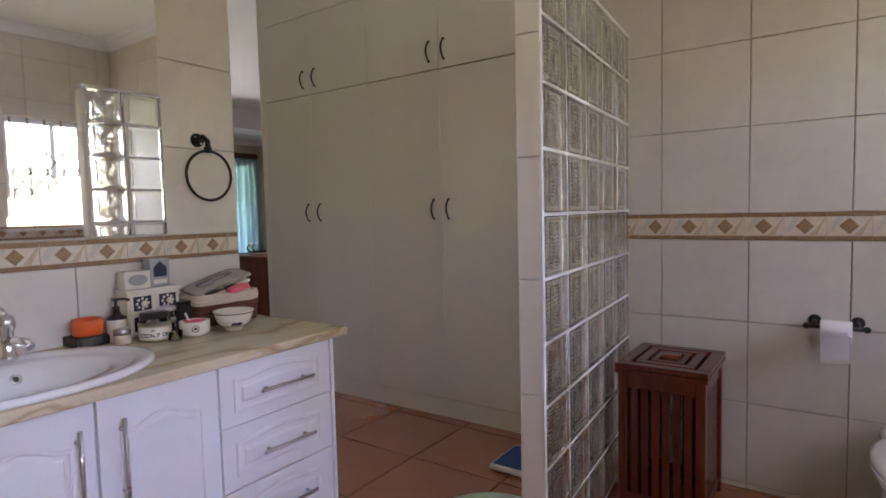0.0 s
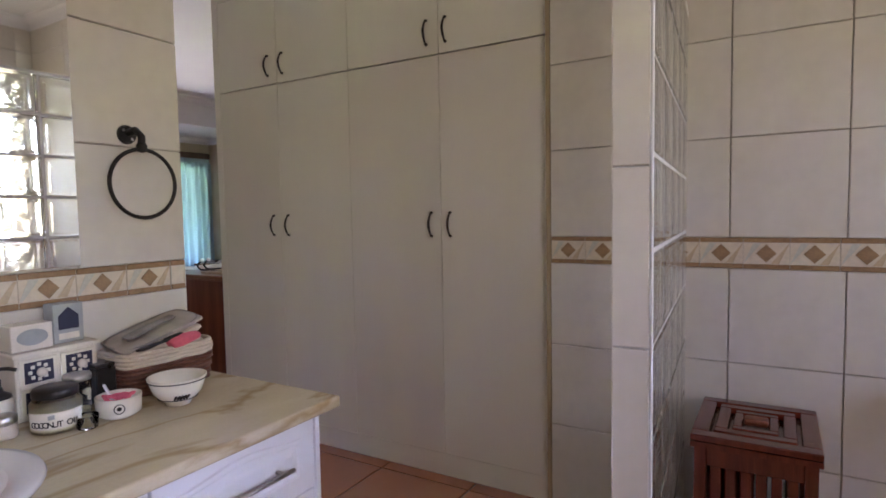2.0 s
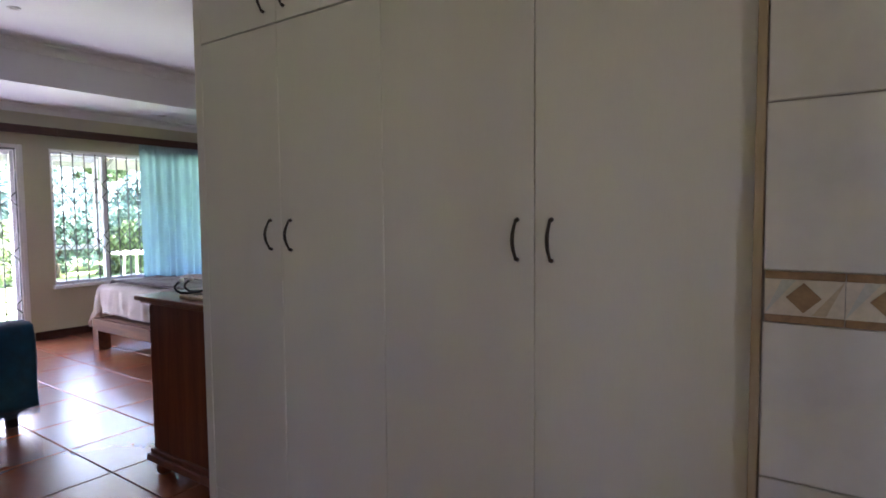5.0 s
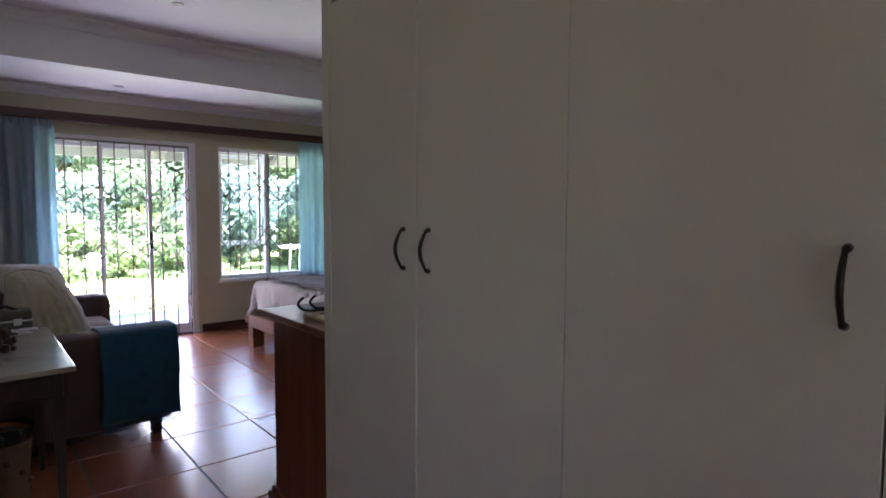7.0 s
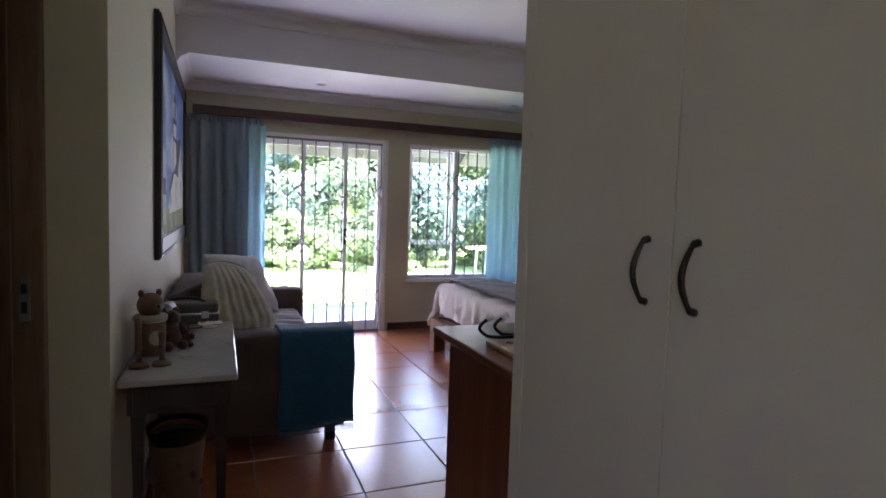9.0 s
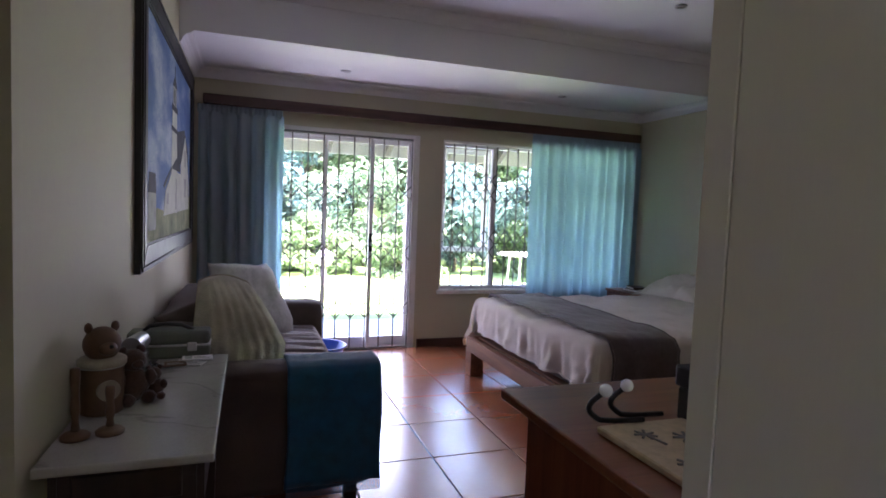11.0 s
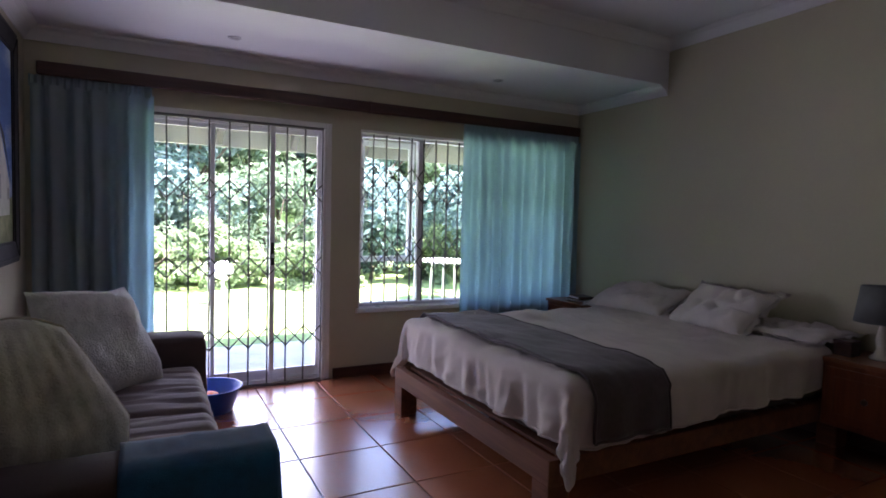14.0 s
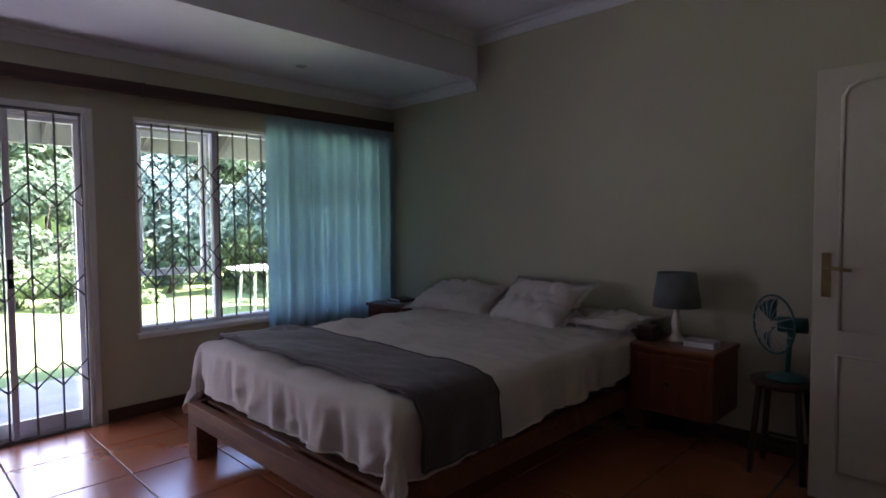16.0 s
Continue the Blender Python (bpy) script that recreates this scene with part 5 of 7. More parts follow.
for y in (-0.9, 0.3, 1.5, 2.6, 3.45):
    part("bracket", box(WIN, y - 0.02, 2.25, WIN + 0.072, y + 0.02, 2.31, 0.004), DARKWOOD, rail)


def curtain(y0, y1, z0, z1, folds, amp, seed, label):
    g = thing("curtain", (WIN + 0.07, (y0 + y1) / 2, z0), label, "curtain", "bedroom curtains")
    bm = bmesh.new()
    ny, nz = folds * 10, 26
    rows = []
    for k in range(nz + 1):
        f = k / nz
        z = z0 + (z1 - 0.06 - z0) * f
        row = []
        for i in range(ny + 1):
            u = i / ny
            ph = 2 * math.pi * folds * u + 0.8 * noise.noise(Vector((u * 5, f * 1.5, seed)))
            a = amp * (0.75 + 0.5 * noise.noise(Vector((u * 7, f * 2, seed + 3)))) * (0.45 + 0.55 * (1 - f) ** 0.4)
            lean = 0.015 * (1 - f) * noise.noise(Vector((u * 3, 0, seed + 8)))
            y = y0 + (y1 - y0) * u + 0.012 * math.sin(ph * 0.5 + seed)
            row.append((WIN + 0.088 + a * math.sin(ph) + 0.25 * a * math.sin(2 * ph + 1) + lean, y, z + 0.008 * noise.noise(Vector((u * 6, 0, seed))) * (1 - f)))
        rows.append(row)
    add_ring_surface(bm, rows, False, False, False)
    part("cloth", bm, CURTAIN, g)
    bm = bmesh.new()
    rows = []
    n2 = folds * 24
    for f in (0, 0.4, 0.75, 1.0):
        rows.append([(WIN + 0.078 + (0.008 + 0.006 * f) * math.sin(2 * math.pi * folds * 3 * i / n2), y0 + (y1 - y0) * i / n2, z1 - 0.075 + 0.075 * f) for i in range(n2 + 1)])
    add_ring_surface(bm, rows, False, False, False)
    part("heading_tape", bm, CURTAIN, g, "gathered pencil-pleat heading")
    return g


curtain(-1.03, -0.315, 0.03, 2.24, 6, 0.062, 1, "pale blue curtain bunched beside the glass door")
curtain(2.215, 3.565, 0.45, 2.24, 11, 0.05, 5, "pale blue curtain drawn across half the window, glowing")


def downlight(x, y, z):
    g = thing("downlight", (x, y, z), "small round recessed ceiling downlight, switched off", "downlight", "ceiling downlights")
    part("trim_ring", lathe([(0.030, -0.001), (0.034, -0.007), (0.043, -0.006), (0.046, 0.0)], (x, y, z), 24), STEEL, g, smooth=True)
    part("lens", lathe([(0.029, -0.002), (0.012, -0.004)], (x, y, z), 20), LENSGLASS, g)


for x, y, z in ((-6.548, 0.18, LOW), (-6.555, 2.31, LOW), (-5.0, 0.30, CEILING), (-5.0, 2.34, CEILING)):
    downlight(x, y, z)

# painting
pic = thing("framed_painting", (-5.69, PIC, 1.0), "large framed painting of a white lighthouse under blue sky", "painting")
PX0, PX1, PZ0, PZ1, FW = -6.63, -4.31, 1.05, 2.39, 0.125
PF = PIC + 0.036
for name, pts in (("frame_bottom", [(PX0, PZ0), (PX1, PZ0), (PX1 - FW, PZ0 + FW), (PX0 + FW, PZ0 + FW)]), ("frame_top", [(PX0, PZ1), (PX1, PZ1), (PX1 - FW, PZ1 - FW), (PX0 + FW, PZ1 - FW)]),
                  ("frame_side", [(PX0, PZ0), (PX0, PZ1), (PX0 + FW, PZ1 - FW), (PX0 + FW, PZ0 + FW)]), ("frame_side", [(PX1, PZ0), (PX1, PZ1), (PX1 - FW, PZ1 - FW), (PX1 - FW, PZ0 + FW)])):
    bm = prism(pts, PIC + 0.002, PF)
    bmesh.ops.bevel(bm, geom=[e for e in bm.edges if all(abs(v.co.y - PF) < 1e-4 for v in e.verts)], offset=0.008, segments=2, affect="EDGES")
    part(name, bm, BLACKWOOD, pic)
bm = bmesh.new()
for k in (0.030,):
    pts = [(PX0 + k, PF + 0.001, PZ0 + k), (PX1 - k, PF + 0.001, PZ0 + k), (PX1 - k, PF + 0.001, PZ1 - k), (PX0 + k, PF + 0.001, PZ1 - k)]
    for a, b in zip(pts, pts[1:] + pts[:1]):
        add_rod(bm, a, b, 0.004, 8)
part("frame_beading", bm, BLACKWOOD, pic)
CX0, CX1, CZ0, CZ1 = PX0 + FW, PX1 - FW, PZ0 + FW, PZ1 - FW
part("canvas", box(CX0 - 0.005, PIC + 0.004, CZ0 - 0.005, CX1 + 0.005, PIC + 0.02, CZ1 + 0.005), PAINT_SKY, pic, "blue painted sky with white streaks")


def painted(name, material, lift, *polys):
    for p in polys:
        bm = bmesh.new()
        add_prism(bm, [(CX1 - u * (CX1 - CX0), CZ0 + v * (CZ1 - CZ0)) for u, v in p], PIC + 0.0201, PIC + 0.0201 + lift)
        part(name, bm, material, pic)


painted("painted_hill", PAINT_GRASS, 0.0006, [(0, 0), (1, 0), (1, 0.24), (0.85, 0.17), (0.72, 0.13), (0.4, 0.12), (0.2, 0.15), (0, 0.12)])
painted("painted_tower", PAINT_WHITE, 0.0010, [(0.45, 0.12), (0.61, 0.12), (0.585, 0.70), (0.475, 0.70)], [(0.49, 0.73), (0.57, 0.73), (0.565, 0.84), (0.495, 0.84)])
painted("painted_house", PAINT_WHITE, 0.0014, [(0.30, 0.11), (0.96, 0.14), (0.96, 0.30), (0.92, 0.42), (0.83, 0.62), (0.70, 0.42), (0.70, 0.36), (0.48, 0.36), (0.34, 0.24)])
painted("painted_hut", PAINT_SHADE, 0.0014, [(0.05, 0.06), (0.17, 0.06), (0.17, 0.22), (0.05, 0.22)])
painted("painted_roof", PAINT_DARK, 0.0018, [(0.58, 0.60), (0.60, 0.40), (0.70, 0.43), (0.83, 0.63), (0.80, 0.66), (0.66, 0.62)], [(0.83, 0.63), (0.94, 0.42), (0.98, 0.31), (0.90, 0.55)], [(0.31, 0.25), (0.46, 0.36), (0.46, 0.38), (0.30, 0.27)], [(0.05, 0.22), (0.17, 0.22), (0.155, 0.31), (0.065, 0.31)], [(0.46, 0.37), (0.55, 0.43), (0.66, 0.46), (0.68, 0.37)])
painted("painted_lantern", PAINT_DARK, 0.0018, [(0.48, 0.84), (0.58, 0.84), (0.53, 0.91)], [(0.527, 0.91), (0.533, 0.91), (0.533, 0.96), (0.527, 0.96)], [(0.465, 0.70), (0.595, 0.70), (0.595, 0.735), (0.465, 0.735)], [(0.46, 0.585), (0.60, 0.585), (0.60, 0.61), (0.46, 0.61)], [(0.505, 0.74), (0.525, 0.74), (0.525, 0.83), (0.505, 0.83)], [(0.54, 0.74), (0.555, 0.74), (0.555, 0.83), (0.54, 0.83)])
painted("painted_window", PAINT_SHADE, 0.0020, [(0.80, 0.22), (0.86, 0.22), (0.86, 0.34), (0.80, 0.34)], [(0.80, 0.42), (0.855, 0.42), (0.855, 0.53), (0.80, 0.53)], [(0.93, 0.22), (0.955, 0.22), (0.955, 0.28), (0.93, 0.28)], [(0.36, 0.17), (0.40, 0.17), (0.40, 0.23), (0.36, 0.23)], [(0.56, 0.14), (0.585, 0.14), (0.585, 0.32), (0.56, 0.32)], [(0.06, 0.05), (0.16, 0.05), (0.16, 0.10), (0.06, 0.10)])

# side table with a marble top
tb = thing("side_table", (-3.54, -0.86, 0), "dark wooden side table with a white veined marble top", "table")
part("marble_top", box(-4.035, -1.055, 0.728, -3.03, -0.665, 0.752, 0.006, 2), MARBLE, tb, "white marble slab with dark veins")
part("apron", boxes((-4.0, -1.03, 0.62, -3.065, -1.012, 0.727), (-4.0, -0.708, 0.62, -3.065, -0.69, 0.727), (-4.0, -1.011, 0.62, -3.982, -0.709, 0.727), (-3.083, -1.011, 0.62, -3.065, -0.709, 0.727)), TABLEWOOD, tb)
for x in (-3.99, -3.12):
    for y in (-1.02, -0.745):
        bm = bmesh.new()
        s = 0.045
        rings = [[(x + s / 2 + q * (k * math.copysign(1, a)), y + s / 2 + q * (k * math.copysign(1, b)), z) for a, b in ((-1, -1), (1, -1), (1, 1), (-1, 1))] for z, k, q in ((0.0, 0.011, 1), (0.3, 0.016, 1), (0.60, 0.022, 1), (0.725, 0.022, 1))]
        add_ring_surface(bm, rings)
        for f in bm.faces:
            f.smooth = False
        part("leg", bm, TABLEWOOD, tb)
part("drawer_front", box(-3.062, -0.98, 0.64, -3.054, -0.74, 0.715, 0.003), TABLEWOOD, tb)
TT = 0.753
JC = (-3.405, -0.99, TT)
bj = thing("biscuit_jar", JC, "tan pottery jar with a bear-head lid and round label", "jar")
part("jar", lathe([(0.050, 0), (0.056, 0.004), (0.057, 0.135), (0.053, 0.142)], JC), BEARTAN, bj, smooth=True)
part("collar", lathe([(0.054, 0.138), (0.063, 0.140), (0.064, 0.156), (0.056, 0.162), (0.03, 0.163)], JC), KNIT_LINE, bj, "paler collar ring", True)
lidb = bmesh.new()
for px, py, pz, r, fl in ((0, 0, 0.200, 0.050, 1.0), (0.036, 0.022, 0.193, 0.025, 0.8), (-0.018, 0.030, 0.248, 0.011, 1.4), (0.012, -0.032, 0.248, 0.011, 1.4)):
    bmesh.ops.create_uvsphere(lidb, u_segments=18, v_segments=12, radius=r, matrix=pose(JC[0] + px, JC[1] + py, TT + pz) @ Matrix.Diagonal((1, 1, fl, 1)))
part("lid", lidb, BEARTAN, bj, "tan bear-head lid", True)
nose = bmesh.new()
bmesh.ops.create_uvsphere(nose, u_segments=10, v_segments=6, radius=0.006, matrix=pose(JC[0] + 0.058, JC[1] + 0.036, TT + 0.203))
part("nose", nose, INK, bj, "dark nose", True)
part("clip_wire", tube([(JC[0] + 0.0595 * math.cos(a), JC[1] + 0.0595 * math.sin(a), TT + 0.138) for a in [2 * math.pi * i / 24 for i in range(24)]], 0.002, 6, True), STEEL, bj)
bm = bmesh.new()
bmesh.ops.create_cone(bm, cap_ends=True, segments=20, radius1=0.030, radius2=0.030, depth=0.012, matrix=Matrix.Translation((JC[0] + 0.048, JC[1] + 0.026, TT + 0.075)) @ pose(0, 0, 0, 0, 90, 28))
part("label", bm, BEARLABEL, bj, "round pale label")
for i, (x, y, h) in enumerate(((-3.205, -1.008, 1.75), (-3.225, -0.933, 1.15))):
    cs = thing("candlestick", (x, y, TT), "small turned wooden candlestick on the marble top", "candlestick", "pair of candlesticks")
    part("base", lathe([(0.034, 0), (0.035, 0.008), (0.028, 0.014), (0.012, 0.02)], (x, y, TT), 22), BEARTAN, cs, smooth=True)
    part("stem", lathe([(r, 0.018 + (z - 0.018) * h) for r, z in ((0.011, 0.018), (0.008, 0.035), (0.012, 0.05), (0.009, 0.075), (0.012, 0.098), (0.011, 0.112))], (x, y, TT), 18), BEARTAN, cs, smooth=True)


def bear(name, x, y, z, s, material, label, turn=0):
    """A seated bear figure as one plain mesh."""
    bm = bmesh.new()
    for px, py, pz, r, sq in ((0, 0, 0.07, 0.06, 1.15), (0.012, 0, 0.165, 0.045, 0.95), (0.05, 0, 0.158, 0.020, 0.9), (0.0, 0.032, 0.203, 0.016, 1), (0.0, -0.032, 0.203, 0.016, 1), (0.03, 0.055, 0.095, 0.024, 1.3), (0.03, -0.055, 0.095, 0.024, 1.3), (0.06, 0.038, 0.028, 0.028, 0.9), (0.06, -0.038, 0.028, 0.028, 0.9)):
        bmesh.ops.create_uvsphere(bm, u_segments=14, v_segments=9, radius=r, matrix=pose(px, py, pz) @ Matrix.Diagonal((1, 1, sq, 1)))
    for v in bm.verts:
        v.co += 0.004 * noise.noise_vector(v.co * 40)
        v.co.z = max(v.co.z, 0.0)
    bmesh.ops.transform(bm, matrix=Matrix.Translation((x, y, z)) @ pose(0, 0, 0, 0, 0, turn) @ Matrix.Scale(s, 4), verts=bm.verts)
    return solo(name, bm, material, label, "figurine", smooth=True)


bear("teddy_figurine", -3.475, -0.925, TT, 0.80, BEARBROWN, "small brown plush teddy sitting on the marble", 30)
bear("teddy_figurine", -3.505, -0.868, TT, 0.48, BEARBROWN, "tiny brown plush teddy sitting on the marble", 10)
tubeb = thing("spectacle_case", (-3.68, -0.96, TT), "glossy silver-grey rounded case lying on cables", "case")
part("case", tube([(-3.63, -0.955, TT + 0.135), (-3.632, -0.955, TT + 0.135), (-3.78, -0.95, TT + 0.125), (-3.782, -0.95, TT + 0.125)], 0.031, 18), STEEL, tubeb)
part("stand", box(-3.77, -0.985, TT, -3.65, -0.92, TT + 0.10, 0.01, 2), BLACKP, tubeb)
bc = thing("carry_case", (-4.03, -0.87, TT), "grey-green hard carry case with latches on the table", "case")
part("lower_shell", box(-4.095, -1.035, TT, -3.985, -0.735, TT + 0.050, 0.010, 3), SILVERCASE, bc)
part("upper_shell", box(-4.095, -1.035, TT + 0.054, -3.985, -0.735, TT + 0.108, 0.020, 4), SILVERCASE, bc)
part("seam_trim", box(-4.09, -1.037, TT + 0.049, -3.980, -0.733, TT + 0.055, 0.002), STEEL, bc, "thin steel seam")
for y in (-0.98, -0.80):
    part("latch", box(-3.984, y - 0.018, TT + 0.030, -3.975, y + 0.018, TT + 0.065, 0.003), STEEL, bc, "steel latch")
part("handle", tube([(-4.03, -0.98, TT + 0.106), (-4.03, -0.96, TT + 0.124), (-4.03, -0.90, TT + 0.132), (-4.03, -0.84, TT + 0.126), (-4.03, -0.80, TT + 0.106)], 0.008, 8), BLACKP, bc, "black carrying handle")
for i, (x, y, a) in enumerate(((-3.90, -0.80, 70), (-3.87, -0.865, 100), (-3.925, -0.775, 95))):
    bm = box(-0.055, -0.03, 0, 0.055, 0.03, 0.006, 0.0015)
    bmesh.ops.transform(bm, matrix=pose(x, y, TT + 0.0062 * i, 0, 0, a), verts=bm.verts)
    c = thing("playing_card_box", (x, y, TT + 0.0062 * i), "flat printed card lying on the marble", "card", "cards on the table")
    part("card", bm, [PAPER, BEARTAN, PAPER][i], c)
    bm = boxes((-0.045, -0.02, 0.0061, -0.02, 0.02, 0.0068), (-0.012, -0.02, 0.0061, 0.045, -0.012, 0.0068), (-0.012, -0.004, 0.0061, 0.03, 0.004, 0.0068))
    bmesh.ops.transform(bm, matrix=pose(x, y, TT + 0.0062 * i, 0, 0, a), verts=bm.verts)
    part("printed_bars", bm, GREYCARD, c)
kt = bmesh.new()
for i in range(14):
    a = [(-3.83 + 0.12 * noise.noise(Vector((i * 1.7, k * 0.5, 1))), -0.935 + 0.07 * noise.noise(Vector((i * 1.3, k * 0.5, 5))), TT + 0.012 + 0.03 * abs(noise.noise(Vector((i, k * 0.4, 9))))) for k in range(8)]
    add_tube(kt, a, 0.005, 6)
solo("cable_bundle", kt, BLACKP, "tangle of dark cables on the marble top", "cable")
va = thing("floor_vase", (-3.50, -0.86, 0), "flared glass vase with a floral pattern under the table", "vase")
VC = (-3.55, -0.90, 0)
part("body", lathe([(0.085, 0), (0.095, 0.01), (0.10, 0.18), (0.115, 0.34), (0.11, 0.34), (0.094, 0.18), (0.05, 0.02)], VC, 28), BEARTAN, va, smooth=True)
part("glass_rim", lathe([(0.115, 0.34), (0.125, 0.40), (0.121, 0.40), (0.111, 0.34)], VC, 28), GLASS, va, smooth=True)
for i in range(12):
    a, z = i * 1.9, 0.06 + 0.02 * i
    r = 0.098 + 0.045 * max(0, z - 0.1)
    bm = bmesh.new()
    bmesh.ops.create_uvsphere(bm, u_segments=10, v_segments=6, radius=0.016, matrix=Matrix.Translation((VC[0] + r * math.cos(a), VC[1] + r * math.sin(a), z)))
    part("flower_motif", bm, WICKER, va)

# sofa
sofa = thing("sofa", (-5.16, -0.55, 0), "brown suede two-seater sofa with low rounded arms", "sofa")
part("base", box(-6.20, -1.0, 0.09, -4.12, -0.10, 0.30, 0.02, 2), SOFA, sofa)
part("back", soft_block(-6.22, -1.045, 0.28, -4.16, -0.78, 0.78, 0.03, 14, 2, 0.01), SOFA, sofa)
part("arm", soft_block(-4.335, -1.02, 0.09, -4.085, -0.03, 0.648, 0.012, 14, 3, 0.006, 0.15), SOFA, sofa)
part("arm", soft_block(-6.28, -1.02, 0.09, -6.03, -0.03, 0.635, 0.012, 14, 4, 0.006, 0.15), SOFA, sofa)


def seat_cushion(x0, x1, seed):
    bm = bmesh.new()
    n = 40
    bmesh.ops.create_cube(bm, size=2)
    bmesh.ops.subdivide_edges(bm, edges=bm.edges, cuts=n, use_grid_fill=True)
    for v in bm.verts:
        u, w, t = v.co
        x, y, z = (x0 + x1) / 2 + u * (x1 - x0) / 2, -0.45 + w * 0.375, 0.375 + t * 0.095
        e = max(0, abs(w) - 0.86) / 0.14
        f = max(0, abs(u) - 0.9) / 0.1
        z -= math.copysign(0.05 * e * e + 0.045 * f * f, t) * (1 if abs(t) > 0.5 else 0.3)
        if t > 0.5:
            k = noise.noise(Vector((x * 9, y * 1.6, seed)))
            z += 0.020 * (1 - u * u) * (1 - w * w) - 0.016 * max(0, 1 - abs(k) * 6) * (1 - f) + 0.006 * noise.noise(Vector((x * 20, y * 4, seed)))
        v.co = (x, y, z)
    for f in bm.faces:
        f.smooth = True
    part("seat_cushion", bm, SEAT, sofa, "creased mauve-brown seat cushion")


seat_cushion(-5.175, -4.34, 3)
seat_cushion(-6.025, -5.185, 9)
for x in (-6.20, -4.17):
    for y in (-0.98, -0.12):
        part("foot", box(x - 0.03, y - 0.03, 0, x + 0.03, y + 0.03, 0.092, 0.006), BLACKWOOD, sofa)


def draped(name, path, y0, y1, material, label, category, seed, thick=0.008, ny=26, wave=0.008, axis="y"):
    """A cloth laid along a path of (x, z) points, of width y0 to y1."""
    bm, rows = bmesh.new(), []
    pts = []
    for (a, b), (c, d) in zip(path, path[1:]):
        m = max(2, int(math.hypot(c - a, d - b) / 0.025))
        pts += [(a + (c - a) * i / m, b + (d - b) * i / m) for i in range(m)]
    pts.append(path[-1])
    for k, (x, z) in enumerate(pts):
        row = []
        for i in range(ny + 1):
            u = i / ny
            y = y0 + (y1 - y0) * u
            q = Vector((x * 5, y * 9, z * 4 + seed))
            hang_amt = min(1, max(0, (path[len(path) // 2][1] - z) * 4))
            row.append((x + wave * (0.4 + 1.6 * hang_amt) * noise.noise(q), y + 0.012 * noise.noise(q + Vector((9, 0, 0))), z + wave * 0.7 * abs(noise.noise(q * 1.7))))
        rows.append(row)
    add_ring_surface(bm, rows, False, False, False)
    bmesh.ops.recalc_face_normals(bm, faces=bm.faces)
    bmesh.ops.solidify(bm, geom=bm.faces[:], thickness=thick)
    for f in bm.faces:
        f.smooth = True
    return solo(name, bm, material, label, category)


tw = draped("teal_throw", [(-4.352, 0.46), (-4.350, 0.63), (-4.325, 0.665), (-4.27, 0.672), (-4.14, 0.672), (-4.078, 0.655), (-4.062, 0.60), (-4.055, 0.13)], -0.425, 0.0, TEAL, "bright teal fringed throw folded over the sofa arm", "throw", 4, 0.014, 28, 0.010)
bm = bmesh.new()
for i in range(60):
    y = -0.42 + 0.415 * i / 59
    add_tube(bm, [(-4.05, y, 0.135), (-4.048, y + 0.004 * noise.noise(Vector((i, 0, 0))), 0.11), (-4.05, y + 0.012 * noise.noise(Vector((i, 3, 0))), 0.088)], 0.0025, 4)
part("fringe", bm, TEAL, tw, "knotted teal fringe")
tw.name = "teal_throw"

def axes(at, x, z):
    """A placing matrix with its x and z axes near the given directions."""
    x, z = Vector(x).normalized(), Vector(z).normalized()
    y = z.cross(x).normalized()
    x = y.cross(z)
    return Matrix(((x.x, y.x, z.x, at[0]), (x.y, y.y, z.y, at[1]), (x.z, y.z, z.z, at[2]), (0, 0, 0, 1)))


solo("fleece_cushion", pillow(0.60, 0.58, 0.24, axes((-5.66, -0.56, 0.715), (-0.78, 0.62, -0.03), (-0.385, -0.327, 0.865)), 3, 0.018, 34, 1.0), FLEECE, "large fluffy pale grey cushion leaning on the sofa", "cushion", "sofa cushions", True)
kc = thing("knit_cushion", (-4.55, -0.66, 0.5), "cream cable-striped knitted cushion slumped at the sofa arm", "cushion", "sofa cushions")
km = axes((-4.56, -0.64, 0.735), (-0.28, 0.92, -0.32), (-0.12, 0.02, 1.0))


def slump(p):
    """Bends the lower part of the cushion round, as stuffing sinks."""
    q = km.inverted() @ p
    q.y -= 0.05 * (1 - (q.z / 0.25) ** 2) + 0.03 * max(0, -q.z * 4) ** 2
    q.x *= 1 + 0.10 * max(0, -q.z * 4)
    top = min(1, max(0, (q.z + 0.06) / 0.32))
    q.x = q.x * (1 - 0.42 * top) - 0.08 * top
    return km @ q


kb_ = pillow(0.40, 0.50, 0.24, km, 8, 0.018, 64, -1.3)
for v in kb_.verts:
    q = km.inverted() @ v.co
    rise = max(0, 1 - (q.x / 0.22) ** 4) * max(0, 1 - (q.z / 0.30) ** 4)
    q.y += math.copysign(0.0055, q.y) * rise * math.cos(q.x * 115 + 0.5 * math.sin(q.z * 9)) + math.copysign(0.0016, q.y) * rise * math.sin(q.z * 330)
    v.co = slump(km @ q)
part("cover", kb_, KNIT, kc, smooth=True)
rim = []
for k in range(80):
    a = 2 * math.pi * k / 80
    c, d = math.cos(a), math.sin(a)
    m_ = max(abs(c), abs(d))
    u, v = c / m_, d / m_
    rim.append(slump(km @ Vector((u * 0.20 * (1 + 0.13 * (1 - v * v)), 0, v * 0.25 * (1 + 0.13 * (1 - u * u))))))
part("edge_seam", tube(rim, 0.004, 6, True), KNIT_LINE, kc, "darker knitted seam")
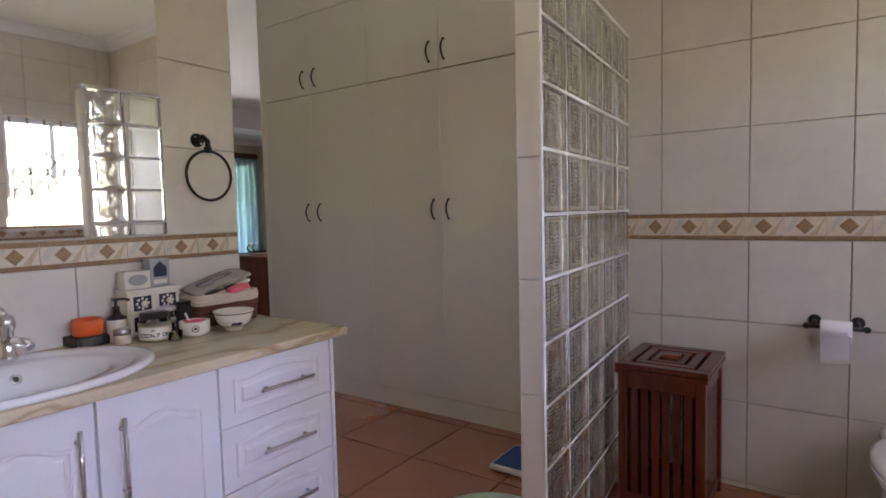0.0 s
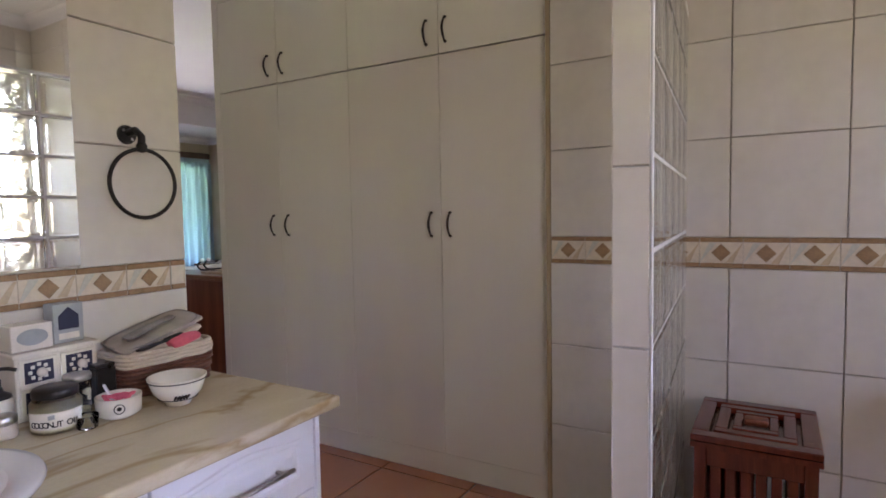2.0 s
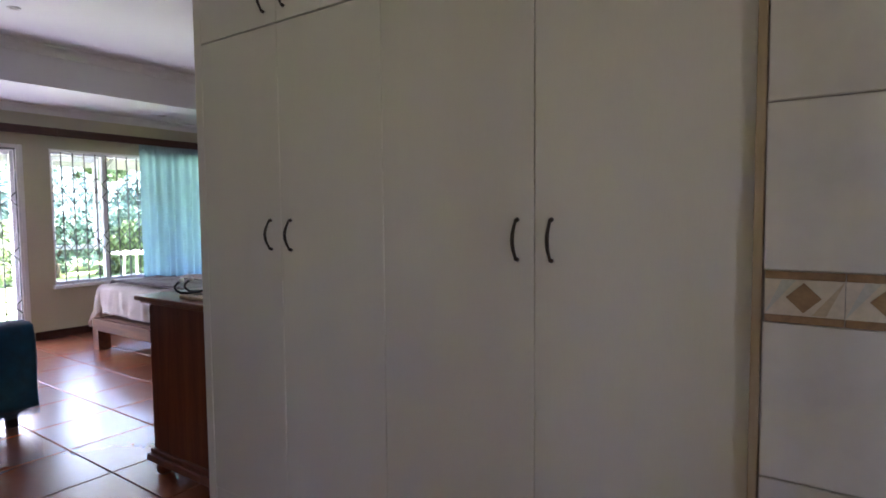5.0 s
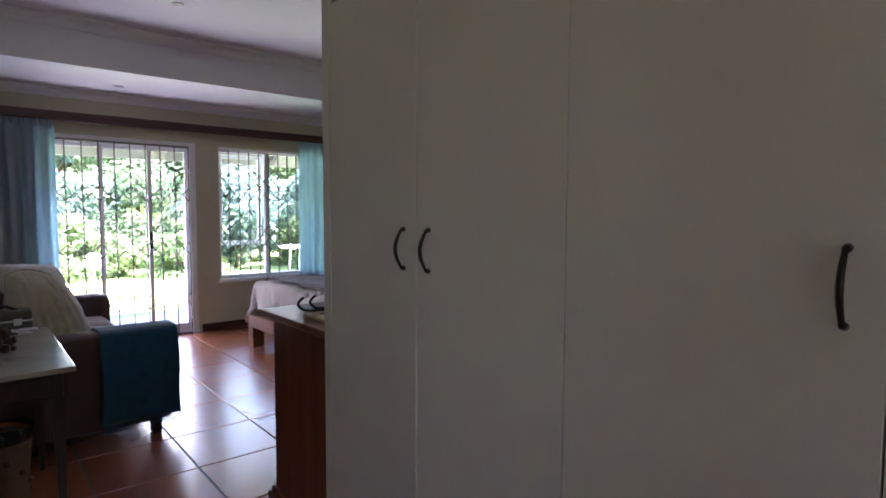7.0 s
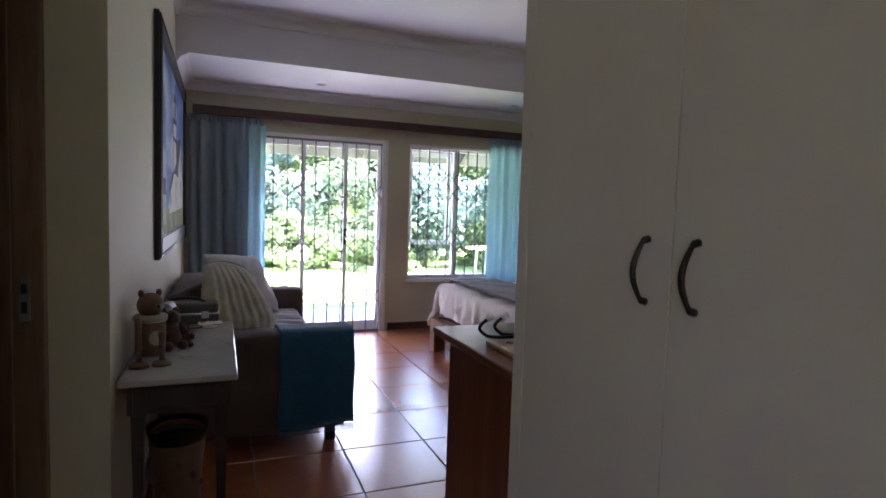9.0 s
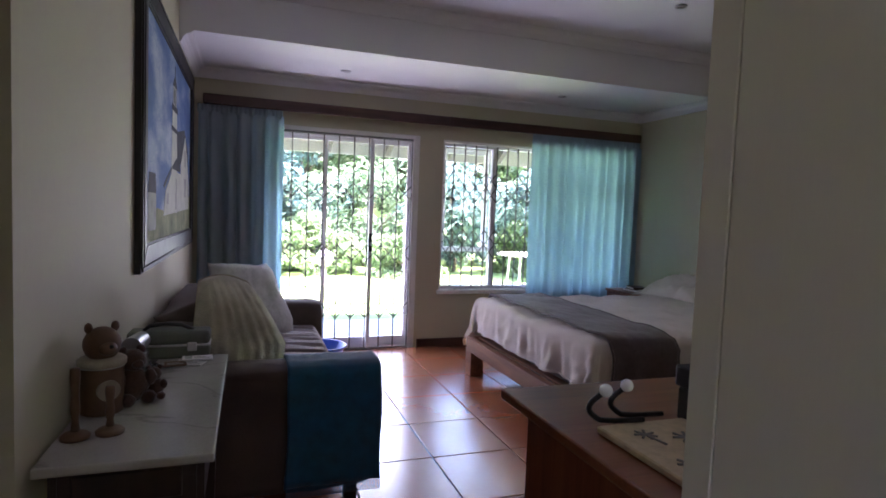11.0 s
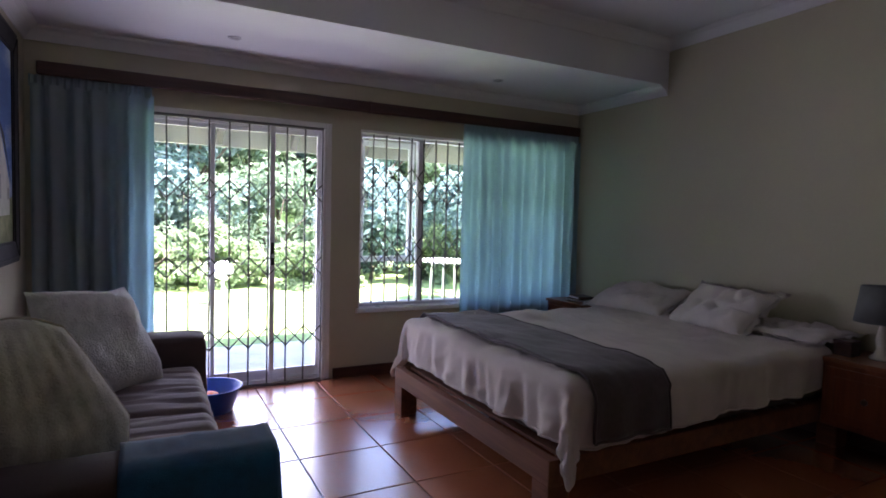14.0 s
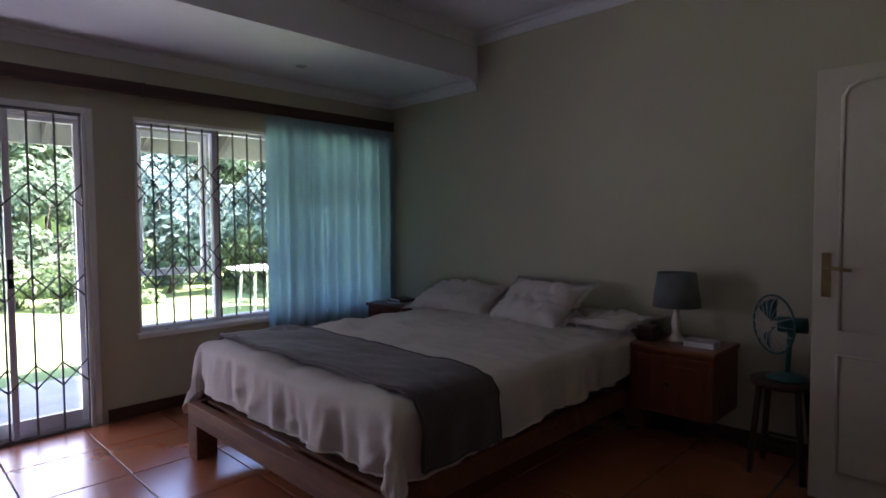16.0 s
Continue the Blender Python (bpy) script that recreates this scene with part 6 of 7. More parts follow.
solo("brown_cushion", pillow(0.28, 0.24, 0.12, axes((-4.60, -0.86, 0.755), (-0.15, 0.90, 0.42), (-0.45, -0.36, 0.80)), 12, 0.02), SOFA, "brown cushion slumped against the wall on the sofa back", "cushion", "sofa cushions", True)
bs = thing("plastic_basin", (-6.58, 0.03, 0), "bright blue round plastic basin on the floor", "basin")
part("basin", lathe([(0.15, 0), (0.155, 0.005), (0.205, 0.155), (0.222, 0.165), (0.222, 0.172), (0.205, 0.170), (0.148, 0.012), (0.05, 0.010)], (-6.58, 0.03, 0), 40), BLUEP, bs, smooth=True)
part("toy", soft_block(-6.64, -0.02, 0.012, -6.50, 0.10, 0.11, 0.02, 8, 4, 0.01), ORANGE, bs, "orange cloth in the basin")

# bed
bed = thing("double_bed", (-5.2, 2.4, 0), "low solid wooden double bed frame with square legs", "bed")
BX0, BX1, BY0, BY1 = -6.06, -4.33, 1.20, 3.56
for x in (BX0, BX1 - 0.12):
    for y in (BY0, BY1 - 0.12):
        part("leg", box(x, y, 0, x + 0.12, y + 0.12, 0.20, 0.004), BEDWOOD, bed)
part("foot_rail", box(BX0, BY0, 0.201, BX1, BY0 + 0.055, 0.318, 0.005, 2), BEDWOOD, bed)
part("head_rail", box(BX0, BY1 - 0.045, 0.201, BX1, BY1, 0.318, 0.005, 2), BEDWOOD, bed)
for x in (BX0, BX1 - 0.045):
    part("side_rail", box(x, BY0 + 0.0555, 0.201, x + 0.045, BY1 - 0.0455, 0.317, 0.005, 2), BEDWOOD, bed)
for i in range(12):
    y = BY0 + 0.10 + i * 0.185
    part("slat", box(BX0 + 0.046, y, 0.297, BX1 - 0.046, y + 0.09, 0.315, 0.002), BEDWOOD, bed)
solo("mattress", soft_block(BX0 + 0.055, BY0 + 0.13, 0.3155, BX1 - 0.05, BY1 - 0.03, 0.62, 0.01, 12, 2, 0.003, 0.12), MATTRESS, "deep mattress covered in grey-brown cloth on the bed", "mattress", smooth=True)


def duvet():
    """The bedspread: flat on the bed, hanging over the foot and both sides, longer at the corners."""
    bm, rows = bmesh.new(), []
    x0, x1, y0, y1, zt = -6.05, -4.36, 1.34, 3.30, 0.655
    nu, nv, drop, foot = 110, 120, 0.34, 0.320
    us = [-drop + (x1 - x0 + 2 * drop) * i / nu for i in range(nu + 1)]
    vs = [-foot + (y1 - y0 + foot) * j / nv for j in range(nv + 1)]
    for v in vs:
        row = []
        for u in us:
            ou = -u if u < 0 else max(0, u - (x1 - x0))
            ov = max(0, -v)
            x = min(max(u, 0), x1 - x0) + x0
            y = max(v, 0) + y0
            sgn = -1 if u < 0 else 1
            ou *= 1 - 0.10 * max(0, v)
            corner = 2 * min(ou, ov) / max(ou + ov, 1e-6)
            d = math.hypot(ou, ov) * (1 + (0.02 if u < 0 else -0.02) * corner)
            fall, out = 0, 0
            if d > 0:
                r = 0.06
                a = min(d / r, math.pi / 2)
                out = r * math.sin(a)
                fall = r * (1 - math.cos(a)) + max(0, d - r * math.pi / 2)
                if ou > 0 and ov > 0:
                    out += (0.11 if u < 0 else 0.13) * min(ou, ov) / drop
                h = math.hypot(ou, ov)
                x += sgn * out * ou / h
                y -= out * ov / h
            fold = min(1, fall * 5)
            q = Vector((x * 3.2, y * 3.2, 0))
            z = zt - fall + 0.020 * noise.noise(q * 1.3) + 0.010 * noise.noise(Vector((x * 9, y * 5, 3))) * (1 - fold)
            side = u if ov > ou else v
            w = 0.006 * math.sin(side * 40 + 6 * noise.noise(Vector((side * 3, 1, 1)))) * fold + 0.030 * noise.noise(Vector((side * 7, fall * 2, 2))) * fold + 0.013 * noise.noise(Vector((side * 22, fall * 6, 4))) * fold + 0.012 * max(0, 1 - 6 * abs(noise.noise(Vector((side * 6 + fall * 5, fall * 4 - side * 3, 9))))) * fold
            if ov >= ou:
                y -= w
            else:
                x += sgn * w
            if fall == 0:
                ridge = max(0, 1 - abs(noise.noise(Vector((x * 2.2, y * 5.0, 7)))) * 9)
                fine = max(0, 1 - abs(noise.noise(Vector((x * 6 + y * 2, y * 9, 3)))) * 8)
                z += 0.012 * ridge + 0.006 * fine
            hem = 0.13
            row.append((x, y, max(z, hem + 0.02 * noise.noise(Vector((x * 6, y * 6, 1))))))
        rows.append(row)
    cx, cy = (x0 + x1) / 2, (y0 + y1) / 2 + 0.5
    under = []
    for row in rows:
        line = []
        for x, y, z in row:
            f = min(1, max(0, (zt - 0.03 - z) * 8))
            line.append((x + (0.016 if x < cx else -0.016) * f * (x < x0 or x > x1), y + 0.016 * f * (y < y0), z - 0.02 * (1 - f)))
        under.append(line)
    add_ring_surface(bm, rows, False, False, False)
    add_ring_surface(bm, [r[::-1] for r in under], False, False, False)
    for k in (0, -1):
        add_ring_surface(bm, [rows[k], under[k]], False, False, False)
        add_ring_surface(bm, [[r[k] for r in rows], [r[k] for r in under]], False, False, False)
    bmesh.ops.remove_doubles(bm, verts=bm.verts, dist=1e-6)
    cover = solo("duvet", bm, LINEN, "rumpled pale linen duvet spread over the bed", "duvet")
    part("foot_hem", tube(rows[0], 0.006, 6), LINEN, cover)
    for k in (0, -1):
        part("side_hem", tube([r[k] for r in rows], 0.006, 6), LINEN, cover)


duvet()
rn = bmesh.new()
rows = []
path = [(-6.115, 0.56), (-6.105, 0.64), (-6.05, 0.685), (-5.6, 0.690), (-5.2, 0.693), (-4.8, 0.690), (-4.40, 0.687), (-4.315, 0.665), (-4.270, 0.60), (-4.255, 0.385)]
pts = []
for (a, b), (c, d) in zip(path, path[1:]):
    m = max(2, int(math.hypot(c - a, d - b) / 0.03))
    pts += [(a + (c - a) * i / m, b + (d - b) * i / m) for i in range(m)]
pts.append(path[-1])
for x, z in pts:
    row = []
    for i in range(31):
        u = i / 30
        y = 1.395 + 0.055 * (x + 4.3) / 1.8 * -0.3 + 0.47 * u
        q = Vector((x * 4, y * 5, z * 3))
        row.append((x + (0.012 * noise.noise(q * 2) if z < 0.6 else 0), y + 0.015 * noise.noise(Vector((x * 3, 0, z * 3))), z + 0.014 * noise.noise(q) + 0.006 * noise.noise(q * 3)))
    rows.append(row)
add_ring_surface(rn, rows, False, False, False)
bmesh.ops.recalc_face_normals(rn, faces=rn.faces)
bmesh.ops.solidify(rn, geom=rn.faces[:], thickness=0.016)
for f in rn.faces:
    f.smooth = True
bt = solo("bed_throw", rn, RUNNER, "grey-brown woven throw folded across the foot of the bed", "throw")
for k in (0, -1):
    part("end_hem", tube(rows[k], 0.007, 6), RUNNER, bt)
    part("edge_binding", tube([r[k] for r in rows], 0.007, 6), RUNNER, bt)
for x, y, z, rx, rz, w, h, d, sd, lab in ((-5.86, 3.33, 0.735, -70, 4, 0.76, 0.46, 0.20, 1, "white cotton pillow propped at the bed head"), (-5.06, 3.28, 0.765, -52, -8, 0.68, 0.44, 0.21, 5, "white cotton pillow leaning at the bed head"), (-4.62, 3.40, 0.695, -86, -4, 0.60, 0.44, 0.08, 9, "flat white pillow lying by the wall")):
    pm = Matrix.Translation((x, y, z)) @ pose(0, 0, 0, rx, 0, rz)
    pw = solo("pillow", pillow(w, h, d, pm, sd, 0.024, 44, 0.75, 1.0), PILLOWCASE, lab, "pillow", "pillows on the bed", True)
    inner, outer = [], []
    for k in range(120):
        a = 2 * math.pi * k / 120
        c, e = math.cos(a), math.sin(a)
        m_ = max(abs(c), abs(e))
        u, v = c / m_, e / m_
        for ring, grow, ripple in ((inner, 0.985, 0.0), (outer, 1.0, 0.010)):
            g = 0.045 if ring is outer else 0.0
            ring.append(pm @ Vector((u * (w / 2 * (1 - 0.075 * (1 - v * v)) * grow + g), ripple * math.sin(k * 1.1 + sd) + ripple * noise.noise(Vector((k * 0.3, sd, 0))), v * (h / 2 * (1 - 0.075 * (1 - u * u)) * grow + g))))
    bm = bmesh.new()
    add_ring_surface(bm, [inner, outer], True, False, False)
    bmesh.ops.solidify(bm, geom=bm.faces[:], thickness=0.003)
    part("frill", bm, PILLOWCASE, pw, "ruffled pillowcase edge", True)


def nightstand(x0, x1, label):
    g = thing("nightstand", ((x0 + x1) / 2, 3.4, 0.21), label, "nightstand", "bedside cabinets")
    part("body", box(x0 + 0.012, 3.20, 0.21, x1 - 0.012, BEDW - 0.001, 0.585, 0.004), PINE, g)
    part("top", box(x0, 3.183, 0.585, x1, BEDW - 0.001, 0.612, 0.006, 2), PINE_TOP, g)
    d = part("drawer_front", box(x0 + 0.035, 3.185, 0.245, x1 - 0.035, 3.2, 0.560, 0.005, 2), PINE, g)
    part("drawer_panel", box(x0 + 0.085, 3.180, 0.295, x1 - 0.085, 3.1848, 0.510, 0.003), PINE, d)
    kb = lathe([(0.007, 0), (0.008, 0.012), (0.018, 0.018), (0.016, 0.028), (0.005, 0.031)], (0, 0, 0), 14)
    bmesh.ops.transform(kb, matrix=Matrix.Translation(((x0 + x1) / 2, 3.180, 0.405)) @ pose(0, 0, 0, 90, 0, 0), verts=kb.verts)
    part("knob", kb, DARKWOOD, d, smooth=True)
    return g


nightstand(-4.315, -3.80, "orange-brown pine bedside cabinet with one drawer, hung on the wall")
nightstand(-6.92, -6.36, "orange-brown pine bedside cabinet under the window curtain")
lamp = thing("table_lamp", (-4.11, 3.42, 0.612), "pale turned table lamp with a grey-green shade, unlit", "lamp")
part("base", lathe([(0.055, 0), (0.058, 0.012), (0.035, 0.03), (0.022, 0.06), (0.030, 0.11), (0.020, 0.17), (0.012, 0.20), (0.012, 0.24)], (-4.11, 3.42, 0.612), 24), CERAMIC, lamp, smooth=True)
part("shade", lathe([(0.142, 0.215), (0.113, 0.425), (0.109, 0.425), (0.138, 0.215)], (-4.11, 3.42, 0.612), 32), LAMPSHADE, lamp, "grey-green drum shade", True)
bk = thing("book", (-3.93, 3.36, 0.613), "thick pale book lying on the bedside cabinet", "book")
part("cover", boxes((-4.02, 3.29, 0.613, -3.84, 3.42, 0.617), (-4.02, 3.29, 0.647, -3.84, 3.42, 0.651), (-4.02, 3.416, 0.617, -3.84, 3.42, 0.647)), GREYCARD, bk)
part("pages", box(-4.015, 3.293, 0.617, -3.845, 3.415, 0.647), PAPER, bk)
wbx = thing("wooden_box", (-4.245, 3.34, 0.613), "small dark wooden box on the bedside cabinet", "box")
part("box", box(-4.30, 3.29, 0.613, -4.20, 3.39, 0.69, 0.004), DARKWOOD, wbx)
part("lid", box(-4.304, 3.286, 0.69, -4.196, 3.394, 0.705, 0.004), DARKWOOD, wbx)
for z, w, a in ((0.613, 0.12, 8), (0.64, 0.10, -14)):
    bm = box(-w, -0.08, 0, w, 0.08, 0.025, 0.003)
    bmesh.ops.transform(bm, matrix=pose(-6.6, 3.36, z, 0, 0, a), verts=bm.verts)
    b2 = thing("book", (-6.6, 3.36, z), "dark book lying on the bedside cabinet", "book", "stacked books")
    part("cover", bm, DARKWOOD, b2)
    bm = box(-w + 0.004, -0.0805, 0.004, w - 0.004, -0.079, 0.021)
    bmesh.ops.transform(bm, matrix=pose(-6.6, 3.36, z, 0, 0, a), verts=bm.verts)
    part("pages", bm, PAPER, b2)

# stool with a fan
st = thing("wooden_stool", (-3.50, 3.33, 0), "dark round wooden stool in the corner", "stool")
part("seat", lathe([(0.14, 0.47), (0.155, 0.475), (0.158, 0.50), (0.15, 0.507)], (-3.50, 3.33, 0), 28), DARKWOOD, st, smooth=True)
for sx in (-1, 1):
    for sy in (-1, 1):
        part("leg", tube([(-3.50 + sx * 0.125, 3.33 + sy * 0.125, 0), (-3.50 + sx * 0.09, 3.33 + sy * 0.09, 0.475)], 0.016, 10), DARKWOOD, st)
part("stretcher", tube([(-3.50 + 0.116 * math.cos(a), 3.33 + 0.116 * math.sin(a), 0.17) for a in [math.pi / 4 + math.pi / 2 * i for i in range(4)]], 0.009, 8, True), DARKWOOD, st)
fan = thing("desk_fan", (-3.48, 3.33, 0.508), "small teal desk fan standing on the stool", "fan")
part("foot", lathe([(0.095, 0), (0.10, 0.01), (0.06, 0.03), (0.02, 0.04)], (-3.48, 3.33, 0.508), 24), FANGREEN, fan, smooth=True)
part("stem", tube([(-3.48, 3.33, 0.54), (-3.475, 3.335, 0.70), (-3.47, 3.34, 0.80)], 0.014, 10), FANGREEN, fan)
part("motor", tube([(-3.40, 3.36, 0.80), (-3.45, 3.34, 0.80), (-3.53, 3.32, 0.80)], 0.042, 14), FANGREEN, fan)
fm = Matrix.Translation((-3.545, 3.305, 0.80)) @ pose(0, 0, 0, 90, 0, -38)
cage = part("cage", tube([fm @ Vector((0.155 * math.cos(2 * math.pi * i / 36), 0.155 * math.sin(2 * math.pi * i / 36), 0)) for i in range(36)], 0.006, 6, True), FANGREEN, fan)
for i in range(18):
    a = 2 * math.pi * i / 18
    part("cage_wire", tube([fm @ Vector((0.03 * math.cos(a), 0.03 * math.sin(a), 0.03)), fm @ Vector((0.11 * math.cos(a), 0.11 * math.sin(a), 0.028)), fm @ Vector((0.155 * math.cos(a), 0.155 * math.sin(a), 0.0))], 0.002, 5), STEEL, cage)
for i in range(3):
    bm = bmesh.new()
    a0 = 2 * math.pi * i / 3
    rings = []
    for r in (0.02, 0.06, 0.10, 0.135):
        w = 0.9 * math.sin(min(1, r / 0.11) * 1.6)
        rings.append([fm @ Vector((r * math.cos(a0 + w * (t - 0.5)), r * math.sin(a0 + w * (t - 0.5)), -0.01 + 0.03 * (t - 0.5))) for t in (0, 0.33, 0.66, 1)])
    add_ring_surface(bm, rings, False, False, False)
    bmesh.ops.solidify(bm, geom=bm.faces[:], thickness=0.002)
    part("blade", bm, FANGREEN, fan)

# chest of drawers at the wardrobe's end
ch = thing("chest_of_drawers", (-2.46, 0.6, 0), "orange-brown pine chest of drawers with moulded top and bun feet", "chest of drawers")
CX, CY0, CY1 = -2.745, 0.045, 1.14
part("body", box(CX, CY0, 0.14, -2.193, CY1, 0.905, 0.004), PINE, ch)
bm = bmesh.new()
add_box(bm, CX - 0.03, CY0 - 0.028, 0.905, -2.193, CY1 + 0.028, 0.918, 0.003)
add_box(bm, CX - 0.055, CY0 - 0.048, 0.9185, -2.192, CY1 + 0.048, 0.943, 0.006, 3)
part("top", bm, PINE_TOP, ch, "moulded pine top")
part("base_moulding", boxes((CX - 0.03, CY0 - 0.028, 0.075, -2.193, CY1 + 0.028, 0.115, 0.005), (CX - 0.015, CY0 - 0.014, 0.1155, -2.193, CY1 + 0.014, 0.14, 0.004)), PINE, ch)
for k in range(4):
    z0 = 0.165 + k * 0.183
    d = part("drawer_front", box(CX - 0.012, CY0 + 0.045, z0, CX, CY1 - 0.045, z0 + 0.170, 0.004, 2), PINE, ch)
    for y in (CY0 + 0.28, CY1 - 0.28):
        kb = lathe([(0.008, 0), (0.009, 0.012), (0.020, 0.020), (0.017, 0.032), (0.005, 0.035)], (0, 0, 0), 14)
        bmesh.ops.transform(kb, matrix=Matrix.Translation((CX - 0.012, y, z0 + 0.085)) @ pose(0, 0, 0, 0, -90, 0), verts=kb.verts)
        part("knob", kb, PINE, d, smooth=True)
for x in (CX + 0.03, -2.25):
    for y in (CY0 + 0.04, CY1 - 0.04):
        part("bun_foot", lathe([(0.025, 0), (0.042, 0.015), (0.045, 0.038), (0.035, 0.06), (0.03, 0.076)], (x, y, 0), 20), PINE, ch, smooth=True)
CT = 0.944
hk = thing("coat_hook_board", (-2.36, 0.18, CT), "cream board printed with palms and two iron coat hooks", "coat hook")
part("board", box(-2.495, 0.065, CT, -2.20, 0.275, CT + 0.014, 0.003), BORDER_TAN, hk, "flat cream painted board")
for px, py, k in ((-2.43, 0.13, 1.0), (-2.40, 0.20, 1.2), (-2.30, 0.12, 1.1)):
    bm = bmesh.new()
    for i in range(7):
        a = i * 0.9
        add_tube(bm, [(px, py, CT + 0.0146), (px + 0.022 * k * math.cos(a), py + 0.022 * k * math.sin(a), CT + 0.0146)], 0.003, 4)
    add_tube(bm, [(px, py, CT + 0.0146), (px + 0.05 * k, py + 0.008, CT + 0.0146)], 0.003, 4)
    part("palm_print", bm, GREYCLOTH, hk, "dark printed palm")
for x, y in ((-2.478, 0.074), (-2.497, 0.137)):
    bend = [(x - 0.015, y + 0.10, CT + 0.019), (x - 0.016, y + 0.03, CT + 0.021)] + [(x - 0.016 + 0.012 * k / 9, y - 0.004 - 0.030 * math.sin(math.pi * k / 9), CT + 0.026 + 0.060 * k / 9) for k in range(10)]
    arm = part("hook_arm", tube(bend, 0.0055, 10), IRON, hk, "curved dark iron hook")
    bm = bmesh.new()
    bmesh.ops.create_uvsphere(bm, u_segments=18, v_segments=12, radius=0.0132, matrix=pose(x, y - 0.004, CT + 0.090))
    part("knob", bm, PORCELAIN, arm, "white ceramic knob", True)
jb = thing("jewellery_box", (-2.37, 0.42, CT), "black wooden jewellery box with a hinged lid", "box")
part("box", box(-2.528, 0.288, CT, -2.20, 0.54, CT + 0.070, 0.004), BLACKWOOD, jb)
part("lid", box(-2.533, 0.283, CT + 0.072, -2.195, 0.545, CT + 0.118, 0.006, 2), BLACKWOOD, jb, "black lid with a paler top edge")
part("clasp", box(-2.373, 0.2805, CT + 0.066, -2.357, 0.2828, CT + 0.084, 0.0008), IRON, jb)

# ---- garden ----
gnd = bmesh.new()
add_box(gnd, -900, -900, -0.6, -7.255, 900, -0.10)
structure("ground", gnd, LAWN, "sunlit lawn running out to the bushes")
structure("pavement", box(-8.75, -6, -0.099, -7.256, 9, -0.035, 0.01), PAVING, "pale paved patio outside the glass door")
pt = bmesh.new()
ring_ = [(-11.2 + 2.2 * math.cos(a) * (1 + 0.25 * noise.noise(Vector((math.cos(a), math.sin(a), 2)))), -2.6 + 2.4 * math.sin(a) * (1 + 0.25 * noise.noise(Vector((math.cos(a), math.sin(a), 5)))), -0.09) for a in [2 * math.pi * i / 40 for i in range(40)]]
add_ring_surface(pt, [ring_, [(x, y, z - 0.02) for x, y, z in ring_]])
structure("gravel_patch", pt, SAND, "pale bare gravel patch in the lawn")

eave = thing("roof_eave", (-7.8, 1.0, 2.1), "white painted roof eave with timber brackets outside", "eave")
part("soffit", box(-8.45, -4, 2.36, -7.256, 7, 2.40), FASCIA, eave)
part("fascia", box(-8.49, -4, 2.035, -8.45, 7, 2.42, 0.004), FASCIA, eave)
for y in (-1.9, -1.18, -0.45, 0.287, 1.01, 1.785, 2.5, 3.25, 4.0):
    part("bracket", prism([(-8.44, 2.36), (-7.9, 2.36), (-7.257, 2.36), (-7.257, 2.26), (-8.1, 2.26), (-8.44, 2.05)], y - 0.03, y + 0.03), EAVEWOOD, eave)
# Unseen slab; east and south overhangs added to keep sun and sky off windows.
structure("outer_roof", box(-8.49, -4.6, 3.06, 3.75, 7.2, 3.2), FASCIA, "unseen roof slab over the rooms, overhang added for shade")


def leaf_cloud(count, rx, ry, rz, size, seed, material, name, parent, cz, clumps=26):
    """A crown of many small leaves gathered in uneven clumps."""
    rg = np.random.RandomState(seed)
    cs = rg.normal(size=(clumps, 3))
    cs /= np.linalg.norm(cs, axis=1)[:, None]
    cs *= rg.uniform(0.35, 1.0, (clumps, 1))
    cr = rg.uniform(0.18, 0.42, clumps)
    which = rg.randint(0, clumps, count)
    d = rg.normal(size=(count, 3))
    d /= np.linalg.norm(d, axis=1)[:, None]
    p = (cs[which] + d * cr[which][:, None] * rg.uniform(0.55, 1.0, (count, 1)) ** 0.5) * np.array([rx, ry, rz])
    p[:, 2] = np.maximum(p[:, 2] + cz, 0.02)
    nrm = d + rg.normal(size=(count, 3)) * 0.5 + np.array([0, 0, 0.5])
    nrm /= np.linalg.norm(nrm, axis=1)[:, None]
    t = np.cross(nrm, rg.normal(size=(count, 3)))
    t /= np.linalg.norm(t, axis=1)[:, None]
    b = np.cross(nrm, t)
    s = size * rg.uniform(0.6, 1.3, (count, 1))
    v = np.stack([p - t * s, p + b * s * 0.42 + nrm * s * 0.1, p + t * s, p - b * s * 0.42 + nrm * s * 0.1], 1).reshape(-1, 3)
    me = bpy.data.meshes.new(name)
    me.from_pydata(v.tolist(), [], np.arange(count * 4).reshape(-1, 4).tolist())
    me.materials.append(material)
    ob = new(name, me)
    ob.parent = parent
    return ob


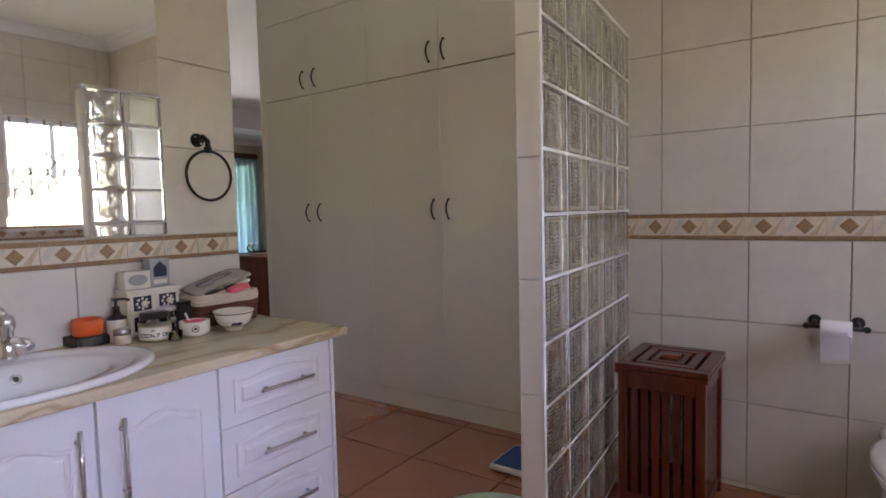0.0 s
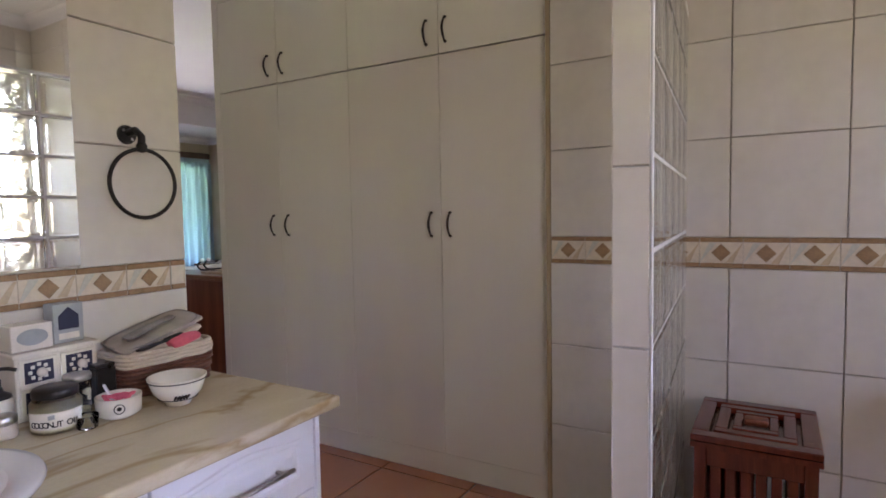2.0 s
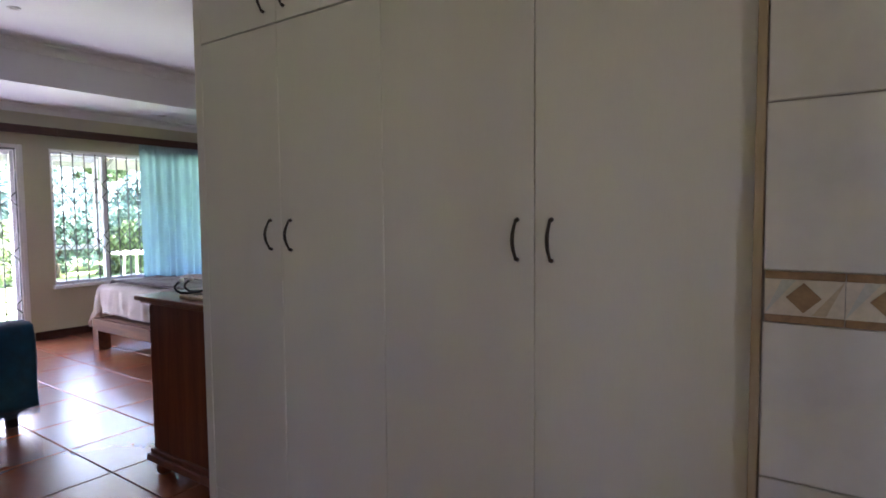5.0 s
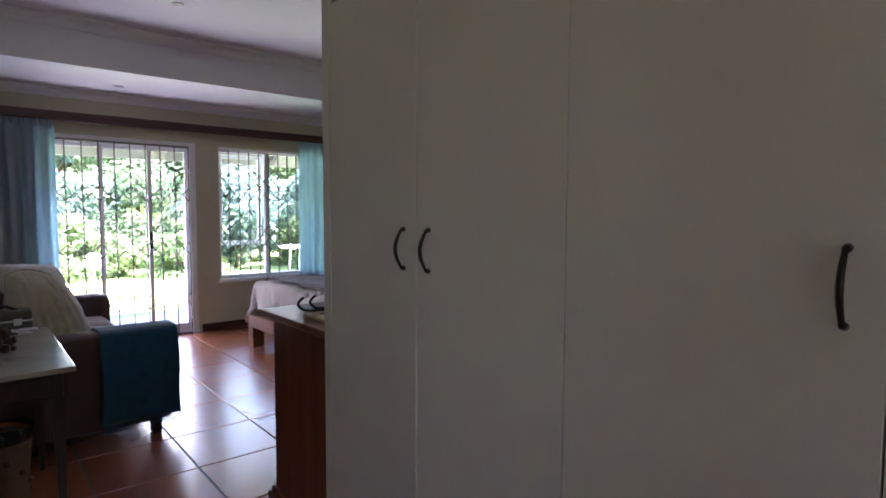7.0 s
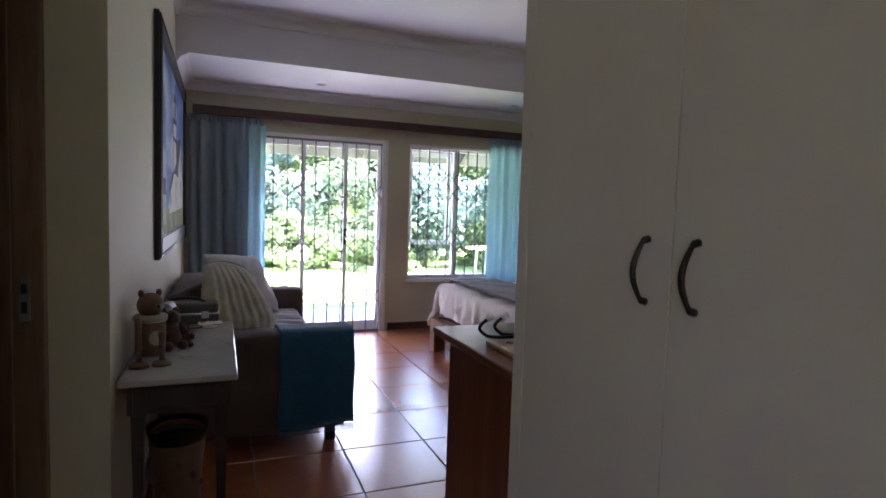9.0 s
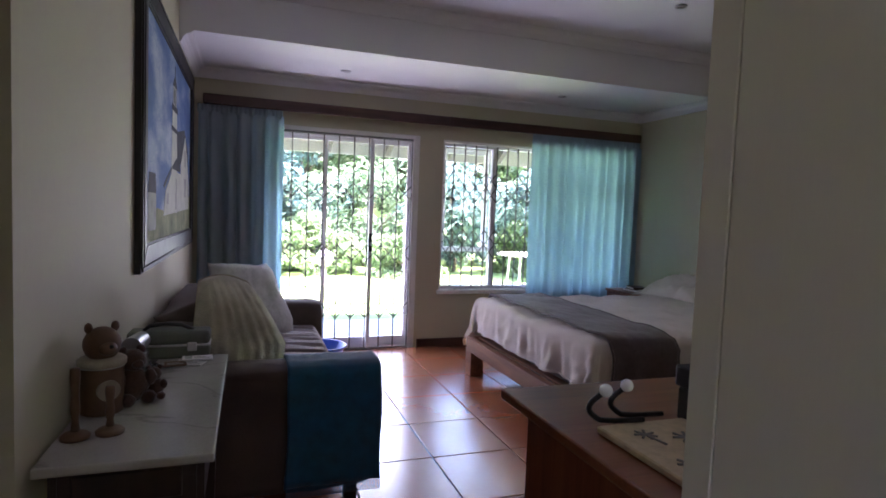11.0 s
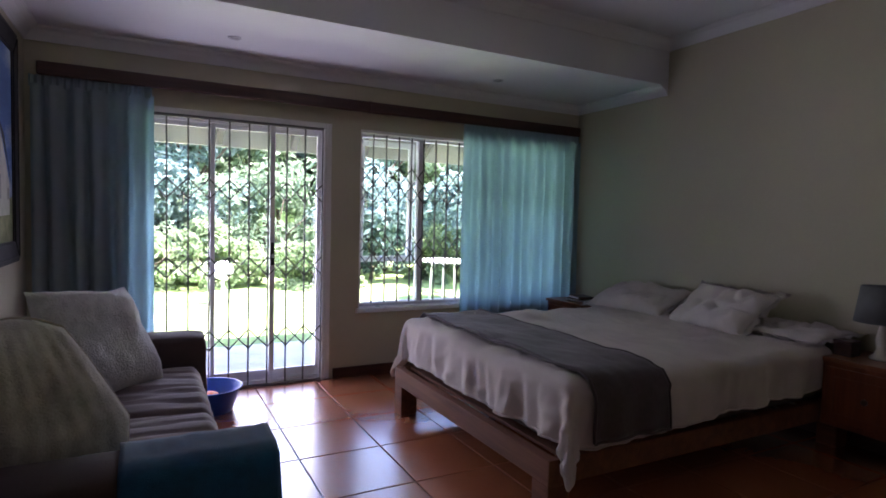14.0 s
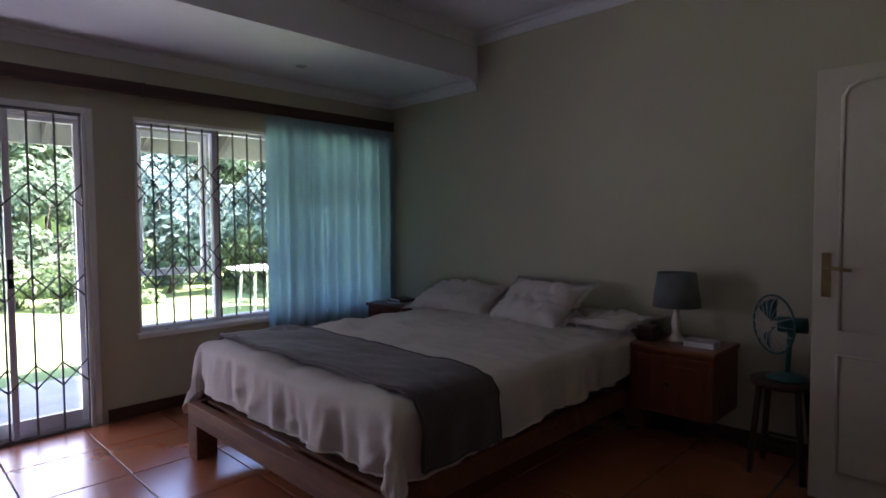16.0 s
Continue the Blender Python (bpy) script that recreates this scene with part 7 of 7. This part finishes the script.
def shrub(at, rx, ry, rz, count, size, seed, material, label, trunk_h, name="shrub"):
    g = thing(name, at, label, "tree" if name == "tree" else "bush", "garden bushes" if name == "shrub" else "garden trees")
    rg = random.Random(seed)
    bm = bmesh.new()
    add_tube(bm, [(0, 0, -0.02), (0.05, 0.03, trunk_h * 0.5), (0.02, -0.04, trunk_h)], 0.035 * (1 + trunk_h * 0.5), 8, taper=[1.3, 1.0, 0.8])
    for i in range(6):
        a = i * 1.05 + rg.random()
        add_tube(bm, [(0.02, -0.02, trunk_h * 0.85), (rx * 0.35 * math.cos(a), ry * 0.35 * math.sin(a), trunk_h + rz * 0.4), (rx * 0.7 * math.cos(a), ry * 0.7 * math.sin(a), trunk_h + rz * (0.5 + 0.5 * rg.random()))], 0.02 * (1 + trunk_h * 0.4), 6, taper=[1, 0.7, 0.3])
    ob = new("trunk", mesh_of("trunk", bm, BARK))
    ob.parent = g
    leaf_cloud(count, rx, ry, rz, size, seed, material, "crown", g, trunk_h + rz * 0.55)
    return g


G = -0.10
s1 = shrub((-15.5, -1.5, G), 1.7, 1.5, 1.5, 5200, 0.095, 11, LEAF, "rounded mid-green garden bush in sunlight", 0.5)
s2 = shrub((-15.2, 4.4, G), 1.6, 1.6, 1.7, 5200, 0.105, 12, LEAF_DARK, "dense blue-green broad-leaved bush", 0.5)
s3 = shrub((-14.8, 0.9, G), 1.1, 1.2, 0.75, 3200, 0.08, 13, LEAF_LIGHT, "low yellow-green bush at the lawn's edge", 0.15)
t1 = shrub((-19.0, 0.8, G), 3.0, 3.0, 2.6, 8500, 0.155, 14, LEAF_DARK, "tall leafy garden tree beyond the bushes", 2.6, "tree")
t2 = shrub((-21.0, -4.5, G), 3.4, 3.2, 2.8, 8500, 0.165, 15, LEAF, "tall sunlit garden tree beyond the bushes", 2.4, "tree")
rg = random.Random(4)
for src, spots in ((s1, ((-16.3, 2.3), (-17, -6.5), (-16.2, 7.6), (-17.5, 11.5))), (s2, ((-16.6, 0.4), (-15.9, -4.2), (-16.8, 9.6), (-17.3, 5.6), (-13.2, 6.6))), (s3, ((-14.4, -3.0), (-14.2, 2.9), (-14.6, 6.0), (-14.3, -5.2), (-14.0, 8.6), (-14.7, -0.6))), (t1, ((-20.5, 6.5), (-22, 12.5), (-21.5, -11), (-24, 4))), (t2, ((-22.5, 3.2), (-23, 9.5), (-19.5, -8.5), (-20, 16), (-26, -1)))):
    for x, y in spots:
        copy_thing(src, pose(x, y, G, 0, 0, rg.uniform(0, 360)))
far = bmesh.new()
for i in range(60):
    y = -60 + 2 * i + rg.uniform(-1, 1)
    bmesh.ops.create_icosphere(far, subdivisions=2, radius=rg.uniform(2.5, 4.5), matrix=pose(-36 + rg.uniform(-3, 3), y, rg.uniform(0.5, 4.5)))
for v in far.verts:
    v.co += 0.9 * noise.noise_vector(v.co * 0.9) + 0.4 * noise.noise_vector(v.co * 2.5)
fw = solo("far_woods", far, LEAF, "dense dark woods far beyond the garden", "woods")
fw["kind"] = "stuff"
bird = thing("garden_lamp", (-12.2, 0.75, G), "white globe garden lamp on a short post in the lawn", "garden lamp")
part("post", lathe([(0.06, 0), (0.03, 0.03), (0.022, 0.40), (0.05, 0.43)], (-12.2, 0.75, G), 14), WHITE_PAINT, bird)
bm = bmesh.new()
bmesh.ops.create_uvsphere(bm, u_segments=22, v_segments=14, radius=0.16, matrix=pose(-12.2, 0.75, G + 0.56))
part("globe", bm, PORCELAIN, bird, smooth=True)
gt = thing("garden_table", (-11.6, 4.6, G), "white garden table on the lawn", "table")
part("tabletop", lathe([(0.55, 0.70), (0.57, 0.705), (0.57, 0.73), (0.55, 0.735)], (-11.6, 4.6, G), 32), WHITE_PAINT, gt)
for i in range(4):
    a = math.pi / 4 + i * math.pi / 2
    part("leg", tube([(-11.6 + 0.38 * math.cos(a), 4.6 + 0.38 * math.sin(a), G), (-11.6 + 0.33 * math.cos(a), 4.6 + 0.33 * math.sin(a), G + 0.70)], 0.022, 8), WHITE_PAINT, gt)
structure("outer_ground", box(-7.2, 3.9, -0.6, 60, 60, -0.11), LAWN, "garden ground behind the house")
structure("outer_ground_south", box(-7.2, -60, -0.6, 60, -3.8, -0.11), LAWN, "garden ground beside the house")
structure("outer_ground_east", box(2.95, -3.8, -0.6, 60, 3.9, -0.11), LAWN, "garden ground outside the bathroom")
e1 = copy_thing(s1, pose(6.5, -1.2, G, 0, 0, 40))
e2 = copy_thing(s2, pose(7.2, 2.2, G, 0, 0, 140))
e3 = copy_thing(s1, pose(7.0, -4.5, G, 0, 0, 250))

# ---- floor tiles ----
TX, TY = 0.514, 0.48
tb_ = bmesh.new()
add_box(tb_, -TX / 2 + 0.004, -TY / 2 + 0.004, -0.0115, TX / 2 - 0.004, TY / 2 - 0.004, 0.0, 0.003, 2)
floor_tile = mesh_of("floor_tile", tb_, TERRA)
for i in range(-4, 15):
    for j in range(-8, 8):
        x, y = -5.01 + (i + 0.5) * TX, 0.405 + (j + 0.5) * TY
        if x < -7.1 + TX / 2 - 0.15 or x > EAST + 0.2 or y < SOUTH - 0.2 or y > BEDW + 0.15:
            continue
        if (x > -2.0 and y > 0.65) or (x < -3.4 and y < PIC - 0.4):
            continue
        ob = new("floor_tile", floor_tile)
        ob.parent = floor
        ob.matrix_basis = pose(x, y, 0, random.uniform(-0.06, 0.06), random.uniform(-0.06, 0.06), 0)
